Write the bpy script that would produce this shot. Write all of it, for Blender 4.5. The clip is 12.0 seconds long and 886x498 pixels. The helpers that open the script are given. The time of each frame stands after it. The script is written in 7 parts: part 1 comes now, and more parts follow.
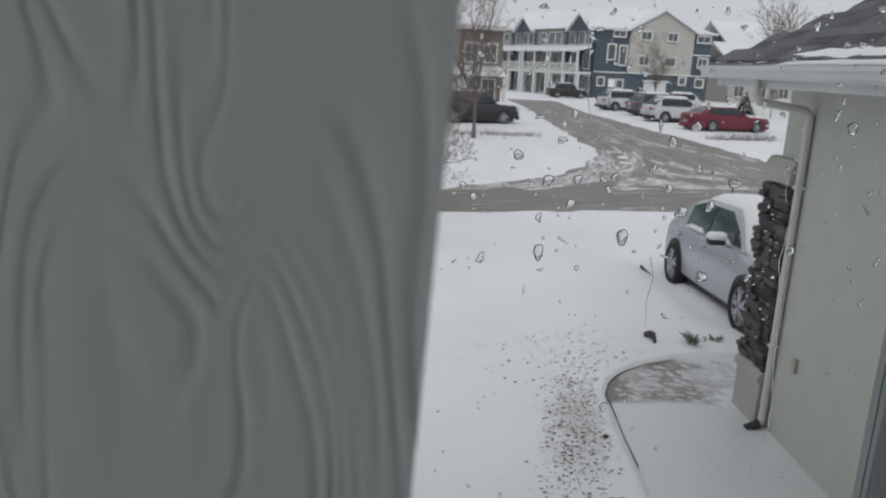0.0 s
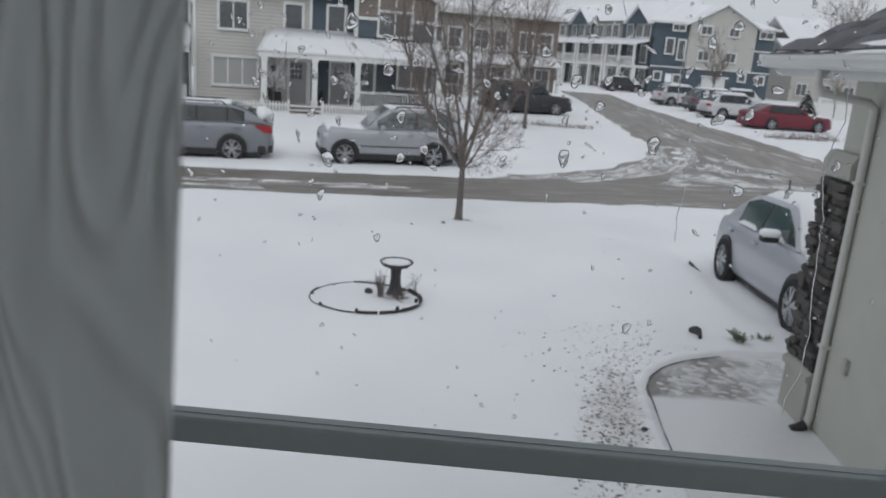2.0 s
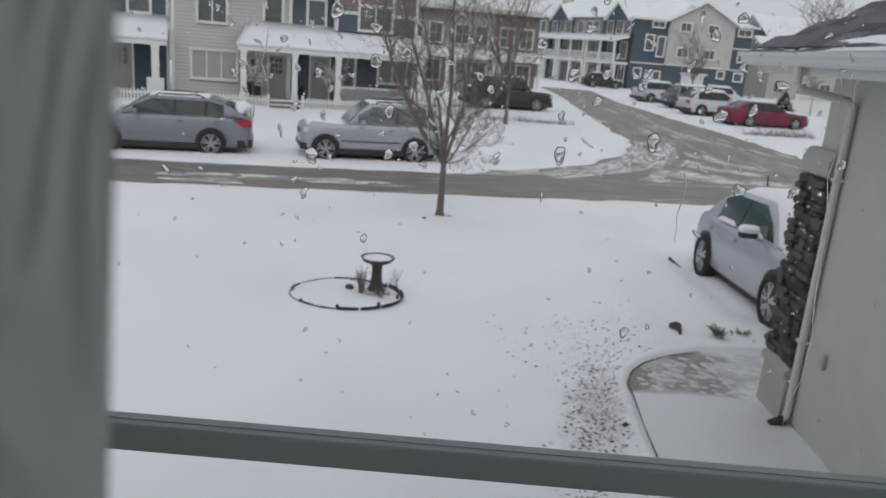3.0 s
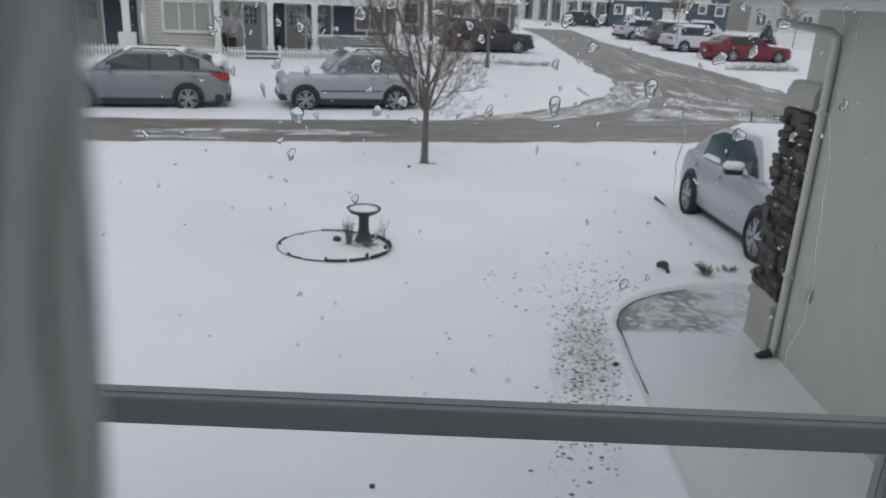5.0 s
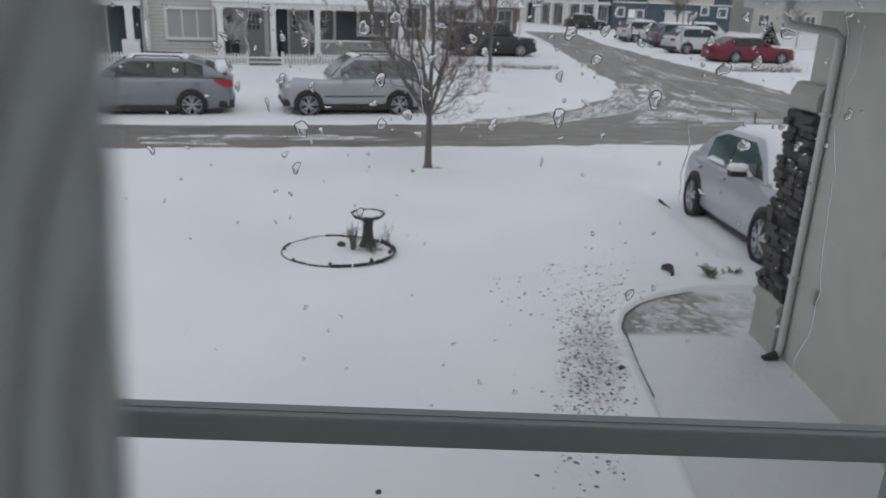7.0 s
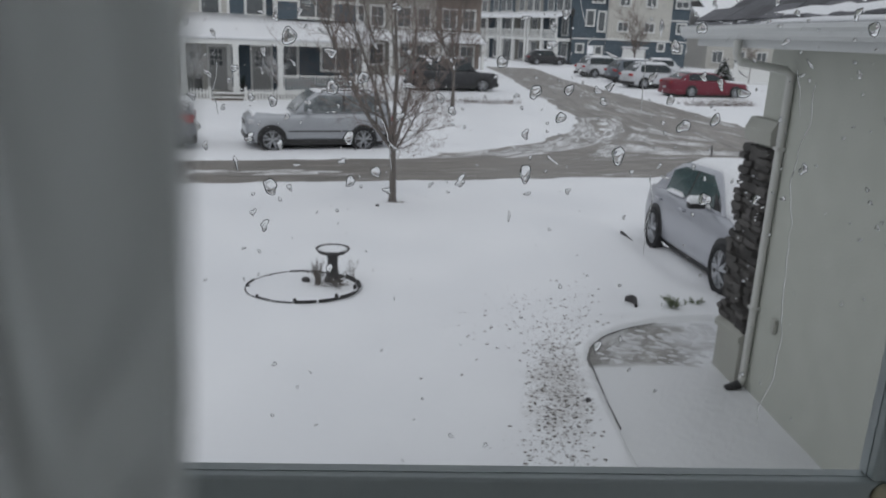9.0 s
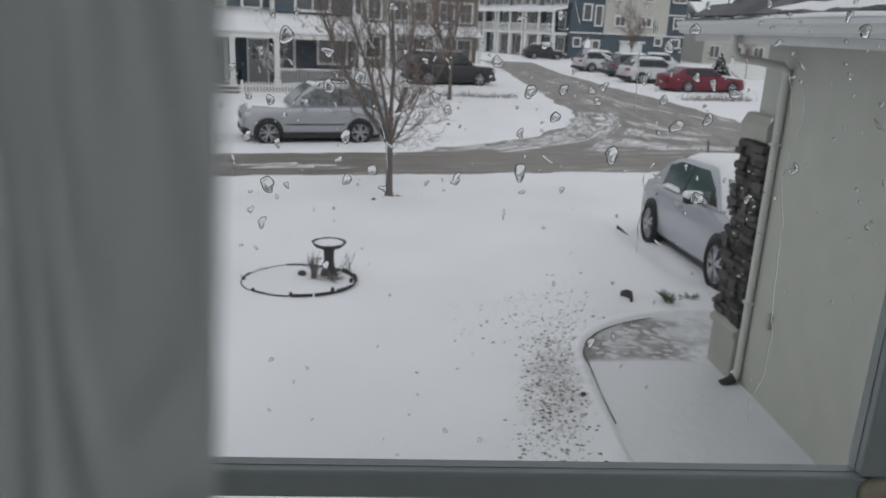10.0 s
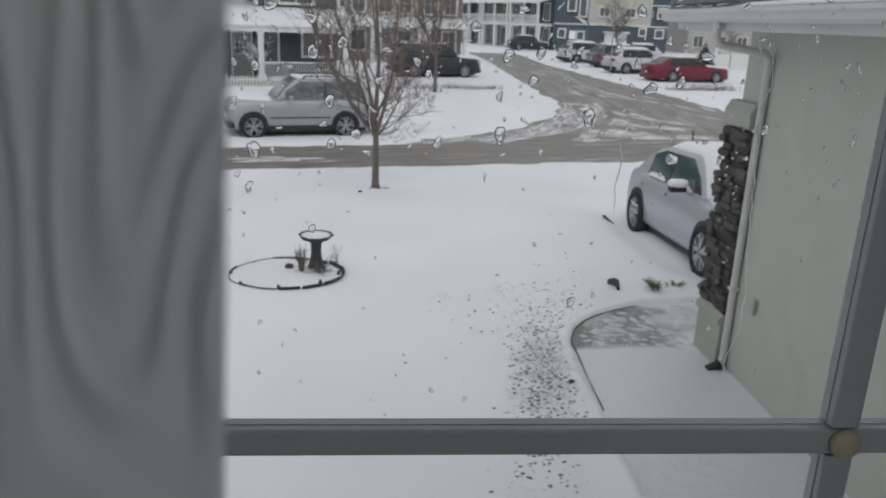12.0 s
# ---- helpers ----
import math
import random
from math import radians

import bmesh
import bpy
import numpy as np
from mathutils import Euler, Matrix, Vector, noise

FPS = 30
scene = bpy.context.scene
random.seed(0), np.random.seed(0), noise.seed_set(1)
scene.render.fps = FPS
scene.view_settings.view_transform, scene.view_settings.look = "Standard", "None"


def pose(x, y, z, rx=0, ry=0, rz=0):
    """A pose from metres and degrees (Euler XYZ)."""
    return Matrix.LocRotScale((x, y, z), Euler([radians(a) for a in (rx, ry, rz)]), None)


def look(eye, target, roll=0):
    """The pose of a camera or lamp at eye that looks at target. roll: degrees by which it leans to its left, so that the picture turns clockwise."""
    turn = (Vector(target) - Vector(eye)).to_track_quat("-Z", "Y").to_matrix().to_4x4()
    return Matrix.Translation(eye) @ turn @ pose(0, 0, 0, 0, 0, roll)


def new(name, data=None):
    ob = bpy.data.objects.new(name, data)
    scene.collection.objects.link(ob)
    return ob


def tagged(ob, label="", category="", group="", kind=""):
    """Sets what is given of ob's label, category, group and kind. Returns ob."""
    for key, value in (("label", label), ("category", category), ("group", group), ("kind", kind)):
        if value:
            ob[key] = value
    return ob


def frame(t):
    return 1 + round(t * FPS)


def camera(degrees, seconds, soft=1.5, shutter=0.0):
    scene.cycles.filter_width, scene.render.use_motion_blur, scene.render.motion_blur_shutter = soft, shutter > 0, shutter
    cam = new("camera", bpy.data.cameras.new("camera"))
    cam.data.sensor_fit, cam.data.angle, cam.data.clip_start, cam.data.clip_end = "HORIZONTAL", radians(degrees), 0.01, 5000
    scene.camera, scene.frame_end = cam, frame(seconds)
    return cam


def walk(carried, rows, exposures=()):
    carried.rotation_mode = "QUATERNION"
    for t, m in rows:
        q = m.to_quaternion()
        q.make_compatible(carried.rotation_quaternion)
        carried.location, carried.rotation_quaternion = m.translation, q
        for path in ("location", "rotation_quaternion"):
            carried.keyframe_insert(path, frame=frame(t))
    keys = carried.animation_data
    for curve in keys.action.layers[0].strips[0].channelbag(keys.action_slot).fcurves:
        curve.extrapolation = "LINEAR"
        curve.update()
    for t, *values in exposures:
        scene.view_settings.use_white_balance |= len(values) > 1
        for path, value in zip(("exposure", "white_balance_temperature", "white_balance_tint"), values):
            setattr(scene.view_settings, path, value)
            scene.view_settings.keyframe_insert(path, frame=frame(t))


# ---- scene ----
# ======== camera ========
def aim(x, y, z, yaw, pitch, roll):
    a, b = radians(yaw), radians(pitch)
    return look((x, y, z), (x - math.sin(a) * math.cos(b), y + math.cos(a) * math.cos(b), z + math.sin(b)), roll)


cam = camera(60.85, 12.0, soft=1.5)
# the lens is focused close, on the wet pane, so the yard lies a little soft behind it
cam.data.dof.use_dof = True
cam.data.dof.focus_distance = 0.42
cam.data.dof.aperture_fstop = 26.0
PATH = [
    (0.0, aim(-0.0091, -0.0305, 3.5538, -1.51, -13.68, 2.77)),
    (0.5, aim(0.0042, -0.0310, 3.5168, 0.40, -13.67, 3.58)),
    (1.0, aim(0.0090, -0.0192, 3.5024, 1.60, -14.24, 4.12)),
    (1.5, aim(0.0177, -0.0288, 3.5045, 2.00, -14.50, 4.00)),
    (2.0, aim(0.0153, -0.0241, 3.4882, 2.06, -14.62, 4.25)),
    (2.5, aim(0.0155, -0.0218, 3.4861, 1.51, -14.94, 4.84)),
    (2.7, aim(0.0107, -0.0065, 3.4850, 0.97, -14.86, 5.00)),
    (4.5, aim(0.0028, 0.0134, 3.4872, -0.92, -17.01, 3.44)),
    (5.0, aim(0.0011, 0.0163, 3.4881, -0.79, -18.76, 2.81)),
    (5.5, aim(0.0041, 0.0093, 3.4907, -0.69, -19.05, 2.56)),
    (6.0, aim(0.0011, 0.0166, 3.4917, -1.01, -18.52, 2.48)),
    (6.5, aim(0.0026, 0.0128, 3.4924, -0.90, -18.35, 2.27)),
    (7.0, aim(0.0001, 0.0180, 3.4937, -0.44, -18.48, 2.22)),
    (7.5, aim(-0.0004, 0.0189, 3.4992, -0.97, -17.20, 2.34)),
    (9.3, aim(-0.0035, 0.0199, 3.5091, -3.25, -15.87, 2.36)),
    (9.5, aim(-0.0033, 0.0190, 3.5079, -3.27, -16.07, 2.43)),
    (10.0, aim(-0.0030, 0.0149, 3.5129, -3.42, -16.33, 2.63)),
    (10.5, aim(-0.0012, 0.0094, 3.5083, -3.40, -15.71, 2.72)),
    (11.0, aim(-0.0013, 0.0094, 3.5036, -3.54, -14.92, 2.80)),
    (11.5, aim(0.0016, -0.0061, 3.4999, -4.05, -15.99, 2.28)),
    (12.0, aim(-0.0004, -0.0056, 3.4963, -4.43, -16.84, 2.19)),
]
walk(cam, PATH, exposures=[(0.0, -0.28, 6450, 12), (0.5, -0.05, 6450, 12), (1.0, -0.2, 6370, 12), (2.0, -0.29, 6270, 12), (2.7, -0.31, 6270, 12), (4.5, -0.36, 6290, 12), (5.0, -0.31, 6260, 12), (5.5, -0.40, 6230, 12), (6.5, -0.44, 6220, 12), (7.5, -0.42, 6220, 12),
                           (9.5, -0.44, 6320, 12), (10.5, -0.3, 6420, 12), (12.0, -0.28, 6420, 12)])

# ======== world and light: heavy overcast, snowing ========
world = bpy.data.worlds.new("overcast")
scene.world = world
world.use_nodes = True
wn, wl = world.node_tree.nodes, world.node_tree.links
wn.clear()
sky = wn.new("ShaderNodeTexSky")
sky.sky_type, sky.sun_disc = "NISHITA", False
sky.sun_elevation, sky.sun_rotation = radians(48), radians(200)
sky.dust_density, sky.air_density, sky.ozone_density = 6.0, 1.0, 1.0
grey = wn.new("ShaderNodeHueSaturation")
grey.inputs["Saturation"].default_value = 0.26
wbg, wout = wn.new("ShaderNodeBackground"), wn.new("ShaderNodeOutputWorld")
wbg.inputs["Strength"].default_value = 0.022
cloud, both = wn.new("ShaderNodeBackground"), wn.new("ShaderNodeAddShader")   # even cloud deck over the sky
cloud.inputs[0].default_value, cloud.inputs[1].default_value = (0.635, 0.645, 0.67, 1), 1.08
wl.new(sky.outputs[0], grey.inputs["Color"])
wl.new(grey.outputs[0], wbg.inputs[0])
wl.new(wbg.outputs[0], both.inputs[0])
wl.new(cloud.outputs[0], both.inputs[1])
wl.new(both.outputs[0], wout.inputs[0])
sun = new("sun", bpy.data.lights.new("sun", "SUN"))
sun.data.energy, sun.data.angle, sun.data.color = 0.3, radians(40), (1.0, 0.98, 0.95)
sun.matrix_world = look((6, -14, 20), (0, 0, 0))


# ======== materials ========
def nodes_of(name):
    m = bpy.data.materials.new(name)
    m.use_nodes = True
    n, l = m.node_tree.nodes, m.node_tree.links
    return m, n, l, n["Principled BSDF"]


def mat(name, a, b=None, rough=0.6, metal=0.0, scale=8.0, fine=60.0, bump=0.15, depth=0.01, world_space=False, stretch=(1, 1, 1), coat=0.0, spread=0.5, island=False):
    """Two-scale surface: colours a and b mixed by a broad and a fine noise, with fine relief."""
    m, n, l, p = nodes_of(name)
    b = b or tuple(c * 0.8 for c in a)
    if world_space:
        co = n.new("ShaderNodeNewGeometry").outputs["Position"]
    else:
        co = n.new("ShaderNodeTexCoord").outputs["Object"]
    mp = n.new("ShaderNodeMapping")
    mp.inputs["Scale"].default_value = stretch
    l.new(co, mp.inputs[0])
    broad, small = n.new("ShaderNodeTexNoise"), n.new("ShaderNodeTexNoise")
    broad.inputs["Scale"].default_value, small.inputs["Scale"].default_value = scale, fine
    broad.inputs["Detail"].default_value, small.inputs["Detail"].default_value = 4, 3
    for q in (broad, small):
        l.new(mp.outputs[0], q.inputs["Vector"])
    add = n.new("ShaderNodeMath")
    add.operation = "ADD"
    l.new(broad.outputs[0], add.inputs[0])
    l.new(small.outputs[0], add.inputs[1])
    ramp = n.new("ShaderNodeValToRGB")
    ramp.color_ramp.elements[0].position, ramp.color_ramp.elements[1].position = 0.5 - spread / 2, 0.5 + spread / 2
    ramp.color_ramp.elements[0].color, ramp.color_ramp.elements[1].color = (*b, 1), (*a, 1)
    half = n.new("ShaderNodeMath")
    half.operation = "MULTIPLY"
    half.inputs[1].default_value = 0.5
    l.new(add.outputs[0], half.inputs[0])
    l.new(half.outputs[0], ramp.inputs[0])
    col = ramp.outputs[0]
    if island:
        info = n.new("ShaderNodeObjectInfo")
        hs = n.new("ShaderNodeHueSaturation")
        mr = n.new("ShaderNodeMapRange")
        mr.inputs["To Min"].default_value, mr.inputs["To Max"].default_value = 0.6, 1.4
        l.new(info.outputs["Random"], mr.inputs[0])
        l.new(mr.outputs[0], hs.inputs["Value"])
        l.new(col, hs.inputs["Color"])
        col = hs.outputs[0]
    l.new(col, p.inputs["Base Color"])
    p.inputs["Roughness"].default_value, p.inputs["Metallic"].default_value = rough, metal
    p.inputs["Coat Weight"].default_value = coat
    p.inputs["Coat Roughness"].default_value = 0.08
    if bump:
        bp = n.new("ShaderNodeBump")
        bp.inputs["Strength"].default_value, bp.inputs["Distance"].default_value = bump, depth
        l.new(half.outputs[0], bp.inputs["Height"])
        l.new(bp.outputs[0], p.inputs["Normal"])
    return m


def siding_mat(name, a, b, lap=0.125):
    """Painted lap siding: boards with a stepped relief every lap metres of height."""
    m = mat(name, a, b, rough=0.55, scale=1.2, fine=25, bump=0)
    n, l, p = m.node_tree.nodes, m.node_tree.links, m.node_tree.nodes["Principled BSDF"]
    co, sep, fr = n.new("ShaderNodeTexCoord"), n.new("ShaderNodeSeparateXYZ"), n.new("ShaderNodeMath")
    div, bp = n.new("ShaderNodeMath"), n.new("ShaderNodeBump")
    div.operation, fr.operation = "DIVIDE", "FRACT"
    div.inputs[1].default_value = lap
    l.new(co.outputs["Object"], sep.inputs[0])
    l.new(sep.outputs[2], div.inputs[0])
    l.new(div.outputs[0], fr.inputs[0])
    bp.inputs["Strength"].default_value, bp.inputs["Distance"].default_value, bp.invert = 1.0, 0.10, True
    l.new(fr.outputs[0], bp.inputs["Height"])
    l.new(bp.outputs[0], p.inputs["Normal"])
    # thin shade line below each lap, painted into the base colour
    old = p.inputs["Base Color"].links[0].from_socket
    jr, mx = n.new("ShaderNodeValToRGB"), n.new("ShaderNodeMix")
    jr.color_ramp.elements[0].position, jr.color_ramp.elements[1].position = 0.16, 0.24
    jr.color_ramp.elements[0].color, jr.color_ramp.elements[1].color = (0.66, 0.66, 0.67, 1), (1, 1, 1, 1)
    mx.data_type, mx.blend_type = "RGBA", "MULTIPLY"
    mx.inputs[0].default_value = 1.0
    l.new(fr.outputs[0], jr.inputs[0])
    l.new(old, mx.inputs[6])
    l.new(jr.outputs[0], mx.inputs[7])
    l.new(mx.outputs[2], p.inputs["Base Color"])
    return m


def snow_mat(name="snow", amount=0.25, gravel=None):
    m, n, l, p = nodes_of(name)
    g = n.new("ShaderNodeNewGeometry")
    a, b, c = (n.new("ShaderNodeTexNoise") for _ in range(3))
    for q, s in ((a, 0.5), (b, 5.0), (c, 55.0)):
        q.inputs["Scale"].default_value, q.inputs["Detail"].default_value = s, 4
        l.new(g.outputs["Position"], q.inputs["Vector"])
    ramp = n.new("ShaderNodeValToRGB")
    ramp.color_ramp.elements[0].position, ramp.color_ramp.elements[1].position = 0.3, 0.65
    ramp.color_ramp.elements[0].color, ramp.color_ramp.elements[1].color = (0.785, 0.79, 0.81, 1), (0.86, 0.862, 0.876, 1)
    l.new(a.outputs[0], ramp.inputs[0])
    l.new(ramp.outputs[0], p.inputs["Base Color"])
    s1, s2 = n.new("ShaderNodeMath"), n.new("ShaderNodeMath")
    s1.operation = s2.operation = "MULTIPLY_ADD"
    s1.inputs[1].default_value, s2.inputs[1].default_value = 0.35, 3.0
    l.new(c.outputs[0], s1.inputs[0])
    l.new(b.outputs[0], s1.inputs[2])
    l.new(a.outputs[0], s2.inputs[0])
    l.new(s1.outputs[0], s2.inputs[2])
    bp = n.new("ShaderNodeBump")
    bp.inputs["Strength"].default_value, bp.inputs["Distance"].default_value = amount, 0.03
    l.new(s2.outputs[0], bp.inputs["Height"])
    l.new(bp.outputs[0], p.inputs["Normal"])
    p.inputs["Roughness"].default_value = 0.75
    p.inputs["Specular IOR Level"].default_value = 0.2
    if gravel:
        # a strip where the snow is thin and wet gravel shows through in patches
        mp, ln, tn = n.new("ShaderNodeMapping"), n.new("ShaderNodeVectorMath"), n.new("ShaderNodeTexNoise")
        mp.vector_type, ln.operation = "TEXTURE", "LENGTH"
        mp.inputs["Location"].default_value, mp.inputs["Rotation"].default_value, mp.inputs["Scale"].default_value = gravel
        tn.inputs["Scale"].default_value, tn.inputs["Detail"].default_value, tn.inputs["Roughness"].default_value = 5.5, 9, 0.72
        flat = n.new("ShaderNodeVectorMath")
        flat.operation = "MULTIPLY"
        flat.inputs[1].default_value = (1, 1, 0)
        l.new(g.outputs["Position"], flat.inputs[0])
        l.new(flat.outputs[0], mp.inputs[0])
        l.new(mp.outputs[0], ln.inputs[0])
        l.new(g.outputs["Position"], tn.inputs["Vector"])
        fall, thin, mx = n.new("ShaderNodeMapRange"), n.new("ShaderNodeMath"), n.new("ShaderNodeMix")
        fall.interpolation_type = "SMOOTHSTEP"
        fall.inputs["To Min"].default_value, fall.inputs["To Max"].default_value = 0.5, 0.0
        thin.operation = "ADD"
        l.new(ln.outputs["Value"], fall.inputs[0])
        l.new(fall.outputs[0], thin.inputs[0])
        l.new(tn.outputs[0], thin.inputs[1])
        edge = n.new("ShaderNodeMapRange")
        edge.inputs["From Min"].default_value, edge.inputs["From Max"].default_value = 0.74, 1.02
        edge.inputs["To Max"].default_value = 0.42
        l.new(thin.outputs[0], edge.inputs[0])
        mx.data_type = "RGBA"
        mx.inputs[7].default_value = (0.34, 0.315, 0.29, 1)
        l.new(edge.outputs[0], mx.inputs[0])
        l.new(ramp.outputs[0], mx.inputs[6])
        l.new(mx.outputs[2], p.inputs["Base Color"])
    return m


def slush_mat(name, along, dark, light, white, amount=0.62):
    """Wet road with slush: ruts drawn out along the way of travel and torn patches of snow."""
    m, n, l, p = nodes_of(name)
    g, mp = n.new("ShaderNodeNewGeometry"), n.new("ShaderNodeMapping")
    mp.vector_type = "TEXTURE"
    mp.inputs["Rotation"].default_value = (0, 0, radians(along))
    mp.inputs["Scale"].default_value = (3.2, 0.55, 1.0)
    l.new(g.outputs["Position"], mp.inputs[0])
    rut, torn, grit = (n.new("ShaderNodeTexNoise") for _ in range(3))
    rut.inputs["Scale"].default_value, rut.inputs["Detail"].default_value = 1.6, 6
    torn.inputs["Scale"].default_value, torn.inputs["Detail"].default_value, torn.inputs["Roughness"].default_value = 1.1, 7, 0.62
    grit.inputs["Scale"].default_value = 14
    l.new(mp.outputs[0], rut.inputs["Vector"])
    l.new(mp.outputs[0], torn.inputs["Vector"])
    l.new(g.outputs["Position"], grit.inputs["Vector"])
    r1, r2 = n.new("ShaderNodeValToRGB"), n.new("ShaderNodeValToRGB")
    r1.color_ramp.elements[0].position, r1.color_ramp.elements[1].position = 0.3, 0.7
    r1.color_ramp.elements[0].color, r1.color_ramp.elements[1].color = (*dark, 1), (*light, 1)
    r2.color_ramp.elements[0].position, r2.color_ramp.elements[1].position = amount, amount + 0.05
    l.new(rut.outputs[0], r1.inputs[0])
    mixf = n.new("ShaderNodeMath")
    mixf.operation = "MULTIPLY_ADD"
    mixf.inputs[1].default_value = 0.25
    l.new(grit.outputs[0], mixf.inputs[0])
    sub = n.new("ShaderNodeMath")
    sub.operation = "SUBTRACT"
    sub.inputs[1].default_value = 0.125
    l.new(torn.outputs[0], sub.inputs[0])
    l.new(sub.outputs[0], mixf.inputs[2])
    l.new(mixf.outputs[0], r2.inputs[0])
    gm, gr = n.new("ShaderNodeMix"), n.new("ShaderNodeMapRange")
    gm.data_type, gm.blend_type = "RGBA", "MULTIPLY"
    gm.inputs[0].default_value = 1.0
    patch = n.new("ShaderNodeTexNoise")
    patch.inputs["Scale"].default_value, patch.inputs["Detail"].default_value, patch.inputs["Roughness"].default_value = 2.2, 8, 0.7
    l.new(mp.outputs[0], patch.inputs["Vector"])
    gr.inputs["From Min"].default_value, gr.inputs["From Max"].default_value = 0.3, 0.7
    gr.inputs["To Min"].default_value, gr.inputs["To Max"].default_value = 0.62, 1.35
    l.new(patch.outputs[0], gr.inputs[0])
    l.new(r1.outputs[0], gm.inputs[6])
    l.new(gr.outputs[0], gm.inputs[7])
    mix = n.new("ShaderNodeMix")
    mix.data_type = "RGBA"
    mix.inputs[7].default_value = (*white, 1)
    l.new(r2.outputs[0], mix.inputs[0])
    l.new(gm.outputs[2], mix.inputs[6])
    l.new(mix.outputs[2], p.inputs["Base Color"])
    rr = n.new("ShaderNodeMapRange")
    rr.inputs["To Min"].default_value, rr.inputs["To Max"].default_value = 0.42, 0.8
    l.new(r2.outputs[0], rr.inputs[0])
    l.new(rr.outputs[0], p.inputs["Roughness"])
    bp = n.new("ShaderNodeBump")
    bp.inputs["Strength"].default_value, bp.inputs["Distance"].default_value = 0.9, 0.09
    l.new(mixf.outputs[0], bp.inputs["Height"])
    l.new(bp.outputs[0], p.inputs["Normal"])
    return m


def vane_mat():
    """Embossed white vinyl: contour lines of a stretched noise, pressed in as whorls."""
    m, n, l, p = nodes_of("embossed_vinyl")
    co, mp = n.new("ShaderNodeTexCoord"), n.new("ShaderNodeMapping")
    mp.inputs["Scale"].default_value = (1.0, 1.0, 0.34)
    l.new(co.outputs["Object"], mp.inputs[0])
    a, b = n.new("ShaderNodeTexNoise"), n.new("ShaderNodeTexNoise")
    a.inputs["Scale"].default_value, a.inputs["Detail"].default_value, a.inputs["Distortion"].default_value = 44, 0.3, 0.9
    b.inputs["Scale"].default_value, b.inputs["Detail"].default_value = 300, 2
    for q in (a, b):
        l.new(mp.outputs[0], q.inputs["Vector"])
    k, s = n.new("ShaderNodeMath"), n.new("ShaderNodeMath")
    k.operation, s.operation = "MULTIPLY", "SINE"
    k.inputs[1].default_value = 84
    l.new(a.outputs[0], k.inputs[0])
    l.new(k.outputs[0], s.inputs[0])
    mr = n.new("ShaderNodeMapRange")
    mr.inputs["From Min"].default_value = -1
    l.new(s.outputs[0], mr.inputs[0])
    narrow = n.new("ShaderNodeMath")
    narrow.operation = "POWER"
    narrow.inputs[1].default_value = 1.7
    l.new(mr.outputs[0], narrow.inputs[0])
    # the strokes swell and die away along their length
    fade, fm, groove = n.new("ShaderNodeTexNoise"), n.new("ShaderNodeMapRange"), n.new("ShaderNodeMath")
    fade.inputs["Scale"].default_value, fade.inputs["Detail"].default_value = 58, 1
    fm.inputs["From Min"].default_value, fm.inputs["From Max"].default_value = 0.32, 0.6
    groove.operation = "MULTIPLY"
    l.new(mp.outputs[0], fade.inputs["Vector"])
    l.new(fade.outputs[0], fm.inputs[0])
    l.new(narrow.outputs[0], groove.inputs[0])
    l.new(fm.outputs[0], groove.inputs[1])
    bp = n.new("ShaderNodeBump")
    bp.inputs["Strength"].default_value, bp.inputs["Distance"].default_value = 0.55, 0.0016
    l.new(groove.outputs[0], bp.inputs["Height"])
    mg, gn, gb = n.new("ShaderNodeMapping"), n.new("ShaderNodeTexNoise"), n.new("ShaderNodeBump")
    mg.inputs["Scale"].default_value = (1.0, 1.0, 0.035)
    gn.inputs["Scale"].default_value, gn.inputs["Detail"].default_value, gn.inputs["Distortion"].default_value = 520, 2, 0.6
    gb.inputs["Strength"].default_value, gb.inputs["Distance"].default_value = 0.35, 0.0005
    l.new(co.outputs["Object"], mg.inputs[0])
    l.new(mg.outputs[0], gn.inputs["Vector"])
    l.new(gn.outputs[0], gb.inputs["Height"])
    l.new(bp.outputs[0], gb.inputs["Normal"])
    fine = n.new("ShaderNodeBump")
    fine.inputs["Strength"].default_value, fine.inputs["Distance"].default_value = 0.1, 0.0002
    l.new(b.outputs[0], fine.inputs["Height"])
    l.new(gb.outputs[0], fine.inputs["Normal"])
    l.new(fine.outputs[0], p.inputs["Normal"])
    p.inputs["Base Color"].default_value = (0.82, 0.86, 0.845, 1)
    p.inputs["Roughness"].default_value = 0.5
    return m


def glass_mat(name, tint=(1, 1, 1), ior=1.05, gloss=0.06):
    """Window pane: clear, with a weak mirror image."""
    m = bpy.data.materials.new(name)
    m.use_nodes = True
    n, l = m.node_tree.nodes, m.node_tree.links
    n.clear()
    out, mix = n.new("ShaderNodeOutputMaterial"), n.new("ShaderNodeMixShader")
    tr, gl, fr = n.new("ShaderNodeBsdfTransparent"), n.new("ShaderNodeBsdfGlossy"), n.new("ShaderNodeFresnel")
    tr.inputs[0].default_value = (*tint, 1)
    gl.inputs["Roughness"].default_value = 0.02
    fr.inputs[0].default_value = ior
    l.new(fr.outputs[0], mix.inputs[0])
    l.new(tr.outputs[0], mix.inputs[1])
    l.new(gl.outputs[0], mix.inputs[2])
    l.new(mix.outputs[0], out.inputs[0])
    return m


def water_mat():
    m, n, l, p = nodes_of("water_drop")
    p.inputs["Base Color"].default_value = (1, 1, 1, 1)
    p.inputs["Roughness"].default_value, p.inputs["IOR"].default_value = 0.0, 1.33
    p.inputs["Transmission Weight"].default_value = 1.0
    return m


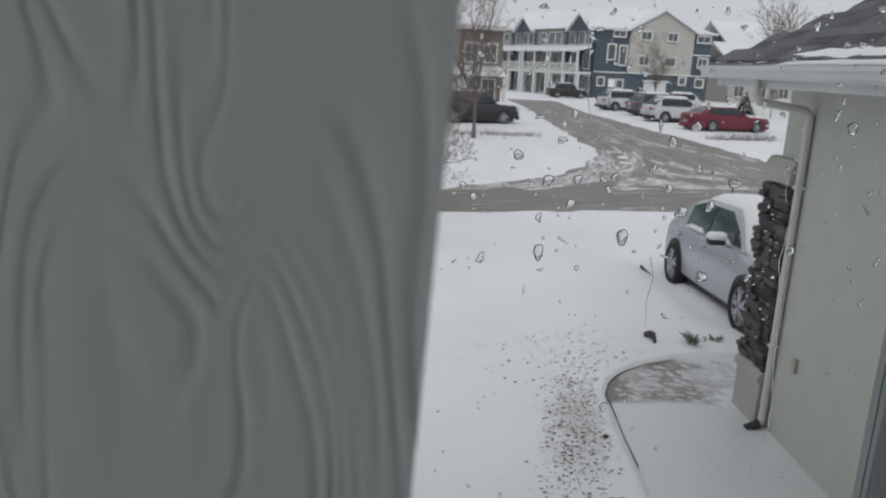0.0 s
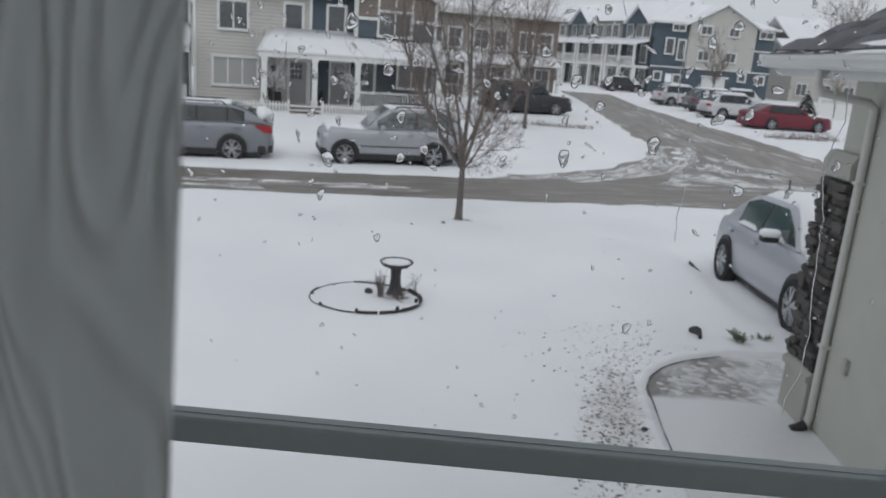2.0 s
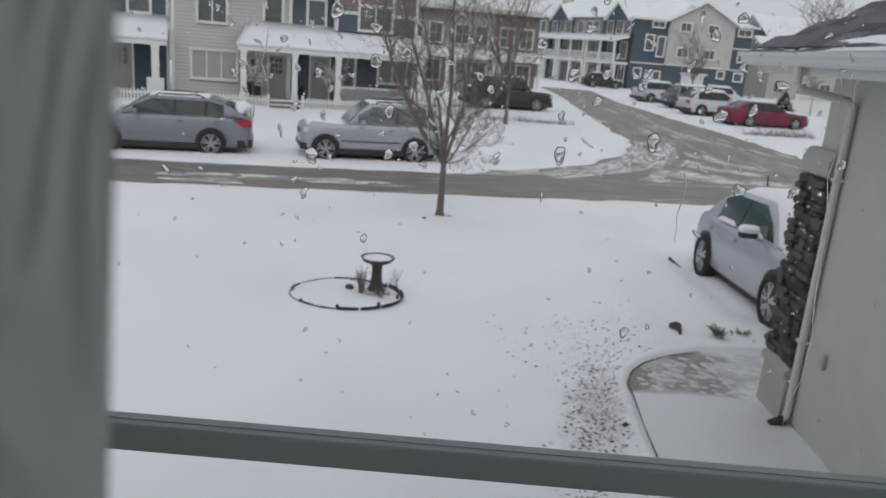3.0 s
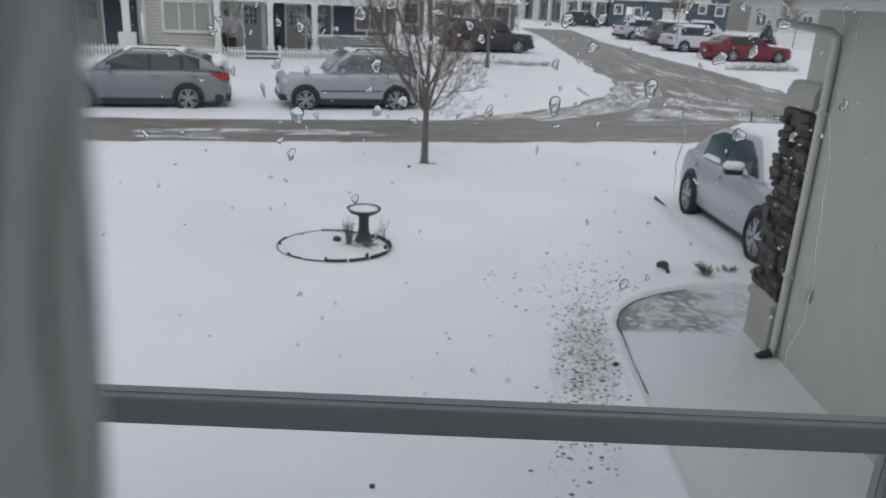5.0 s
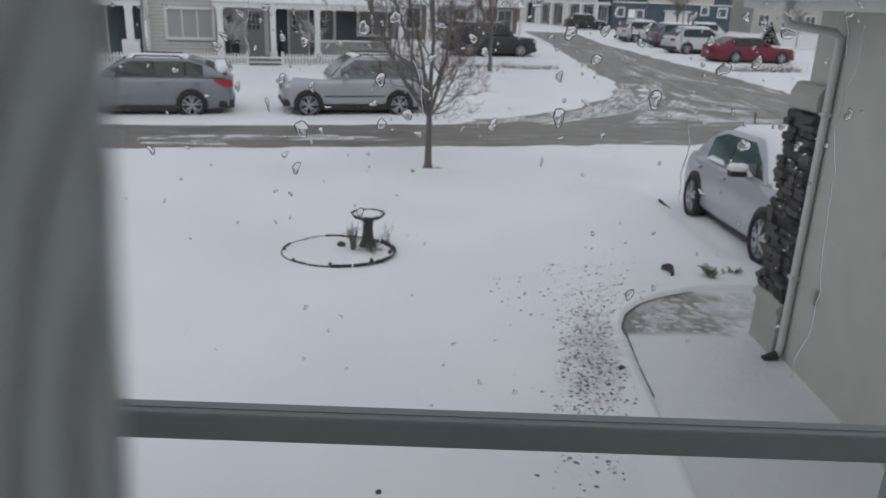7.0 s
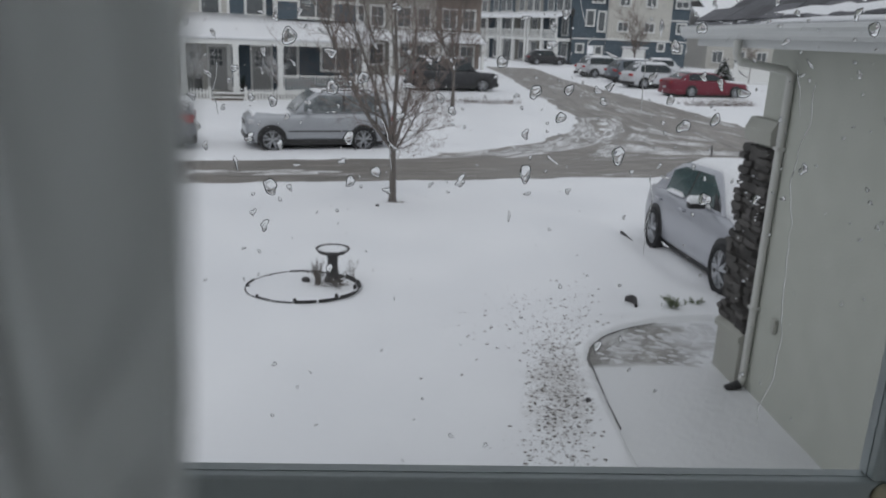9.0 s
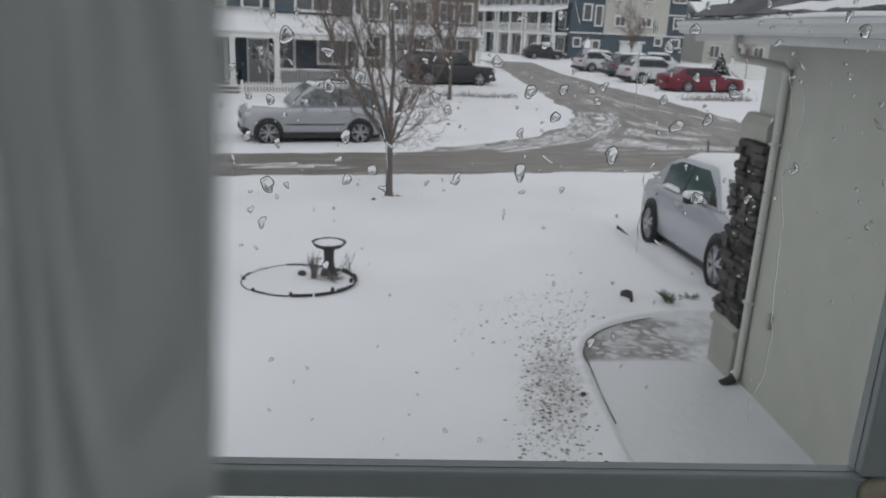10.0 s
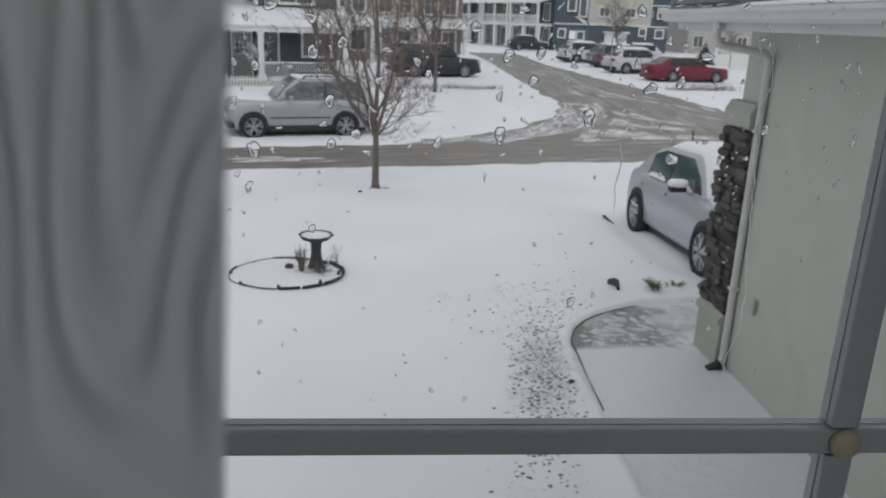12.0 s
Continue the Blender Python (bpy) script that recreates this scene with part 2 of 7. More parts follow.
SNOW = snow_mat(gravel=((1.33, 5.75, 0), (0, 0, radians(-10)), (0.62, 2.2, 1)))
SNOW_CAP = snow_mat("snow_cap", 0.5)
ROAD = slush_mat("slush_road", 14.5, (0.12, 0.105, 0.088), (0.235, 0.21, 0.185), (0.62, 0.62, 0.63), 0.60)
LANE = slush_mat("slush_lane", 96, (0.13, 0.113, 0.096), (0.27, 0.245, 0.218), (0.64, 0.64, 0.65), 0.60)
CONCRETE = mat("wet_concrete", (0.36, 0.35, 0.33), (0.22, 0.21, 0.195), rough=0.5, scale=3, fine=40, bump=0.3, world_space=True)
STUCCO = mat("grey_green_stucco", (0.515, 0.525, 0.475), (0.415, 0.425, 0.375), rough=0.9, scale=4.5, fine=75, bump=0.9, depth=0.010, world_space=True)
STONE = mat("dark_ledge_stone", (0.15, 0.14, 0.132), (0.06, 0.056, 0.053), rough=0.85, scale=9, fine=70, bump=0.9, depth=0.012, island=True)
SILL = mat("cast_stone", (0.44, 0.44, 0.395), (0.33, 0.33, 0.295), rough=0.85, scale=5, fine=80, bump=0.4)
WHITE_METAL = mat("white_painted_metal", (0.64, 0.65, 0.645), (0.55, 0.56, 0.555), rough=0.45, scale=2, fine=20, bump=0.05)
SHINGLE = mat("grey_asphalt_shingle", (0.14, 0.14, 0.15), (0.07, 0.07, 0.077), rough=0.95, scale=12, fine=220, bump=0.8, depth=0.006, island=True)
PIPEPAINT = mat("pale_grey_paint", (0.60, 0.60, 0.565), (0.52, 0.52, 0.49), rough=0.5, scale=4, fine=40, bump=0.1)
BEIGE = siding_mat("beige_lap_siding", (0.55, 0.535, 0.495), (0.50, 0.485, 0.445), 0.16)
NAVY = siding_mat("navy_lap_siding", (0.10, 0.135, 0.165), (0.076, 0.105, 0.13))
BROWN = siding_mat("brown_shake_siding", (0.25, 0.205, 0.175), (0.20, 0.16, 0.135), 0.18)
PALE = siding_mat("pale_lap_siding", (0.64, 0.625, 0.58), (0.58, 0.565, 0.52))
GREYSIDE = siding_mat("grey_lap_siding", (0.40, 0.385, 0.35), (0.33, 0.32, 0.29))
TRIM = mat("white_trim", (0.78, 0.78, 0.76), (0.70, 0.70, 0.68), rough=0.5, scale=3, fine=30, bump=0.05)
PANE = mat("dark_window_glass", (0.15, 0.16, 0.165), (0.09, 0.098, 0.102), rough=0.06, scale=1.5, fine=4, bump=0.0)
BLIND = mat("drawn_blind", (0.42, 0.42, 0.40), (0.33, 0.33, 0.31), rough=0.4, scale=2, fine=30, bump=0.0)
DOORPAINT = mat("grey_door_paint", (0.36, 0.36, 0.35), (0.30, 0.30, 0.29), rough=0.5, scale=3, fine=30, bump=0.05)
BARK = mat("brown_bark", (0.20, 0.178, 0.162), (0.09, 0.08, 0.073), rough=0.9, scale=14, fine=90, bump=0.8, depth=0.01, stretch=(1, 1, 0.25))
TWIG = mat("reddish_twig", (0.25, 0.20, 0.175), (0.15, 0.118, 0.105), rough=0.9, scale=10, fine=60, bump=0.2)
NEEDLE = mat("dark_needles", (0.045, 0.06, 0.045), (0.02, 0.03, 0.024), rough=0.9, scale=4, fine=40, bump=0.2)
LEAFY = mat("green_leaf", (0.22, 0.25, 0.15), (0.11, 0.135, 0.075), rough=0.7, scale=20, fine=80, bump=0.2)
BLACK_PLASTIC = mat("black_plastic", (0.035, 0.034, 0.034), (0.018, 0.018, 0.018), rough=0.55, scale=12, fine=90, bump=0.3)
IRONGREY = mat("dark_cast_stone", (0.085, 0.08, 0.08), (0.04, 0.038, 0.04), rough=0.75, scale=14, fine=90, bump=0.5)
TYRE = mat("tyre_rubber", (0.03, 0.03, 0.032), (0.018, 0.018, 0.018), rough=0.85, scale=15, fine=60, bump=0.2)
RIM = mat("alloy_rim", (0.50, 0.51, 0.53), (0.40, 0.41, 0.43), rough=0.35, metal=0.7, scale=9, fine=50, bump=0.05)
CARGLASS = mat("car_glass", (0.035, 0.045, 0.048), (0.02, 0.026, 0.028), rough=0.05, scale=1.5, fine=5, bump=0.0)
GREENGLASS = mat("greenish_car_glass", (0.035, 0.075, 0.072), (0.02, 0.048, 0.048), rough=0.1, scale=2, fine=8, bump=0.0)
SMOKEGLASS = mat("pale_car_glass", (0.20, 0.215, 0.22), (0.09, 0.10, 0.105), rough=0.06, scale=2.5, fine=6, bump=0.0, spread=0.15)
REDLAMP = mat("red_lens", (0.45, 0.03, 0.035), (0.30, 0.02, 0.022), rough=0.2, scale=9, fine=40, bump=0.0)
CLEARLAMP = mat("clear_lens", (0.62, 0.63, 0.65), (0.5, 0.5, 0.52), rough=0.12, scale=9, fine=40, bump=0.0)
PEBBLE = mat("river_pebble", (0.27, 0.245, 0.22), (0.07, 0.064, 0.06), rough=0.8, scale=30, fine=160, bump=0.3, world_space=True, spread=0.2)
MUNTIN = mat("grey_vinyl_bar", (0.475, 0.525, 0.53), (0.425, 0.475, 0.48), rough=0.4, scale=6, fine=90, bump=0.05)
KNOB = mat("yellowed_plastic", (0.60, 0.55, 0.40), (0.50, 0.45, 0.31), rough=0.45, scale=60, fine=300, bump=0.1)
PLASTER = mat("white_plaster", (0.62, 0.62, 0.60), (0.56, 0.56, 0.54), rough=0.9, scale=2, fine=60, bump=0.2)
CARPET = mat("beige_carpet", (0.30, 0.27, 0.23), (0.22, 0.20, 0.17), rough=1.0, scale=6, fine=200, bump=0.5)
VINYL = vane_mat()
TRODDEN = mat("trodden_snow", (0.82, 0.82, 0.835), (0.56, 0.55, 0.545), rough=0.6, scale=2.2, fine=30, bump=0.4, world_space=True)
SLUSH = mat("grey_slush", (0.40, 0.39, 0.38), (0.21, 0.20, 0.19), rough=0.5, scale=4, fine=50, bump=0.4, world_space=True)
GLASS = glass_mat("window_glass", (0.96, 0.975, 0.97), 1.12)
WATER = water_mat()


def paint(name, c):
    return mat(name, c, tuple(k * 0.88 for k in c), rough=0.35, metal=0.25, scale=3, fine=25, bump=0.02, coat=0.4)


# ======== mesh helpers ========
def part(name, bm, material, parent, label="", smooth=False):
    me = bpy.data.meshes.new(name)
    bmesh.ops.recalc_face_normals(bm, faces=bm.faces)
    bm.to_mesh(me)
    bm.free()
    me.materials.append(material)
    if smooth:
        me.polygons.foreach_set("use_smooth", [True] * len(me.polygons))
    ob = new(name, me)
    ob.parent = parent
    return tagged(ob, label)


def share(name, me, parent, m):
    ob = new(name, me)
    ob.parent = parent
    ob.matrix_basis = m
    return ob


def thing(name, label, category, m=None, group="", kind=""):
    ob = new(name)
    ob.empty_display_size = 0.1
    if m is not None:
        ob.matrix_basis = m
    return tagged(ob, label, category, group, kind)


def box(bm, x0, x1, y0, y1, z0, z1, bevel=0.0):
    vs = [bm.verts.new((x, y, z)) for z in (z0, z1) for y in (y0, y1) for x in (x0, x1)]
    fs = [bm.faces.new([vs[i] for i in q]) for q in ((0, 2, 3, 1), (4, 5, 7, 6), (0, 1, 5, 4), (2, 6, 7, 3), (0, 4, 6, 2), (1, 3, 7, 5))]
    if bevel:
        es = list({e for f in fs for e in f.edges})
        bmesh.ops.bevel(bm, geom=es, offset=bevel, segments=2, affect="EDGES", profile=0.5)
    return bm


def boxes(*rows, bevel=0.0):
    bm = bmesh.new()
    for r in rows:
        box(bm, *r, bevel=bevel)
    return bm


def tube(bm, pts, radii, sides=6, cap=True):
    """A tapered tube through points."""
    rings = []
    for i, p in enumerate(pts):
        d = (pts[min(i + 1, len(pts) - 1)] - pts[max(i - 1, 0)])
        d = d.normalized() if d.length > 1e-9 else Vector((0, 0, 1))
        a = d.orthogonal().normalized()
        if i:
            a = (prev - d * prev.dot(d))
            a = a.normalized() if a.length > 1e-6 else d.orthogonal().normalized()
        prev = a
        b = d.cross(a)
        rings.append([bm.verts.new(p + (a * math.cos(2 * math.pi * k / sides) + b * math.sin(2 * math.pi * k / sides)) * radii[i]) for k in range(sides)])
    for r, s in zip(rings, rings[1:]):
        for k in range(sides):
            bm.faces.new((r[k], r[(k + 1) % sides], s[(k + 1) % sides], s[k]))
    if cap:
        bm.faces.new(rings[0][::-1])
        bm.faces.new(rings[-1])
    return bm


def lathe(bm, profile, sides=24, wobble=None, centre=(0, 0, 0)):
    rings = []
    for r, z in profile:
        ring = []
        for k in range(sides):
            a = 2 * math.pi * k / sides
            s = wobble(a, z) if wobble else 1.0
            ring.append(bm.verts.new((centre[0] + r * s * math.cos(a), centre[1] + r * s * math.sin(a), centre[2] + z)))
        rings.append(ring)
    for p, q in zip(rings, rings[1:]):
        for k in range(sides):
            bm.faces.new((p[k], p[(k + 1) % sides], q[(k + 1) % sides], q[k]))
    bm.faces.new(rings[0][::-1])
    bm.faces.new(rings[-1])
    return bm


def prism(bm, outline, axis, lo, hi):
    """A flat outline pushed along an axis: outline points (a, b) are the two other axes in order."""
    def at(p, w):
        v = list(p)
        v.insert(axis, w)
        return bm.verts.new(v)
    A, B = [at(p, lo) for p in outline], [at(p, hi) for p in outline]
    bm.faces.new(A)
    bm.faces.new(B[::-1])
    for k in range(len(A)):
        j = (k + 1) % len(A)
        bm.faces.new((A[k], B[k], B[j], A[j]))
    return bm


def loft(bm, rings, close=True):
    rs = [[bm.verts.new(p) for p in r] for r in rings]
    for r, s in zip(rs, rs[1:]):
        for k in range(len(r) if close else len(r) - 1):
            j = (k + 1) % len(r)
            bm.faces.new((r[k], r[j], s[j], s[k]))
    if close:
        bm.faces.new(rs[0][::-1])
        bm.faces.new(rs[-1])
    return bm


def slab_with_holes(u0, u1, z0, z1, v0, v1, holes):
    """A wall in the u-z plane from v0 to v1 thick, with rectangular openings through it."""
    us = sorted({u0, u1, *[h[0] for h in holes], *[h[1] for h in holes]})
    zs = sorted({z0, z1, *[h[2] for h in holes], *[h[3] for h in holes]})
    us, zs = [u for u in us if u0 <= u <= u1], [z for z in zs if z0 <= z <= z1]
    bm = bmesh.new()
    for a, b in zip(us, us[1:]):
        run = None
        for c, d in zip(zs, zs[1:]):
            mid = ((a + b) / 2, (c + d) / 2)
            solid = not any(h[0] < mid[0] < h[1] and h[2] < mid[1] < h[3] for h in holes)
            if solid:
                run = (run[0], d) if run else (c, d)
            if run and (not solid or d == zs[-1]):
                box(bm, a, b, v0, v1, *run)
                run = None
    return bm


# ======== ground ========
STREET = 14.5
CA, SA = math.cos(radians(STREET)), math.sin(radians(STREET))


def lerp_table(y, table):
    for (a, p), (b, q) in zip(table, table[1:]):
        if y <= b:
            return p + (q - p) * max(0, (y - a)) / (b - a)
    return table[-1][1]


LAWN_Z = ((0, .85), (4, .75), (8.5, .42), (15, .15), (18, .05), (21, 0), (24, 0), (40, .42), (60, .55), (120, .55))
DRIVE_Z = ((0, .765), (6, .765), (8.3, .665), (11, .51), (18, .06), (21, 0), (24, 0), (40, .42), (60, .55), (120, .55))


def terrain(x, y):
    k = min(max((x - 0.3) / 1.8, 0), 1)
    return lerp_table(y, LAWN_Z) * (1 - k) + lerp_table(y, DRIVE_Z) * k


LANE_L = ((22, 0.2), (23.2, 1.2), (25.4, 4.0), (29.5, 6.4), (32.7, 7.2), (43, 7.0), (60, 7.6), (75, 7.6), (90, 3))
LANE_R = ((22, 60), (26.5, 40), (28.5, 21), (31.5, 14.6), (37.5, 13.9), (44, 13.1), (60, 12.2), (75, 12.8), (90, 24))


HEAPS = ((7.9, 29.6, 0.45, 1.5), (8.2, 31.2, 0.4, 1.4), (7.3, 27.6, 0.35, 1.3), (8.8, 27.8, 0.35, 1.3), (8.0, 25.6, 0.3, 1.25))


def road_inside(x, y):
    """Metres inside the slushy carriageway (negative outside), with a ragged rim."""
    w = -(x + 0.3) * SA + (y - 17.95) * CA
    main = min(w, 3.9 - w)
    lane = min(x - lerp_table(y, LANE_L), lerp_table(y, LANE_R) - x, y - 20.5, 84 - y) * 0.8
    rag = 0.22 * noise.noise((x * 0.9, y * 0.9, 0)) + 0.12 * noise.noise((x * 3.1, y * 3.1, 5))
    heaps = 0
    for hx, hy, hr, hh in HEAPS:
        d2 = ((x - hx) ** 2 + (y - hy) ** 2) / hr ** 2
        if d2 < 4:
            heaps += hh * math.exp(-d2) * (1 + 0.9 * noise.noise((x * 2.3, y * 2.3, 2)))
    d = max(main, lane) + rag
    return d if heaps < 0.05 else min(d, 1.2) - heaps


def snow_height(x, y):
    z = terrain(x, y)
    calm = 0.3 if walk_inside(x, y) > -0.4 else 1.0
    d = road_inside(x, y)
    calm *= min(max(-d / 3, 0.12), 1)
    z += calm * (0.05 * noise.noise((x * 0.22, y * 0.22, 3)) + 0.018 * noise.noise((x * 1.1, y * 1.1, 9))) if y > 3 else 0
    z += min(max(-d * 0.16 + 0.015, -0.07), 0.05)
    # mound heaped round the foot of the pier and the walk's planting
    z += 0.035 * math.exp(-((x - 2.9) ** 2 + (y - 7.75) ** 2) / 0.16)
    # the walk lies bare in a shallow trough
    k = walk_inside(x, y)
    z -= min(max((k + 0.8) / 0.6, 0), 1) * 0.032 + min(max(k / 0.045 + 0.5, 0), 1) * 0.075
    # wheel track and bare strip beside the parked car
    t = (x - 3.55) - (y - 9.0) * 0.03
    if 8.2 < y < 13.5:
        z -= 0.06 * math.exp(-(t / 0.22) ** 2) * min(1, (y - 8.2), (13.5 - y))
    return z


def walk_inside(x, y):
    """Metres inside the garden walk, whose outer edge bends round towards the drive."""
    edge = lerp_table(y, ((0, 1.45), (4.14, 1.61), (5.5, 1.645), (6.35, 1.70), (6.64, 1.80), (6.85, 1.95), (7.1, 2.265), (7.29, 2.615), (7.42, 3.3)))
    return min(x - edge, 7.44 - y, 2.95 - x if y < 6.2 else 3.6 - x)


def axis_steps(near, far_lo, far_hi, lo, hi, step):
    a = [lo]
    while a[-1] < hi:
        a.append(a[-1] + step)
    s = step
    while a[-1] < far_hi:
        s *= 1.6
        a.append(a[-1] + s)
    s, b = step, []
    v = lo
    while v > far_lo:
        s *= 1.6
        v -= s
        b.append(v)
    return b[::-1] + a


def sheet(xs, ys, height, keep=None):
    verts, faces, index = [], [], {}
    for j, y in enumerate(ys):
        for i, x in enumerate(xs):
            index[i, j] = len(verts)
            verts.append((x, y, height(x, y)))
    for j in range(len(ys) - 1):
        for i in range(len(xs) - 1):
            if keep is None or keep((xs[i] + xs[i + 1]) / 2, (ys[j] + ys[j + 1]) / 2):
                faces.append((index[i, j], index[i + 1, j], index[i + 1, j + 1], index[i, j + 1]))
    return verts, faces


def sheet_object(name, data, material, label, category):
    me = bpy.data.meshes.new(name)
    me.from_pydata(data[0], [], data[1])
    used = {i for f in data[1] for i in f}
    me.materials.append(material)
    me.polygons.foreach_set("use_smooth", [True] * len(me.polygons))
    ob = new(name, me)
    if len(used) < len(data[0]):
        bm = bmesh.new()
        bm.from_mesh(me)
        bmesh.ops.delete(bm, geom=[v for v in bm.verts if not v.link_faces], context="VERTS")
        bm.to_mesh(me)
        bm.free()
    return tagged(ob, label, category, kind="structure")


def refine(axis, lo, hi, step):
    """The axis with a finer step between lo and hi."""
    mid = [lo + step * i for i in range(int(round((hi - lo) / step)) + 1)]
    return [v for v in axis if v < lo - step * 0.5] + mid + [v for v in axis if v > hi + step * 0.5]


GX = refine(axis_steps(0, -1500, 1500, -13.0, 24.0, 0.22), 0.8, 4.0, 0.045)
GY = refine(axis_steps(0, -1500, 1500, 2.2, 50.0, 0.22), 2.9, 8.6, 0.045)
sheet_object("ground", sheet(GX, GY, snow_height), SNOW, "fresh white snow lying over lawns and verges", "snow ground")
RX, RY = axis_steps(0, -160, 160, -14.0, 24.0, 0.4), axis_steps(0, 10, 88, 12.0, 50.0, 0.4)
sheet_object("road", sheet(RX, RY, lambda x, y: terrain(x, y) - 0.012, lambda x, y: road_inside(x, y) > -1.0 and -(x + .3) * SA + (y - 17.95) * CA < 5.2), ROAD,
             "wet brown street with churned slush and tyre ruts", "road")
sheet_object("side_road", sheet(RX, RY, lambda x, y: terrain(x, y) - 0.008, lambda x, y: road_inside(x, y) > -1.0 and -(x + .3) * SA + (y - 17.95) * CA > 5.2 - 0.4), LANE,
             "slushy side street with torn patches of snow", "road")

# churned snow thrown up beside the tyre ruts where cars turn into the side street
def slush_ridges():
    rng = random.Random(21)
    bms = {True: bmesh.new(), False: bmesh.new()}
    ridges = (((2.81, 23.26), (3.92, 24.42), (5.08, 25.73), (6.21, 27.6), (7.18, 30.44), (7.55, 32.8)), ((3.19, 23.03), (4.31, 24.18), (5.52, 25.29), (6.4, 26.31)),
              ((6.64, 27.56), (6.83, 26.5), (7.62, 28.0), (8.5, 30.79), (8.75, 33.08), (8.03, 32.85), (7.63, 33.17)), ((7.18, 31.02), (6.95, 28.96), (6.71, 27.36)),
              ((6.19, 23.78), (7.09, 25.13), (7.62, 24.95), (8.16, 24.59)), ((6.9, 25.26), (7.77, 26.02), (8.09, 25.33), (8.69, 25.39)), ((8.68, 28.47), (8.66, 27.27), (9.22, 27.07), (10.6, 26.4)),
              ((9.7, 30.24), (9.92, 29.02), (11.2, 27.6)), ((8.22, 27.09), (8.87, 28.56)), ((-7.2, 17.95), (-5.48, 18.36), (-3.41, 18.76), (-2.0, 19.16)), ((-6.7, 17.17), (-5.2, 17.5)), ((0.34, 22.4), (1.21, 22.73), (2.06, 23.2), (2.88, 23.8)), ((8.16, 24.59), (10.0, 24.9), (12.5, 25.3)),
              ((11.55, 58.41), (10.87, 48.99), (10.53, 42.28), (10.55, 38.18), (11.4, 35.4), (13.0, 32.6)))
    for ridge in ridges:
        for (xa, ya), (xb, yb) in zip(ridge, ridge[1:]):
            d = Vector((xb - xa, yb - ya, 0))
            far = max(1.0, ya / 28)
            for k in range(int(d.length * (12 if ya > 33 or yb < 23.9 else 46) / far)):
                f = rng.random()
                t = d.normalized()
                t.rotate(Matrix.Rotation(rng.gauss(0, 0.07), 3, "Z"))
                q = Vector((-t.y, t.x, 0))
                c = Vector((xa, ya, 0)) + d * f + q * rng.choice((-0.22, 0.0, 0.22)) + q * rng.gauss(0, 0.07)
                ln, wd, hh = rng.uniform(0.06, 0.7), 0.012 + 0.055 * rng.random() ** 2, rng.uniform(0.01, 0.035)
                c.z = terrain(c.x, c.y) - 0.018
                bm = bms[rng.random() < 0.55]
                n = 7
                rings = []
                for u, h in ((1, 0), (0.8, 0.7), (0.35, 1.0)):
                    rings.append([bm.verts.new(c + t * ln * u * math.cos(2 * math.pi * i / n) + q * wd * u * math.sin(2 * math.pi * i / n) * rng.uniform(0.7, 1.3) + Vector((0, 0, hh * h * rng.uniform(0.7, 1.2)))) for i in range(n)])
                for p, r in zip(rings, rings[1:]):
                    for i in range(n):
                        bm.faces.new((p[i], p[(i + 1) % n], r[(i + 1) % n], r[i]))
                bm.faces.new(rings[-1])
    tagged(part("snow_ridges", bms[True], TRODDEN, None, smooth=True), "ridges of white snow pushed up between tyre ruts", "snow", kind="stuff")
    tagged(part("slush_ridges", bms[False], SLUSH, None, smooth=True), "ridges of grey slush pushed up between tyre ruts", "slush", kind="stuff")


slush_ridges()

# ======== the garage wing beside the window ========
GWX, GCY = 2.90, 6.12   # outer face of the side wall; front corner
GTOP = 3.50


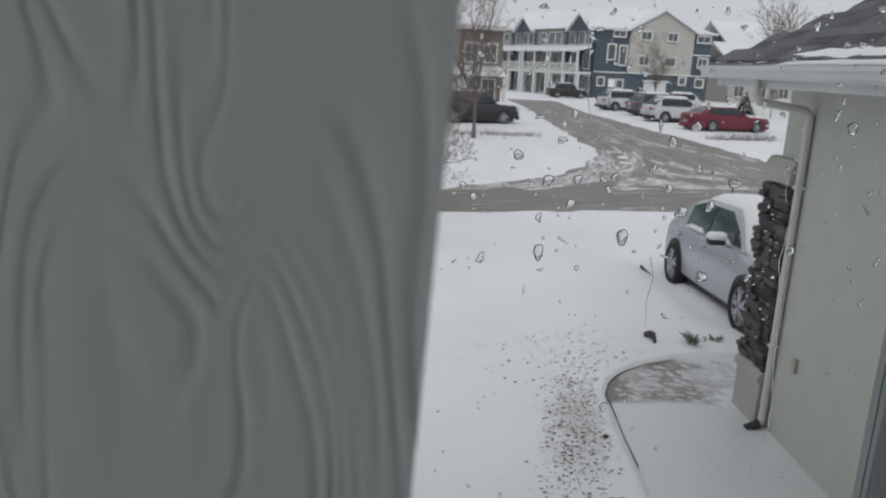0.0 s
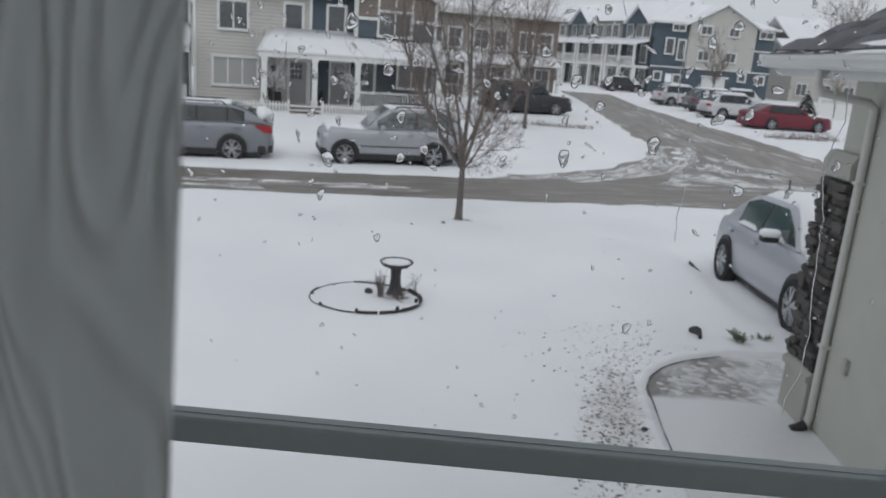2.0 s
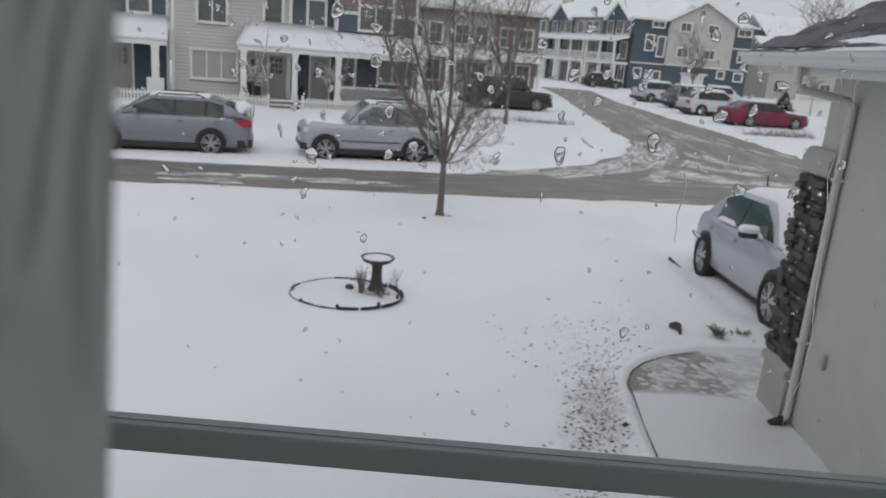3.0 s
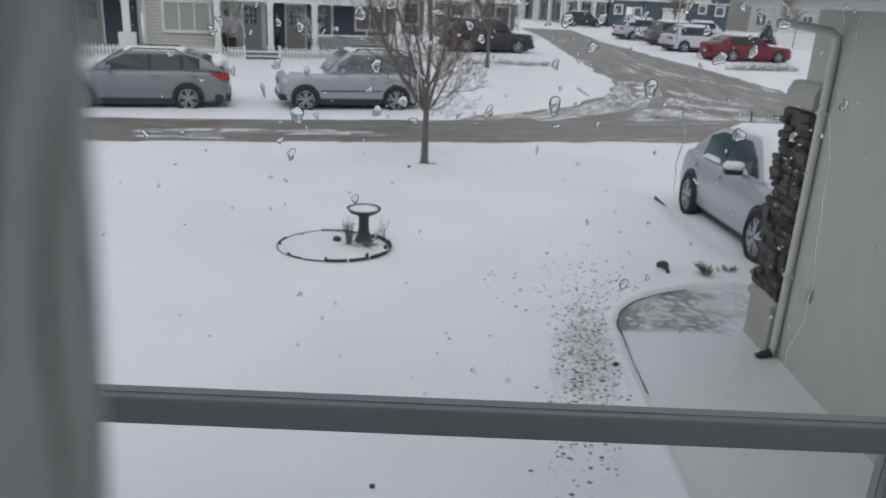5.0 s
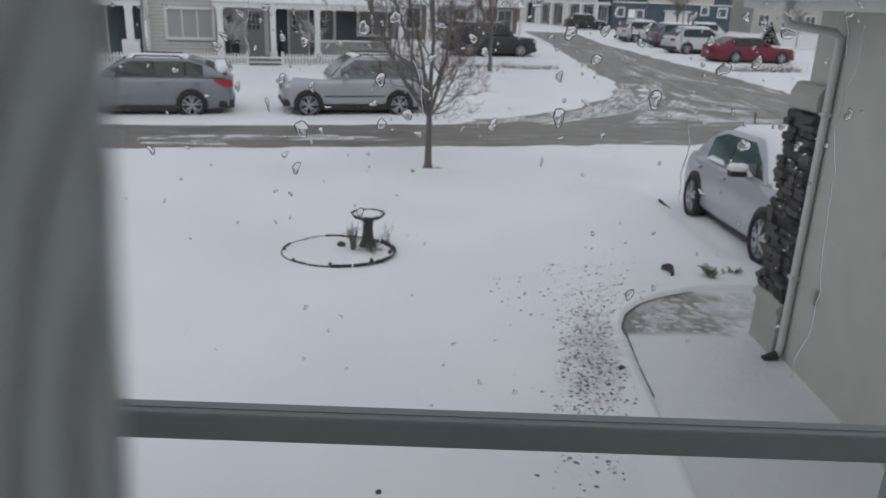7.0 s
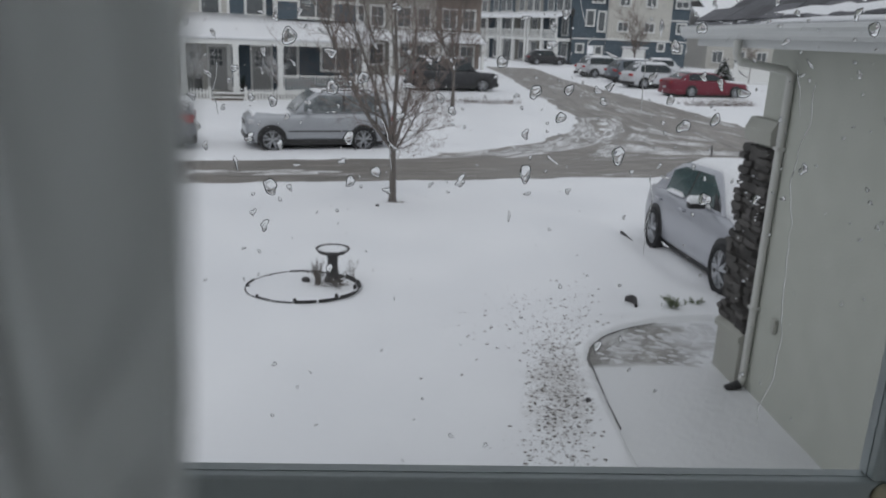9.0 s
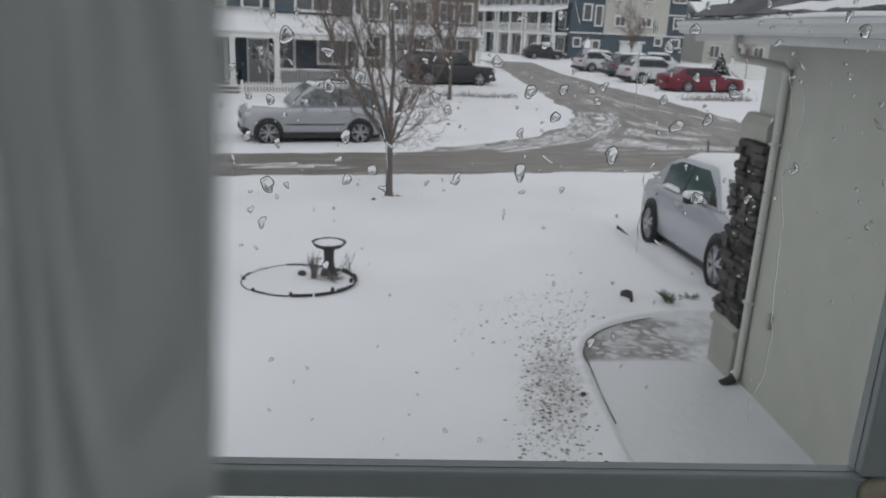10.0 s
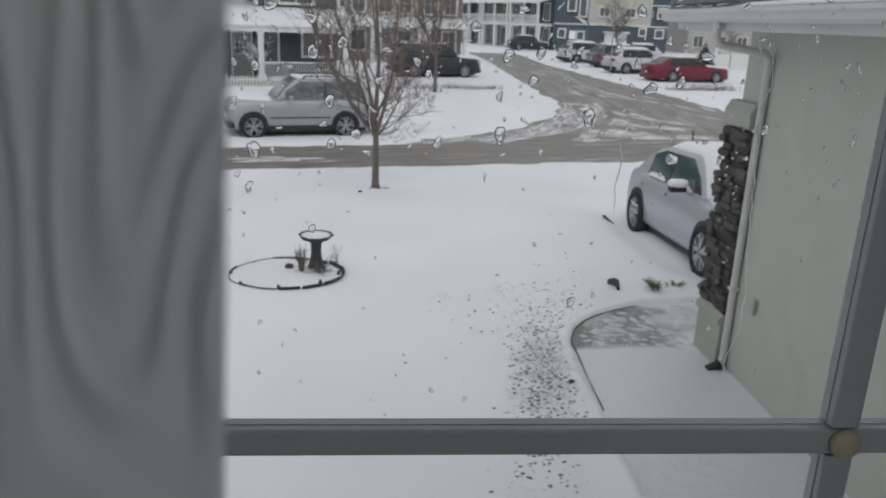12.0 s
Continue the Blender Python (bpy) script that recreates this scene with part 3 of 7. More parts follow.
def garage():
    g = thing("garage", "grey-green stuccoed garage wing with dark ledge stone corner", "garage", kind="structure")
    bm = boxes((GWX, GWX + 0.2, -1.0, GCY, 0.4, GTOP))
    box(bm, GWX + 0.2, 9.5, GCY - 0.2, GCY, 0.4, GTOP)
    part("wall", bm, STUCCO, g, "rough grey-green stucco wall")
    # cast sill courses above and below the stone
    bm = bmesh.new()
    box(bm, GWX - 0.085, GWX, 5.745, GCY + 0.085, 0.55, 1.12, bevel=0.012)
    prism(bm, [(GWX - 0.105, 1.12), (GWX - 0.105, 1.17), (GWX - 0.06, 1.205), (GWX, 1.205), (GWX, 1.12)], 1, 5.74, GCY + 0.105)
    part("plinth", bm, SILL, g, "pale cast stone plinth")
    bm = bmesh.new()
    prism(bm, [(GWX - 0.09, 2.77), (GWX - 0.095, 2.88), (GWX - 0.055, 2.955), (GWX, 2.965), (GWX, 2.77)], 1, 5.745, GCY + 0.09)
    part("capping", bm, SILL, g, "pale cast stone capping")
    # soffit and fascia
    ex = GWX - 0.42
    bm = boxes((ex, GWX, -1.0, GCY + 0.45, GTOP, GTOP + 0.02))
    box(bm, ex - 0.02, ex, -1.0, GCY + 0.45, GTOP, GTOP + 0.17)
    box(bm, ex - 0.02, 9.5, GCY + 0.45, GCY + 0.47, GTOP, GTOP + 0.17)
    box(bm, GWX, 9.5, GCY, GCY + 0.45, GTOP, GTOP + 0.02)
    part("soffit", bm, WHITE_METAL, g, "white metal soffit and fascia")
    # gutter: an ogee trough along the eave
    prof = [(0, 0.028), (-0.075, 0.028), (-0.10, 0.05), (-0.105, 0.08), (-0.125, 0.10), (-0.125, 0.125), (-0.115, 0.125), (-0.095, 0.08), (-0.085, 0.055), (-0.07, 0.04), (-0.01, 0.04), (0, 0.125)]
    bm = bmesh.new()
    prism(bm, [(ex - 0.02 + a, GTOP + 0.03 + b) for a, b in prof], 1, -1.0, GCY + 0.62)
    part("gutter", bm, WHITE_METAL, g, "white metal eaves gutter", smooth=False)
    # downspout: offset elbow under the soffit, then straight down with a shoe
    px, py = GWX - 0.036, 5.695
    bm = bmesh.new()
    P = [(ex - 0.07, 5.66, GTOP + 0.07), (ex - 0.07, 5.66, GTOP - 0.04), (ex - 0.03, 5.67, GTOP - 0.10), (px - 0.05, py - 0.01, GTOP - 0.15), (px, py, GTOP - 0.19), (px, py, GTOP - 0.27), (px, py, 0.86), (px - 0.01, py - 0.005, 0.80), (px - 0.05, py - 0.02, 0.765)]
    tube(bm, [Vector(p) for p in P], [0.031] * len(P), 10)
    pipe = part("downspout", bm, PIPEPAINT, g, "pale grey metal downspout", smooth=True)
    bm = bmesh.new()
    tube(bm, [Vector((px - 0.025 - 0.014 * i, py - 0.02, 0.79 - 0.007 * i)) for i in range(9)], [0.036 + 0.006 * (i % 2) for i in range(9)], 10)
    part("shoe", bm, BLACK_PLASTIC, pipe, "black drain shoe")
    for z in (2.75, 1.45):
        bm = boxes((px - 0.036, px + 0.036, py - 0.036, py + 0.036, z, z + 0.025))
        part("strap", bm, PIPEPAINT, pipe)
    # cover plate on the wall
    bm = bmesh.new()
    box(bm, GWX - 0.035, GWX, 5.34, 5.40, 1.37, 1.49, bevel=0.008)
    part("outlet_cover", bm, SILL, g, "small grey outlet cover")
    # hipped roof deck
    pitch = 0.58
    e0, yf = ex - 0.10, GCY + 0.55
    z0 = GTOP + 0.165
    ridge = 5.9
    bm = bmesh.new()
    rise = (ridge - e0) * pitch
    pts = [(e0, -1.2, z0), (e0, yf, z0), (ridge, yf - (ridge - e0), z0 + rise), (ridge, -1.2, z0 + rise), (11.0, yf, z0), (11.0, -1.2, z0 + 0.3)]
    v = [bm.verts.new(p) for p in pts]
    bm.faces.new((v[0], v[3], v[2], v[1]))
    bm.faces.new((v[1], v[2], v[4]))
    bm.faces.new((v[3], v[5], v[4], v[2]))
    part("roof", bm, SHINGLE, g, "grey asphalt shingle roof")
    # snow lying in the gutter and along the eave
    bm = bmesh.new()
    rows = []
    n = 60
    for i in range(n + 1):
        y = -1.0 + (yf + 1.0) * i / n
        k = min(max((5.75 - y) * 1.2 + 0.4 * noise.noise((2, y * 4, 0)), 0.0), 1.0)
        h = (0.028 + 0.012 * noise.noise((0, y * 3, 1))) * k - 0.012
        b = 0.03 + k * 0.13 + 0.07 * noise.noise((5, y * 2.3, 1)) + 0.05 * noise.noise((5, y * 9, 1))
        a = e0 + 0.005
        rows.append([(a, y, z0 - 0.015), (a - 0.004, y, z0 + h * 0.6), (a + 0.03, y, z0 + h + 0.017), (a + b * 0.7, y, z0 + pitch * b * 0.7 + 0.01 + 0.03 * k), (a + b, y, z0 + pitch * b + 0.004 + 0.01 * k)])
    loft(bm, rows, close=False)
    part("snow_strip", bm, SNOW_CAP, g, "strip of snow along the eave", smooth=True)
    return g, (e0, z0, pitch, yf, ridge)


GARAGE, ROOF = garage()

# ======== the room and its window ========
WY = 0.502     # plane of the bars
BAR_Z, BAR_X = 3.192, 0.358
OPEN_X0, OPEN_X1, OPEN_Z0, OPEN_Z1 = -0.95, 0.98, 2.55, 4.75


def room():
    bm = slab_with_holes(-2.6, 2.88, 0.6, 5.6, WY + 0.03, WY + 0.22, [(OPEN_X0, OPEN_X1, OPEN_Z0, OPEN_Z1)])
    tagged(part("wall_north", bm, PLASTER, None), "white plaster wall round a tall window", "wall", kind="structure")
    tagged(part("wall_west", boxes((-2.75, -2.6, -2.4, WY + 0.22, 0.6, 5.6)), PLASTER, None), "plain white plaster wall", "wall", kind="structure")
    tagged(part("wall_east", boxes((2.7, 2.85, -2.4, WY + 0.02, 0.6, 5.6)), PLASTER, None), "plain white plaster wall", "wall", kind="structure")
    # unseen window added behind the eye, to brighten the vane and bars
    tagged(part("wall_south", slab_with_holes(-2.75, 2.85, 0.6, 5.6, -2.55, -2.4, [(-1.5, 1.6, 2.8, 4.9)]), PLASTER, None), "white plaster wall with a wide opening added for light", "wall", kind="structure")
    w2 = thing("fill_window", "unseen white-framed window added to let daylight onto the vane", "window", kind="structure")
    part("window_frame", boxes((-1.5, -1.44, -2.53, -2.42, 2.8, 4.9), (1.54, 1.6, -2.53, -2.42, 2.8, 4.9), (-1.44, 1.54, -2.53, -2.42, 2.8, 2.86), (-1.44, 1.54, -2.53, -2.42, 4.84, 4.9), (0.02, 0.08, -2.52, -2.43, 2.86, 4.84)), MUNTIN, w2)
    pane = part("pane", boxes((-1.44, 1.54, -2.49, -2.485, 2.86, 4.84)), GLASS, w2)
    pane.visible_shadow = False
    tagged(part("ceiling", boxes((-2.75, 2.85, -2.55, WY + 0.22, 5.6, 5.75)), PLASTER, None), "plain white ceiling", "ceiling", kind="structure")
    tagged(part("floor", boxes((-2.75, 2.85, -2.4, WY + 0.03, 1.75, 1.9)), CARPET, None), "beige carpeted floor", "floor", kind="structure")


room()


def bar_profile(w, d):
    """Flat glazing bar with eased edges: width w, standing d in front of the pane."""
    e = 0.0028
    arc = [(e * (1 - math.sin(math.pi / 2 * i / 5)), e * (1 - math.cos(math.pi / 2 * i / 5))) for i in range(6)]
    left = [(-w / 2, 0), (-w / 2, -d * 0.5), (-w / 2 + 0.0008, -d * 0.5)] + [(-w / 2 + 0.0008 + b, -d + a) for a, b in arc]
    return left + [(-a, b) for a, b in reversed(left)]


def window():
    w = thing("window_1", "white vinyl window divided by flat bars", "window", kind="structure")
    f = 0.05
    bm = boxes((OPEN_X0, OPEN_X0 + f, WY - 0.01, WY + 0.1, OPEN_Z0, OPEN_Z1), (OPEN_X1 - f, OPEN_X1, WY - 0.01, WY + 0.1, OPEN_Z0, OPEN_Z1),
               (OPEN_X0 + f, OPEN_X1 - f, WY - 0.01, WY + 0.1, OPEN_Z0, OPEN_Z0 + f), (OPEN_X0 + f, OPEN_X1 - f, WY - 0.01, WY + 0.1, OPEN_Z1 - f, OPEN_Z1))
    part("window_frame", bm, MUNTIN, w)
    bw, bd = 0.0235, 0.017
    zc = BAR_Z
    bm = bmesh.new()
    prism(bm, [(WY + 0.008 + b, zc + a) for a, b in bar_profile(bw, bd)], 0, OPEN_X0 + f, OPEN_X1 - f)
    part("glazing_bar", bm, MUNTIN, w, "flat white horizontal glazing bar")
    for a, b in ((OPEN_Z0 + f, zc - bw / 2 - 0.001), (zc + bw / 2 + 0.001, OPEN_Z1 - f)):
        bm = bmesh.new()
        prism(bm, [(BAR_X + p, WY + 0.008 + q) for p, q in bar_profile(0.0245, bd)], 2, a, b)
        part("glazing_bar", bm, MUNTIN, w, "flat white upright glazing bar")
    bm = bmesh.new()
    lathe(bm, [(0.0115, 0), (0.0125, 0.002), (0.012, 0.005), (0.009, 0.0075), (0.004, 0.0085)], 20)
    bmesh.ops.rotate(bm, verts=bm.verts, matrix=Matrix.Rotation(radians(90), 3, "X"))
    bmesh.ops.translate(bm, verts=bm.verts, vec=(BAR_X, WY - 0.0092, zc))
    part("bar_button", bm, KNOB, w, "yellowed plastic button at the crossing", smooth=True)
    pane = part("pane", boxes((OPEN_X0 + f, OPEN_X1 - f, WY + 0.012, WY + 0.016, OPEN_Z0 + f, OPEN_Z1 - f)), GLASS, w, "clear rain-spotted glass")
    pane.visible_shadow = False
    return w


window()


def blind_vane():
    """One upright vane of a vertical blind, slightly cupped, hanging a little askew close to the eye."""
    bm = bmesh.new()
    n, rows = 10, []
    for k in range(2):
        y_off = 0.0012 * k
        for i in range(n + 1):
            s = i / n
            x, y = -0.089 * s, 0.030 * s + 0.005 * math.sin(math.pi * s)
            rows.append((k, x, y + y_off))
    top, bot = 2.06, -0.85
    lean = 0.0517
    ring = [(x, y) for k, x, y in rows if k == 0] + [(x, y) for k, x, y in reversed(rows) if k == 1]
    loft(bm, [[(x + lean * z, y, z) for x, y in ring] for z in [bot + (top - bot) * j / 24 for j in range(25)]])
    ob = part("blind_vane", bm, VINYL, None, smooth=False)
    ob.matrix_basis = pose(-0.0098, 0.0406, 3.5)
    part("hanger_clip", boxes((-0.056 + lean * top, -0.034 + lean * top, 0.016, 0.022, top - 0.03, top + 0.004)), KNOB, ob, "yellowed plastic hanger clip")
    tagged(ob, "embossed white vinyl vertical blind vane hanging at the window", "blind")
    rail = part("blind_rail", boxes((-1.0, 1.0, 0.02, 0.09, 5.555, 5.6)), MUNTIN, None)
    tagged(rail, "white vertical blind head rail above the window", "blind rail")


blind_vane()


# larger drops on the pane: place and half-width
DROPS = ((-0.079, 3.504, 0.0056), (-0.093, 3.407, 0.0052), (-0.040, 3.412, 0.0036), (0.080, 3.475, 0.0042), (0.057, 3.493, 0.0042), (0.098, 3.459, 0.0040), (0.102, 3.477, 0.0034), (0.094, 3.447, 0.0032),
         (0.077, 3.421, 0.0048), (0.139, 3.435, 0.0052), (0.181, 3.456, 0.0046), (0.169, 3.507, 0.0036), (0.185, 3.519, 0.0040), (0.202, 3.407, 0.0050), (0.138, 3.297, 0.0034), (-0.032, 3.480, 0.0040),
         (-0.052, 3.473, 0.0042), (-0.114, 3.483, 0.0028), (-0.104, 3.465, 0.0024), (-0.090, 3.463, 0.0036), (-0.041, 3.441, 0.0042), (0.018, 3.469, 0.0032), (0.026, 3.461, 0.0032), (-0.023, 3.419, 0.0034),
         (0.299, 3.523, 0.0048), (0.170, 3.473, 0.0032), (0.202, 3.461, 0.0036), (0.218, 3.479, 0.0040), (-0.054, 3.351, 0.0028), (0.096, 3.524, 0.0032))


def water_on_glass():
    rng = random.Random(7)
    verts, faces = [], []
    y0 = WY + 0.0165

    def cap(outline, x, z, height, sag):
        """A drop as a closed cap over a flat outline, fuller towards its lower end."""
        n, base = len(outline), len(verts)
        levels = ((1.0, 0.0), (0.97, 0.24), (0.90, 0.44), (0.78, 0.63), (0.62, 0.785), (0.44, 0.90), (0.22, 0.975)) if n > 10 else ((1.0, 0.0), (0.92, 0.39), (0.68, 0.73), (0.35, 0.94))
        for k, h in levels:
            for a, b in outline:
                verts.append((x + a * k, y0 + h * height, z + b * k - sag * (1 - k)))
        m = len(levels)
        for r in range(m - 1):
            for i in range(n):
                p, q = base + r * n + i, base + r * n + (i + 1) % n
                faces.append((p, q, q + n, p + n))
        verts.append((x, y0 + height, z - sag))
        for i in range(n):
            faces.append((base + (m - 1) * n + i, base + (m - 1) * n + (i + 1) % n, base + m * n))
        faces.append(tuple(range(base + n - 1, base - 1, -1)))

    taken = []

    def drop(x, z, r, tall=1.0, turn=0.0, rough=0.2):
        """One drop, unless it would lie in another."""
        reach = r * max(tall, 1.0) * 1.25
        if any((x - a) ** 2 + (z - b) ** 2 < (reach + c) ** 2 for a, b, c in taken):
            return
        taken.append((x, z, reach))
        n = 22 if r > 0.0016 else 9
        ph = [rng.random() * 6.28 for _ in range(3)]
        c, s = math.cos(turn), math.sin(turn)
        out = []
        for i in range(n):
            a = 2 * math.pi * i / n
            q = r * (1 + rough * math.sin(2 * a + ph[0]) + rough * 0.8 * math.sin(3 * a + ph[1]) + rough * 0.45 * math.sin(5 * a + ph[2]))
            u, v = q * math.cos(a), q * math.sin(a) * tall
            out.append((u * c - v * s, u * s + v * c))
        cap(out, x, z, r * rng.uniform(0.6, 0.85), r * min(tall, 1.2) * abs(math.cos(turn)) * rng.uniform(0.35, 0.58))

    for x, z, r in DROPS:
        drop(x, z, r * 0.86, rng.uniform(1.0, 1.5), rng.gauss(0, 0.5), 0.12)
        for _ in range(rng.randint(1, 4)):
            a, d = rng.uniform(0, 6.28), r * rng.uniform(1.5, 3.2)
            drop(x + d * math.cos(a), z + d * math.sin(a), r * rng.uniform(0.12, 0.35), rng.uniform(0.7, 1.6), rng.uniform(-1, 1))
    # rain is thickest over the upper part of the pane and thins out downwards
    for i in range(1500):
        z = 3.66 - abs(rng.gauss(0, 0.15))
        x = rng.uniform(-0.36, 0.50)
        r = 0.0004 + 0.0025 * rng.random() ** 2.6
        if z < 3.38:
            r *= 0.55
        drop(x, z, r, rng.uniform(0.5, 1.5), rng.uniform(-1.2, 1.2), 0.26)
    for i in range(170):
        x, z = rng.uniform(-0.2, 0.45), rng.uniform(3.19, 3.40)
        r = 0.0003 + 0.0017 * rng.random() ** 4
        drop(x, z, r, rng.uniform(0.5, 1.2), rng.uniform(-1.2, 1.2), 0.3)
    # slanting short smears where the wind has dragged a drop
    for i in range(60):
        x, z = rng.uniform(-0.15, 0.34), 3.56 - abs(rng.gauss(0, 0.10))
        drop(x, z, rng.uniform(0.0008, 0.0017), rng.uniform(2.2, 4.0), rng.choice((-0.9, 0.9, 0.3)) + rng.gauss(0, 0.25), 0.3)
    # trickles that wander down where drops have joined
    runs = (((0.266, 3.487), (0.267, 3.462), (0.262, 3.442), (0.260, 3.418), (0.266, 3.389), (0.268, 3.346), (0.272, 3.305), (0.272, 3.273), (0.265, 3.251), (0.265, 3.233)),
            ((0.163, 3.424), (0.165, 3.404), (0.163, 3.384), (0.165, 3.364)), ((0.099, 3.591), (0.103, 3.561), (0.106, 3.529), (0.110, 3.518)),
            ((-0.020, 3.455), (-0.014, 3.436), (-0.012, 3.418)), ((-0.125, 3.487), (-0.128, 3.468), (-0.125, 3.452)), ((0.252, 3.496), (0.257, 3.478), (0.259, 3.464)), ((0.150, 3.505), (0.151, 3.484), (0.152, 3.462)))
    for k, run in enumerate(runs):
        wide = 0.00062 if k == 0 else 0.0005
        mid = []
        for (xa, za), (xb, zb) in zip(run, run[1:]):
            for i in range(10):
                f = i / 10
                z = za + (zb - za) * f
                mid.append((xa + (xb - xa) * f + 0.0016 * noise.noise((z * 70, k, 0.3)) + 0.0008 * noise.noise((z * 190, k, 5)), z))
        base, m = len(verts), len(mid)
        for j, (x, z) in enumerate(mid):
            w = wide * (0.55 + 0.9 * abs(noise.noise((z * 85, k, 2)))) * (0.25 if j in (0, m - 1) else 1)
            for a, h in ((-1, 0.0), (-0.85, 0.42), (-0.4, 0.85), (0.0, 1.0), (0.4, 0.85), (0.85, 0.42), (1, 0.0)):
                verts.append((x + a * w, y0 + h * w * 0.62, z))
        for j in range(m - 1):
            for i in range(7):
                p, q = base + j * 7 + i, base + j * 7 + (i + 1) % 7
                faces.append((p, q, q + 7, p + 7))
        faces.append(tuple(range(base + 6, base - 1, -1)))
        faces.append(tuple(range(base + (m - 1) * 7, base + m * 7)))
    me = bpy.data.meshes.new("raindrops")
    me.from_pydata(verts, [], faces)
    bm = bmesh.new()
    bm.from_mesh(me)
    bmesh.ops.recalc_face_normals(bm, faces=bm.faces)
    ob = part("raindrops", bm, WATER, None)
    ob.data.polygons.foreach_set("use_smooth", [len(f.vertices) < 5 for f in ob.data.polygons])
    ob.visible_shadow = False
    tagged(ob, "clear raindrops and trickles clinging to the pane", "raindrops", kind="stuff")


water_on_glass()

# ======== the garden walk and its pebbles ========
def garden_walk():
    xs, ys = [1.2 + 0.06 * i for i in range(42)], [2.2 + 0.06 * j for j in range(90)]
    verts, faces = sheet(xs, ys, lambda x, y: terrain(x, y) - 0.022 + 0.006 * noise.noise((x * 2, y * 2, 0)), lambda x, y: walk_inside(x, y) > -0.12)
    sheet_object("pavement", (verts, faces), WALKMAT, "wet concrete walk half covered by thin snow", "walkway")
    # clumps of old snow left on the wet patch
    rng = random.Random(4)
    bm = bmesh.new()
    n = 0
    while n < 170:
        x, y = rng.uniform(1.75, 3.2), rng.uniform(6.15, 7.35)
        if walk_inside(x, y) < 0.12:
            continue
        n += 1
        r = rng.uniform(0.008, 0.026) * (1.3 if x > 2.2 else 1.0)
        a = rng.gauss(-0.5, 0.35)
        z = terrain(x, y) - 0.027
        segs = 7
        rings = [[bm.verts.new((x + r * k * (math.cos(t) * 2.4 * math.cos(a) - math.sin(t) * math.sin(a)), y + r * k * (math.cos(t) * 2.4 * math.sin(a) + math.sin(t) * math.cos(a)), z + h * r)) for t in [2 * math.pi * i / segs for i in range(segs)]] for k, h in ((1, 0), (0.85, 0.35), (0.45, 0.6))]
        for p, q in zip(rings, rings[1:]):
            for i in range(segs):
                bm.faces.new((p[i], p[(i + 1) % segs], q[(i + 1) % segs], q[i]))
        bm.faces.new(rings[-1])
    tagged(part("snow_clumps", bm, WETSNOW, None, smooth=True), "small clumps of wet snow left on the walk", "snow clumps", kind="stuff")


def walk_edging():
    t = thing("walk_edging", "thin dark plastic edging along the curved walk", "edging", kind="structure")
    pts = []
    for j in range(90):
        y = 5.0 + 2.38 * j / 89
        lo, hi = 1.0, 3.3
        for _ in range(24):
            mid = (lo + hi) / 2
            lo, hi = (mid, hi) if walk_inside(mid, y) < 0.020 else (lo, mid)
        if lo < 2.75:
            pts.append(Vector((lo, y, terrain(lo, y) - 0.016 + 0.006 * noise.noise((lo * 3, y * 3, 1)))))
    bm = bmesh.new()
    tube(bm, pts, [0.005 + 0.007 * noise.noise((0, q.y * 5, 2)) for q in pts], 6)
    part("edging_strip", bm, IRONGREY, t, smooth=True)


walk_edging()


def walk_mat():
    """Concrete, wet and bare at the bend, dusted with thin snow nearer the house."""
    m = slush_mat("thin_snow_on_concrete", 60, (0.17, 0.16, 0.145), (0.26, 0.247, 0.228), (0.86, 0.87, 0.89), 0.56)
    n, l = m.node_tree.nodes, m.node_tree.links
    g, sep, mr = n.new("ShaderNodeNewGeometry"), n.new("ShaderNodeSeparateXYZ"), n.new("ShaderNodeMapRange")
    l.new(g.outputs["Position"], sep.inputs[0])
    wob = n.new("ShaderNodeTexNoise")
    wob.inputs["Scale"].default_value = 2.5
    l.new(g.outputs["Position"], wob.inputs["Vector"])
    add = n.new("ShaderNodeMath")
    add.operation = "MULTIPLY_ADD"
    add.inputs[1].default_value = 0.25
    l.new(wob.outputs[0], add.inputs[0])
    l.new(sep.outputs[1], add.inputs[2])
    mr.inputs["From Min"].default_value, mr.inputs["From Max"].default_value = 6.22, 6.34
    mr.inputs["To Min"].default_value, mr.inputs["To Max"].default_value = 0.72, 0.0
    l.new(add.outputs[0], mr.inputs[0])
    # snow keeps lying towards the drive and the pier
    east, span, either = n.new("ShaderNodeMath"), n.new("ShaderNodeMapRange"), n.new("ShaderNodeMath")
    east.operation, either.operation = "MULTIPLY_ADD", "MAXIMUM"
    east.inputs[1].default_value = 0.9
    l.new(wob.outputs[0], east.inputs[0])
    l.new(sep.outputs[0], east.inputs[2])
    span.inputs["From Min"].default_value, span.inputs["From Max"].default_value, span.inputs["To Max"].default_value = 3.05, 3.3, 0.78
    l.new(east.outputs[0], span.inputs[0])
    l.new(mr.outputs[0], either.inputs[0])
    l.new(span.outputs[0], either.inputs[1])
    mix = next(q for q in n if q.type == "MIX" and q.blend_type == "MIX")
    next(q for q in n if q.type == "BUMP").inputs["Distance"].default_value = 0.03
    old = mix.inputs[0].links[0].from_socket
    mx = n.new("ShaderNodeMath")
    mx.operation = "MAXIMUM"
    scl = n.new("ShaderNodeMath")
    scl.operation = "MULTIPLY"
    scl.inputs[1].default_value = 0.35
    l.new(old, scl.inputs[0])
    l.new(scl.outputs[0], mx.inputs[0])
    l.new(either.outputs[0], mx.inputs[1])
    l.new(mx.outputs[0], mix.inputs[0])
    return m


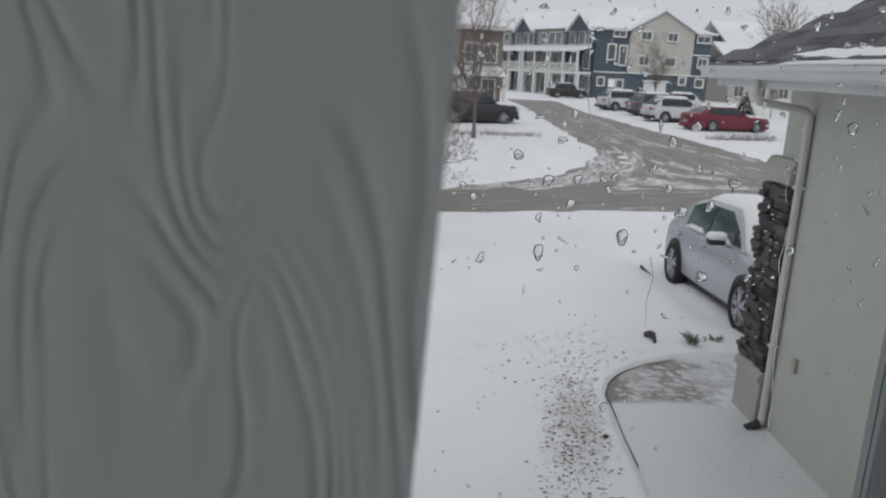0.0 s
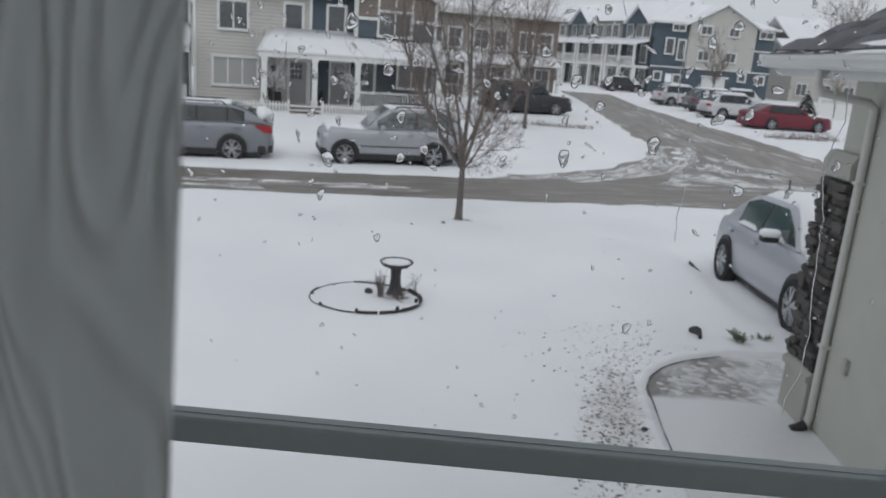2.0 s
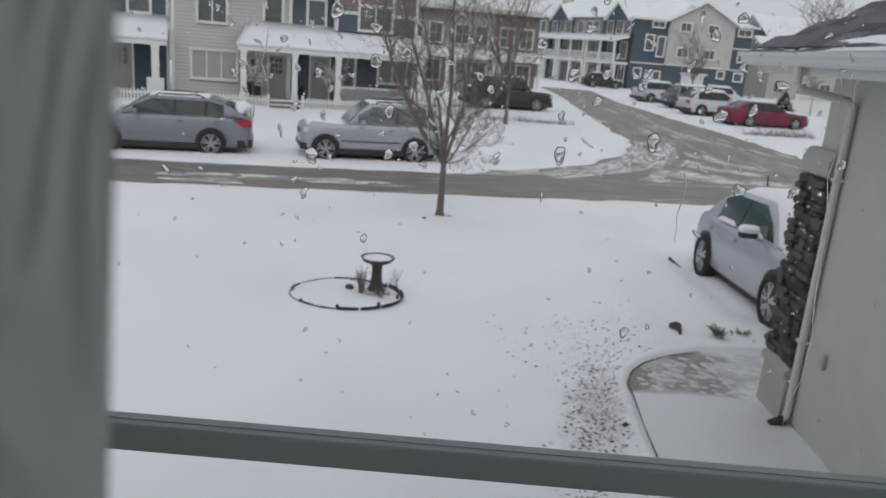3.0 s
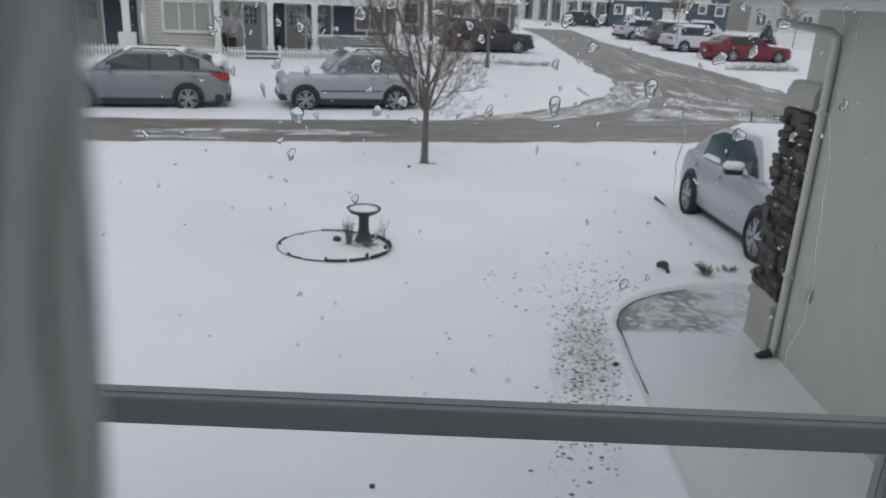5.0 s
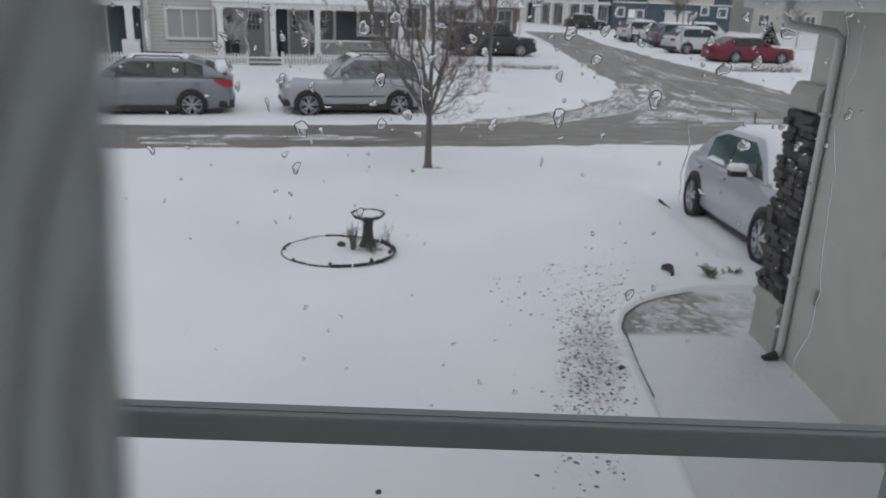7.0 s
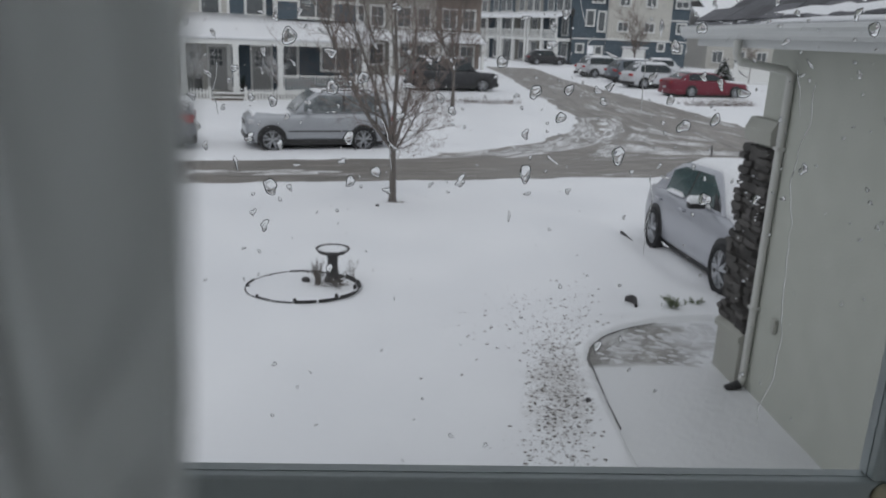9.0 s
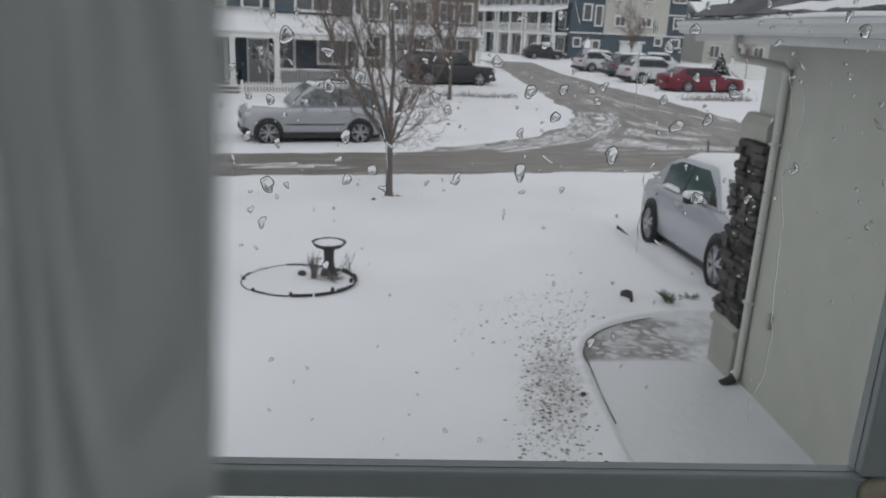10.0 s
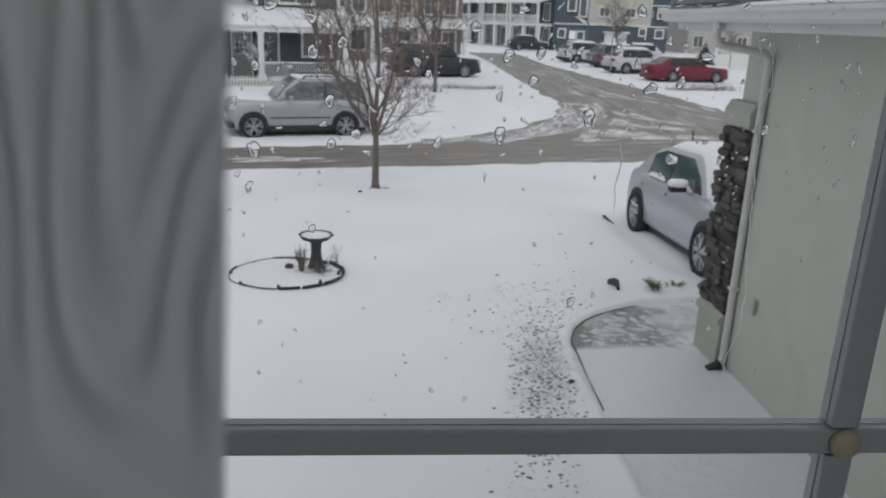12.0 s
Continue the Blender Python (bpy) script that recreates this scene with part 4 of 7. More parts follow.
WALKMAT = walk_mat()
WETSNOW = mat("wet_grey_snow", (0.70, 0.70, 0.715), (0.52, 0.52, 0.525), rough=0.5, scale=20, fine=120, bump=0.4, world_space=True)
garden_walk()


def pebbles():
    rng = random.Random(11)
    bm = bmesh.new()
    for i in range(1900):
        if rng.random() < 0.75:
            y = rng.triangular(3.5, 7.5, 5.5)
            x = rng.gauss(1.30 + (y - 5.6) * 0.20, 0.15)
        else:
            x, y = rng.gauss(1.55, 0.5), rng.gauss(7.2, 0.8)
        if walk_inside(x, y) > -0.10 or x > 2.45 or y < 3:
            continue
        r = 0.004 + 0.012 * rng.random() ** 3
        z = snow_height(x, y) - r * 0.25
        segs, ph = 6, rng.random() * 6
        rings = [[bm.verts.new((x + r * k * math.cos(t + ph) * 1.35, y + r * k * math.sin(t + ph), z + h * r)) for t in [2 * math.pi * j / segs for j in range(segs)]] for k, h in ((0.8, -0.3), (1, 0.15), (0.55, 0.55))]
        for p, q in zip(rings, rings[1:]):
            for j in range(segs):
                bm.faces.new((p[j], p[(j + 1) % segs], q[(j + 1) % segs], q[j]))
        bm.faces.new(rings[-1])
    tagged(part("pebbles", bm, PEBBLE, None, smooth=True), "brown river pebbles showing through thin snow beside the walk", "pebbles", kind="stuff")


pebbles()


# ======== bird bath in its edged bed ========
def bird_bath():
    x, y = -0.893, 9.185
    z = snow_height(x, y) - 0.05
    t = thing("bird_bath", "dark fluted bird bath with snow in its scalloped bowl", "bird bath", pose(x, y, z))
    bm = bmesh.new()
    lathe(bm, [(0.135, 0), (0.14, 0.03), (0.105, 0.06), (0.075, 0.14), (0.060, 0.26), (0.064, 0.36), (0.09, 0.41)], 24, lambda a, zz: 1 + 0.05 * math.cos(8 * a))
    part("pedestal", bm, IRONGREY, t, smooth=True)
    bm = bmesh.new()
    lathe(bm, [(0.09, 0.40), (0.17, 0.43), (0.205, 0.465), (0.215, 0.485), (0.20, 0.485), (0.17, 0.455), (0.05, 0.44)], 40, lambda a, zz: 1 + 0.035 * math.cos(10 * a) * (zz > 0.42))
    part("bowl", bm, IRONGREY, t, "dark scalloped bowl", smooth=True)
    bm = bmesh.new()
    lathe(bm, [(0.165, 0.452), (0.185, 0.474), (0.15, 0.484), (0.06, 0.487)], 30)
    part("snow_filling", bm, SNOW_CAP, t, "snow lying in the bowl", smooth=True)


bird_bath()


def bed_edging():
    cx, cy, rx, ry = -1.24, 8.87, 0.65, 0.665
    t = thing("bed_edging", "black plastic edging round a snow-filled flower bed", "garden edging", pose(cx, cy, 0))
    n = 16
    rng = random.Random(3)
    for i in range(n):
        bm = bmesh.new()
        a0, a1 = 2 * math.pi * (i + 0.04) / n, 2 * math.pi * (i + 0.96) / n
        m = (a0 + a1) / 2
        proud = 0.004 + 0.045 * max(0, math.cos(m + 0.35)) + 0.02 * rng.random()
        lean = 0.02 + 0.05 * max(0, math.cos(m + 0.35))
        rings = []
        for j in range(5):
            a = a0 + (a1 - a0) * j / 4
            x, y = rx * math.cos(a), ry * math.sin(a)
            z = snow_height(cx + x, cy + y)
            o = Vector((math.cos(a), math.sin(a), 0))
            p = Vector((x, y, z - 0.05))
            q = Vector((x, y, z + proud)) + o * lean
            rings.append([p, p + o * 0.014, q + o * 0.014 + Vector((0, 0, -0.006)), q + o * 0.008 + Vector((0, 0, 0.003)), q])
        loft(bm, rings)
        part("edging_strip", bm, BLACK_PLASTIC, t)
        if i % 2 == 0:
            bm = bmesh.new()
            a = a0
            p = Vector((rx * math.cos(a), ry * math.sin(a), snow_height(cx + rx * math.cos(a), cy + ry * math.sin(a))))
            lathe(bm, [(0.02, -0.03), (0.022, proud * 0.8), (0.012, proud + 0.008)], 8, centre=p)
            part("stake", bm, BLACK_PLASTIC, t)


bed_edging()


def shrub(name, label, x, y, h, spread, stems, seed, material, lift=0.0, thick=0.004, leaf=None):
    rng = random.Random(seed)
    t = thing(name, label, "shrub", pose(x, y, snow_height(x, y) + lift))
    bm = bmesh.new()
    tips = []
    for i in range(stems):
        a, s = rng.uniform(0, 6.28), rng.uniform(0.2, 1) * spread
        p = [Vector((0.05 * math.cos(a) * rng.random(), 0.05 * math.sin(a) * rng.random(), -0.03))]
        hh = h * rng.uniform(0.5, 1)
        for k in (0.35, 0.7, 1.0):
            p.append(Vector((s * k * math.cos(a) + rng.gauss(0, spread * 0.08), s * k * math.sin(a) + rng.gauss(0, spread * 0.08), hh * k)))
        tube(bm, p, [thick, thick * 0.8, thick * 0.6, thick * 0.3], 5)
        tips += p[1:]
        for q in p[1:3]:
            d = Vector((rng.gauss(0, 1), rng.gauss(0, 1), rng.uniform(0.3, 1.5))).normalized() * h * 0.25
            tube(bm, [q, q + d], [thick * 0.6, thick * 0.25], 4)
            tips.append(q + d)
    part("stems", bm, material, t)
    if leaf:
        bm = bmesh.new()
        for q in tips:
            for _ in range(3):
                d = Vector((rng.gauss(0, 1), rng.gauss(0, 1), rng.gauss(0.4, 0.6))).normalized()
                s = d.cross(Vector((0, 0, 1)))
                s = s.normalized() * leaf * 0.25 if s.length > 1e-3 else Vector((leaf * 0.25, 0, 0))
                a, b = q, q + d * leaf
                m = (a + b) / 2 + Vector((0, 0, leaf * 0.12))
                vs = [bm.verts.new(v) for v in (a, m + s, b, m - s)]
                bm.faces.new(vs)
        part("leaves", bm, LEAFY, t)
    return t


shrub("dead_shrub", "bare twiggy shrub poking through snow in the bed", -1.05, 9.0, 0.34, 0.12, 22, 5, BARK, 0.0, 0.006)
shrub("dead_shrub", "low sprawling dead stems beside the bird bath", -0.82, 8.95, 0.13, 0.34, 26, 6, BARK, 0.0, 0.0055)
shrub("dead_shrub", "thin dead stalk leaning out of the flower bed", -0.66, 9.35, 0.28, 0.18, 5, 9, BARK, 0.0, 0.005)
shrub("green_plant", "small green perennial half buried in snow by the walk", 2.93, 7.60, 0.12, 0.17, 15, 8, LEAFY, 0.0, 0.004, 0.034)
shrub("green_plant", "sparse sprigs of green poking through the snow", 3.28, 7.82, 0.05, 0.16, 6, 12, LEAFY, 0.0, 0.003, 0.03)


def rock(x, y, r, seed, label):
    bm = bmesh.new()
    bmesh.ops.create_icosphere(bm, subdivisions=2, radius=r)
    for v in bm.verts:
        v.co *= 1 + 0.3 * noise.noise(v.co * 7 + Vector((seed, 0, 0)))
        v.co.z *= 0.75
    ob = part("rock", bm, IRONGREY, None, smooth=False)
    ob.matrix_basis = pose(x, y, snow_height(x, y) + r * 0.25, 0, 0, seed * 40)
    tagged(ob, label, "rock")



def edging_end(x, y):
    """The free end of a lawn edging, curling up out of the snow."""
    bm = bmesh.new()
    rings = []
    for j in range(9):
        f = j / 8
        px, py = 0.045 * math.sin(math.pi * f), 0.22 * (0.5 - f)
        h = 0.035 + 0.05 * math.sin(math.pi * min(1, f * 1.15))
        w = 0.026
        rings.append([(px - w, py, -0.05), (px + w, py, -0.05), (px + w * 0.7 - 0.02, py, h), (px - w * 0.4 - 0.02, py, h + 0.012)])
    loft(bm, rings)
    ob = part("edging_end", bm, IRONGREY, None)
    ob.matrix_basis = pose(x, y, snow_height(x, y), 0, 0, 12)
    tagged(ob, "dark end of lawn edging curling out of the snow", "edging")


edging_end(2.50, 7.68)
rock(-1.22, 9.10, 0.055, 2, "dark stone lying in the snowy bed")
rock(1.50, 5.42, 0.025, 3, "loose pebble lying on the snow")
rock(-0.284, 3.633, 0.018, 5, "dark scrap of bark on the snow")
rock(-0.55, 14.6, 0.04, 4, "dark clod on the snowy lawn")

def soil_specks():
    rng = random.Random(14)
    bm = bmesh.new()
    spots = [(-0.22 + rng.gauss(0.05, 0.13), 15.12 + rng.gauss(0, 0.07)) for _ in range(48)] + [(rng.uniform(-6, 3), rng.uniform(6, 16)) for _ in range(14)] + [(-0.4 + rng.gauss(0, 0.25), 9.7 + rng.gauss(0, 0.12)) for _ in range(6)]
    for x, y in spots:
        r, z, ph = rng.uniform(0.005, 0.016), snow_height(x, y), rng.random() * 6
        ring = [bm.verts.new((x + r * 1.6 * math.cos(t + ph), y + r * math.sin(t + ph), z)) for t in [math.pi * k / 3 for k in range(6)]]
        tip = bm.verts.new((x, y, z + r * 0.9))
        for k in range(6):
            bm.faces.new((ring[k], ring[(k + 1) % 6], tip))
    tagged(part("soil_specks", bm, BARK, None), "dark specks of soil and dead grass on the snow", "soil", kind="stuff")


soil_specks()


def drive_edging():
    t = thing("drive_edging", "dark timber edging showing at the side of the drive", "edging", pose(3.58, 11.45, terrain(3.58, 11.45), 0, 0, 90))
    for i in range(2):
        bm = bmesh.new()
        box(bm, -0.5 + 0.5 * i, -0.01 + 0.5 * i, -0.015, 0.015, -0.1, 0.03, bevel=0.006)
        part("board", bm, IRONGREY, t)


drive_edging()

# ======== trees ========
def tree(name, label, x, y, height, trunk, fork, seed, spread=0.5, limbs=7, depth=4, snowy=False, material=None, twig_r=0.004, category="tree"):
    rng = random.Random(seed)
    t = thing(name, label, category, pose(x, y, snow_height(x, y) - 0.05))
    bm, tw, sn = bmesh.new(), bmesh.new(), bmesh.new()
    n = 8
    pts = [Vector((0.03 * noise.noise((i, seed, 0)) * i, 0.03 * noise.noise((i, seed, 7)) * i, fork * i / n)) for i in range(n + 1)]
    tube(bm, pts, [trunk * (1.45 if i == 0 else 1.0) * (1 - 0.3 * i / n) for i in range(n + 1)], 10)

    def grow(p, d, length, r, level):
        steps = 5
        q, path, rad = p.copy(), [p.copy()], [r]
        for i in range(steps):
            d = (d + Vector((rng.gauss(0, 0.10), rng.gauss(0, 0.10), (0.14 if level == 0 else 0.04) + 0.012 * level))).normalized()
            q = q + d * (length / steps)
            path.append(q.copy())
            rad.append(max(r * (1 - 0.75 * (i + 1) / steps), twig_r * 0.5))
        tube(bm if level < 2 else tw, path, rad, 7 if level == 0 else 5 if level == 1 else 3, cap=False)
        if snowy and level >= 1:
            tube(sn, [v + Vector((0, 0, rad[i] + 0.006)) for i, v in enumerate(path)], [max(k * 0.8, 0.008) for k in rad], 4, cap=False)
        if level >= depth:
            return
        kids = rng.randint(6, 8) if level < 1 else rng.randint(5, 6) if level < 2 else rng.randint(3, 5)
        for k in range(kids):
            s = 0.08 + 0.92 * (k + rng.random()) / kids
            i = min(int(s * steps), steps - 1)
            base = path[i].lerp(path[i + 1], s * steps - i)
            along = (path[i + 1] - path[i]).normalized()
            side = along.orthogonal().normalized()
            side.rotate(Matrix.Rotation(rng.uniform(0, 6.283), 3, along))
            ang = rng.uniform(0.45, 1.0)
            nd = (along * math.cos(ang) + side * math.sin(ang) + Vector((0, 0, 0.05))).normalized()
            grow(base, nd, length * rng.uniform(0.36, 0.62), max(rad[i] * 0.55, twig_r), level + 1)

    for k in range(limbs):
        a = 2 * math.pi * (k + 0.6 * rng.random()) / limbs
        lean = (spread * rng.uniform(0.35, 1.1) if k < limbs - 2 else spread * 1.7) if k else 0.08
        d = Vector((math.cos(a) * lean, math.sin(a) * lean, 1)).normalized()
        s = fork * (0.86 + 0.16 * rng.random())
        grow(Vector((pts[-1].x, pts[-1].y, min(s, fork))), d, (height - fork) * (rng.uniform(0.7, 0.95) if k < limbs - 2 else 0.38), trunk * (0.52 if 0 < k < limbs - 2 else 0.62 if k == 0 else 0.28), 0)
    part("trunk", bm, material or BARK, t, smooth=True)
    part("crown", tw, TWIG, t, "mass of fine bare twigs")
    if snowy:
        part("snow_load", sn, SNOW_CAP, t, "snow lying on the branches")
    else:
        sn.free()
    return t


tree("bare_tree", "bare young ash tree with upright limbs on the snowy lawn", -0.26, 15.2, 5.8, 0.078, 1.12, 21, 0.95, 8, 4, twig_r=0.0036)
tree("bare_tree", "bare reddish tree on the snowy corner verge", 2.06, 34.9, 7.0, 0.09, 1.6, 33, 0.7, 6, 4, twig_r=0.0055)
tree("small_tree", "small bare ornamental tree dusted with snow by the porch", -9.6, 35.0, 3.2, 0.05, 0.8, 41, 0.55, 5, 2, True, twig_r=0.008)
tree("small_tree", "snow-laden small tree in front of the porch railing", -6.0, 35.9, 2.1, 0.05, 0.7, 42, 0.9, 8, 2, True, twig_r=0.008)
tree("bare_tree", "bare tree standing before the pale gable end", 25.2, 86, 6.0, 0.10, 1.6, 45, 0.5, 6, 3, twig_r=0.015)
tree("small_tree", "thin young tree in the far parking court", 27.8, 62.0, 4.0, 0.06, 1.2, 47, 0.35, 5, 2, twig_r=0.012)
tree("bare_tree", "far bare treetop beyond the roofs", 50, 110, 13.0, 0.2, 4.0, 48, 0.6, 7, 3, twig_r=0.03)


def spruce(x, y, h):
    t = thing("spruce", "small dark spruce dusted with snow", "tree", pose(x, y, terrain(x, y)))
    rng = random.Random(5)
    bm = bmesh.new()
    tube(bm, [Vector((0, 0, 0)), Vector((0, 0, h))], [0.07, 0.01], 6)
    part("trunk", bm, BARK, t)
    bm, sn = bmesh.new(), bmesh.new()
    for k in range(260):
        s = rng.random() ** 0.8
        z, r = 0.15 + s * (h - 0.2), (1 - s) * h * 0.6 + 0.04
        a = rng.uniform(0, 6.28)
        c, q = Vector((math.cos(a), math.sin(a), -0.25)), Vector((-math.sin(a), math.cos(a), 0))
        o, b = Vector((0, 0, z)), Vector((0, 0, z)) + c * r
        w = 0.10 * r + 0.04
        up = Vector((0, 0, 0.05))
        vs = [bm.verts.new(v) for v in (o, (o + b) / 2 + q * w + up, b, (o + b) / 2 - q * w + up)]
        bm.faces.new(vs)
        if k % 3 == 0:
            v2 = [sn.verts.new(v + Vector((0, 0, 0.03))) for v in ((o + b) / 2, (o + b * 2) / 3 + q * w * 0.7 + up, b, (o + b * 2) / 3 - q * w * 0.7 + up)]
            sn.faces.new(v2)
    part("crown", bm, NEEDLE, t)
    tagged(part("snow_load", sn, SNOW_CAP, t, "snow on the boughs"), kind="stuff")


spruce(22.7, 55.0, 2.2)


def hedge(x0, y0, x1, y1, seed, label):
    """A low ragged row of snowy shrubs."""
    rng = random.Random(seed)
    t = thing("low_hedge", label, "hedge", pose(x0, y0, terrain(x0, y0)))
    bm, sn = bmesh.new(), bmesh.new()
    for i in range(420):
        s = rng.random()
        p = Vector(((x1 - x0) * s + rng.gauss(0, 0.15), (y1 - y0) * s + rng.gauss(0, 0.25), 0))
        d = Vector((rng.gauss(0, 0.6), rng.gauss(0, 0.6), 1)).normalized() * rng.uniform(0.12, 0.42)
        tube(bm, [p, p + d], [0.012, 0.005], 3, cap=False)
        if i % 2 == 0:
            q, r = p + d * 0.9, rng.uniform(0.025, 0.06)
            vs = [sn.verts.new(q + Vector(o) * r) for o in ((1, 0, 0), (0, 1, 0), (-1, 0, 0), (0, -1, 0), (0, 0, 0.8), (0, 0, -0.5))]
            for a, b in ((0, 1), (1, 2), (2, 3), (3, 0)):
                sn.faces.new((vs[a], vs[b], vs[4]))
                sn.faces.new((vs[b], vs[a], vs[5]))
    tagged(part("stems", bm, TWIG, t), kind="stuff")
    tagged(part("snow_load", sn, SNOW_CAP, t, "snow lying on the shrubs"), kind="stuff")


hedge(1.0, 36.2, 5.4, 37.3, 51, "low row of brown shrubs capped with snow")
hedge(14.6, 39.2, 18.6, 40.4, 52, "low snow-capped shrubs beside the parking bays")
hedge(15.5, 40.2, 18.8, 41.2, 53, "low snow-capped shrubs beside the parking bays")

# ======== the houses over the street ========
def put_window(parent, u0, u1, z0, z1, v, split=(), cross=None, glass=None, proud=0.05, trim=0.09):
    """A trimmed window in an opening: outer trim, mullions and panes, under its house."""
    w = part("window", boxes((u0 - trim, u0, v - proud, v + 0.02, z0 - trim, z1 + trim), (u1, u1 + trim, v - proud, v + 0.02, z0 - trim, z1 + trim),
                             (u0, u1, v - proud, v + 0.02, z1, z1 + trim), (u0, u1, v - proud - 0.03, v + 0.02, z0 - trim, z0)), TRIM, parent, "white-trimmed window")
    cuts = [u0] + [u0 + (u1 - u0) * s for s in split] + [u1]
    for a, b in zip(cuts, cuts[1:]):
        part("pane", boxes((a + 0.03, b - 0.03, v + 0.05, v + 0.07, z0 + 0.03, z1 - 0.03)), glass or PANE, w, "")
        part("window_sash", boxes((a, a + 0.03, v + 0.01, v + 0.06, z0, z1), (b - 0.03, b, v + 0.01, v + 0.06, z0, z1), (a + 0.03, b - 0.03, v + 0.01, v + 0.06, z0, z0 + 0.03), (a + 0.03, b - 0.03, v + 0.01, v + 0.06, z1 - 0.03, z1)), TRIM, w)
    if cross:
        bm = bmesh.new()
        for s in cross[0]:
            box(bm, u0 + (u1 - u0) * s - 0.012, u0 + (u1 - u0) * s + 0.012, v + 0.035, v + 0.049, z0 + 0.03, z1 - 0.03)
        for s in cross[1]:
            box(bm, u0 + 0.03, u1 - 0.03, v + 0.034, v + 0.048, z0 + (z1 - z0) * s - 0.012, z0 + (z1 - z0) * s + 0.012)
        part("grille", bm, TRIM, w)
    return w


def put_door(parent, u0, u1, z0, z1, v, light):
    d = part("door", boxes((u0, u1, v + 0.03, v + 0.08, z0, z1)), DOORPAINT, parent, "grey panelled front door")
    part("door_frame", boxes((u0 - 0.09, u0, v - 0.03, v + 0.05, z0, z1 + 0.09), (u1, u1 + 0.09, v - 0.03, v + 0.05, z0, z1 + 0.09), (u0, u1, v - 0.03, v + 0.05, z1, z1 + 0.09)), TRIM, d)
    part("door_light", boxes((light[0], light[1], v + 0.015, v + 0.03, light[2], light[3])), PANE, d, "dark door light")
    bm = bmesh.new()
    a, b, c, e = light
    for s in (0.33, 0.66):
        box(bm, a + (b - a) * s - 0.01, a + (b - a) * s + 0.01, v + 0.004, v + 0.014, c, e)
        box(bm, a, b, v + 0.003, v + 0.013, c + (e - c) * s - 0.01, c + (e - c) * s + 0.01)
    part("grille", bm, TRIM, d)
    bm = bmesh.new()
    lathe(bm, [(0.03, 0), (0.035, 0.02), (0.02, 0.05)], 10)
    bmesh.ops.rotate(bm, verts=bm.verts, matrix=Matrix.Rotation(radians(90), 3, "X"))
    bmesh.ops.translate(bm, verts=bm.verts, vec=(u0 + 0.09, v + 0.03, z0 + 0.95))
    part("door_handle", bm, RIM, d)


def snow_roof(bm, u0, u1, v0, z0, v1, z1, thick=0.14, hip=0.0):
    """A lean-to sheet of snow from eave (v0, z0) up to (v1, z1), with a soft uneven eave."""
    n, rows = 26, []
    for i in range(n + 1):
        u = u0 + (u1 - u0) * i / n
        w = 0.04 * noise.noise((u * 1.7, v0, z0))
        e = 0.35 if i in (0, n) else 1.0
        rows.append([(u, v0 - 0.05 + w, z0 - 0.03), (u, v0 - 0.06 + w, z0 + thick * 0.6 * e), (u, v0 + 0.08, z0 + thick * e), (u + hip * (1 - i / n) / 2, (v0 + v1) / 2, (z0 + z1) / 2 + thick * e + 0.02), (u + hip * (1 - i / n), v1, z1 + thick * e), (u + hip * (1 - i / n), v1, z1)])
    loft(bm, rows)
    return bm


def porch_post(parent, u, v, z0, z1, w=0.24):
    p = part("post", boxes((u - w / 2, u + w / 2, v - w / 2, v + w / 2, z0, z1)), TRIM, parent, "white porch post")
    part("post_base", boxes((u - w / 2 - 0.04, u + w / 2 + 0.04, v - w / 2 - 0.04, v + w / 2 + 0.04, z0 - 0.02, z0 + 0.3)), TRIM, p)
    part("post_cap", boxes((u - w / 2 - 0.03, u + w / 2 + 0.03, v - w / 2 - 0.03, v + w / 2 + 0.03, z1 - 0.12, z1 + 0.01)), TRIM, p)


HM = pose(-8.08, 36.6, 0, 0, 0, 18)
G0 = 0.25


def near_house():
    h = thing("house", "beige-sided townhouse with a snow-covered porch roof", "house", HM)
    holes = [(-4.61, -2.64, 1.31, 2.55), (-4.34, -3.09, 3.82, 5.03), (-1.40, -0.60, 4.0, 5.12), (-1.15, -0.35, 0.6, 2.55)]
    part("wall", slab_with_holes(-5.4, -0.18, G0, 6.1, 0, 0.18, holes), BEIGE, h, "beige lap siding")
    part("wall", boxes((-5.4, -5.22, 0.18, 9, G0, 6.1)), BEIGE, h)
    part("corner_trim", boxes((-5.47, -5.35, -0.03, -0.002, G0, 6.1), (-5.47, -5.402, -0.002, 0.1, G0, 6.1)), TRIM, h)
    put_window(h, *holes[0], 0, (0.33, 0.66), glass=BLIND)
    put_window(h, *holes[1], 0, (0.5,), glass=PANE)
    put_window(h, *holes[2], 0, ())
    put_door(h, *holes[3], 0, (-1.08, -0.56, 1.72, 2.44))
    part("baseboard_trim", boxes((-5.35, -2.4, -0.02, -0.002, G0, 0.62)), SILL, h, "grey parging at the foot of the wall")
    bm = bmesh.new()
    prism(bm, [(-0.45, 5.75), (4.5, 8.1), (9.4, 5.75), (9.4, 5.95), (4.5, 8.32), (-0.45, 5.95)], 0, -5.7, -0.15)
    part("roof", bm, SHINGLE, h, "roof under snow")
    bm = bmesh.new()
    snow_roof(bm, -5.72, -0.15, -0.46, 5.95, 4.5, 8.32, 0.15)
    part("snow_cover", bm, SNOW_CAP, h, "thick snow on the roof", smooth=True)
    part("eave", boxes((-5.7, -0.15, -0.50, -0.46, 5.68, 5.95), (-5.7, -0.15, -0.46, -0.002, 5.70, 5.74)), TRIM, h, "white eave board")
    return h


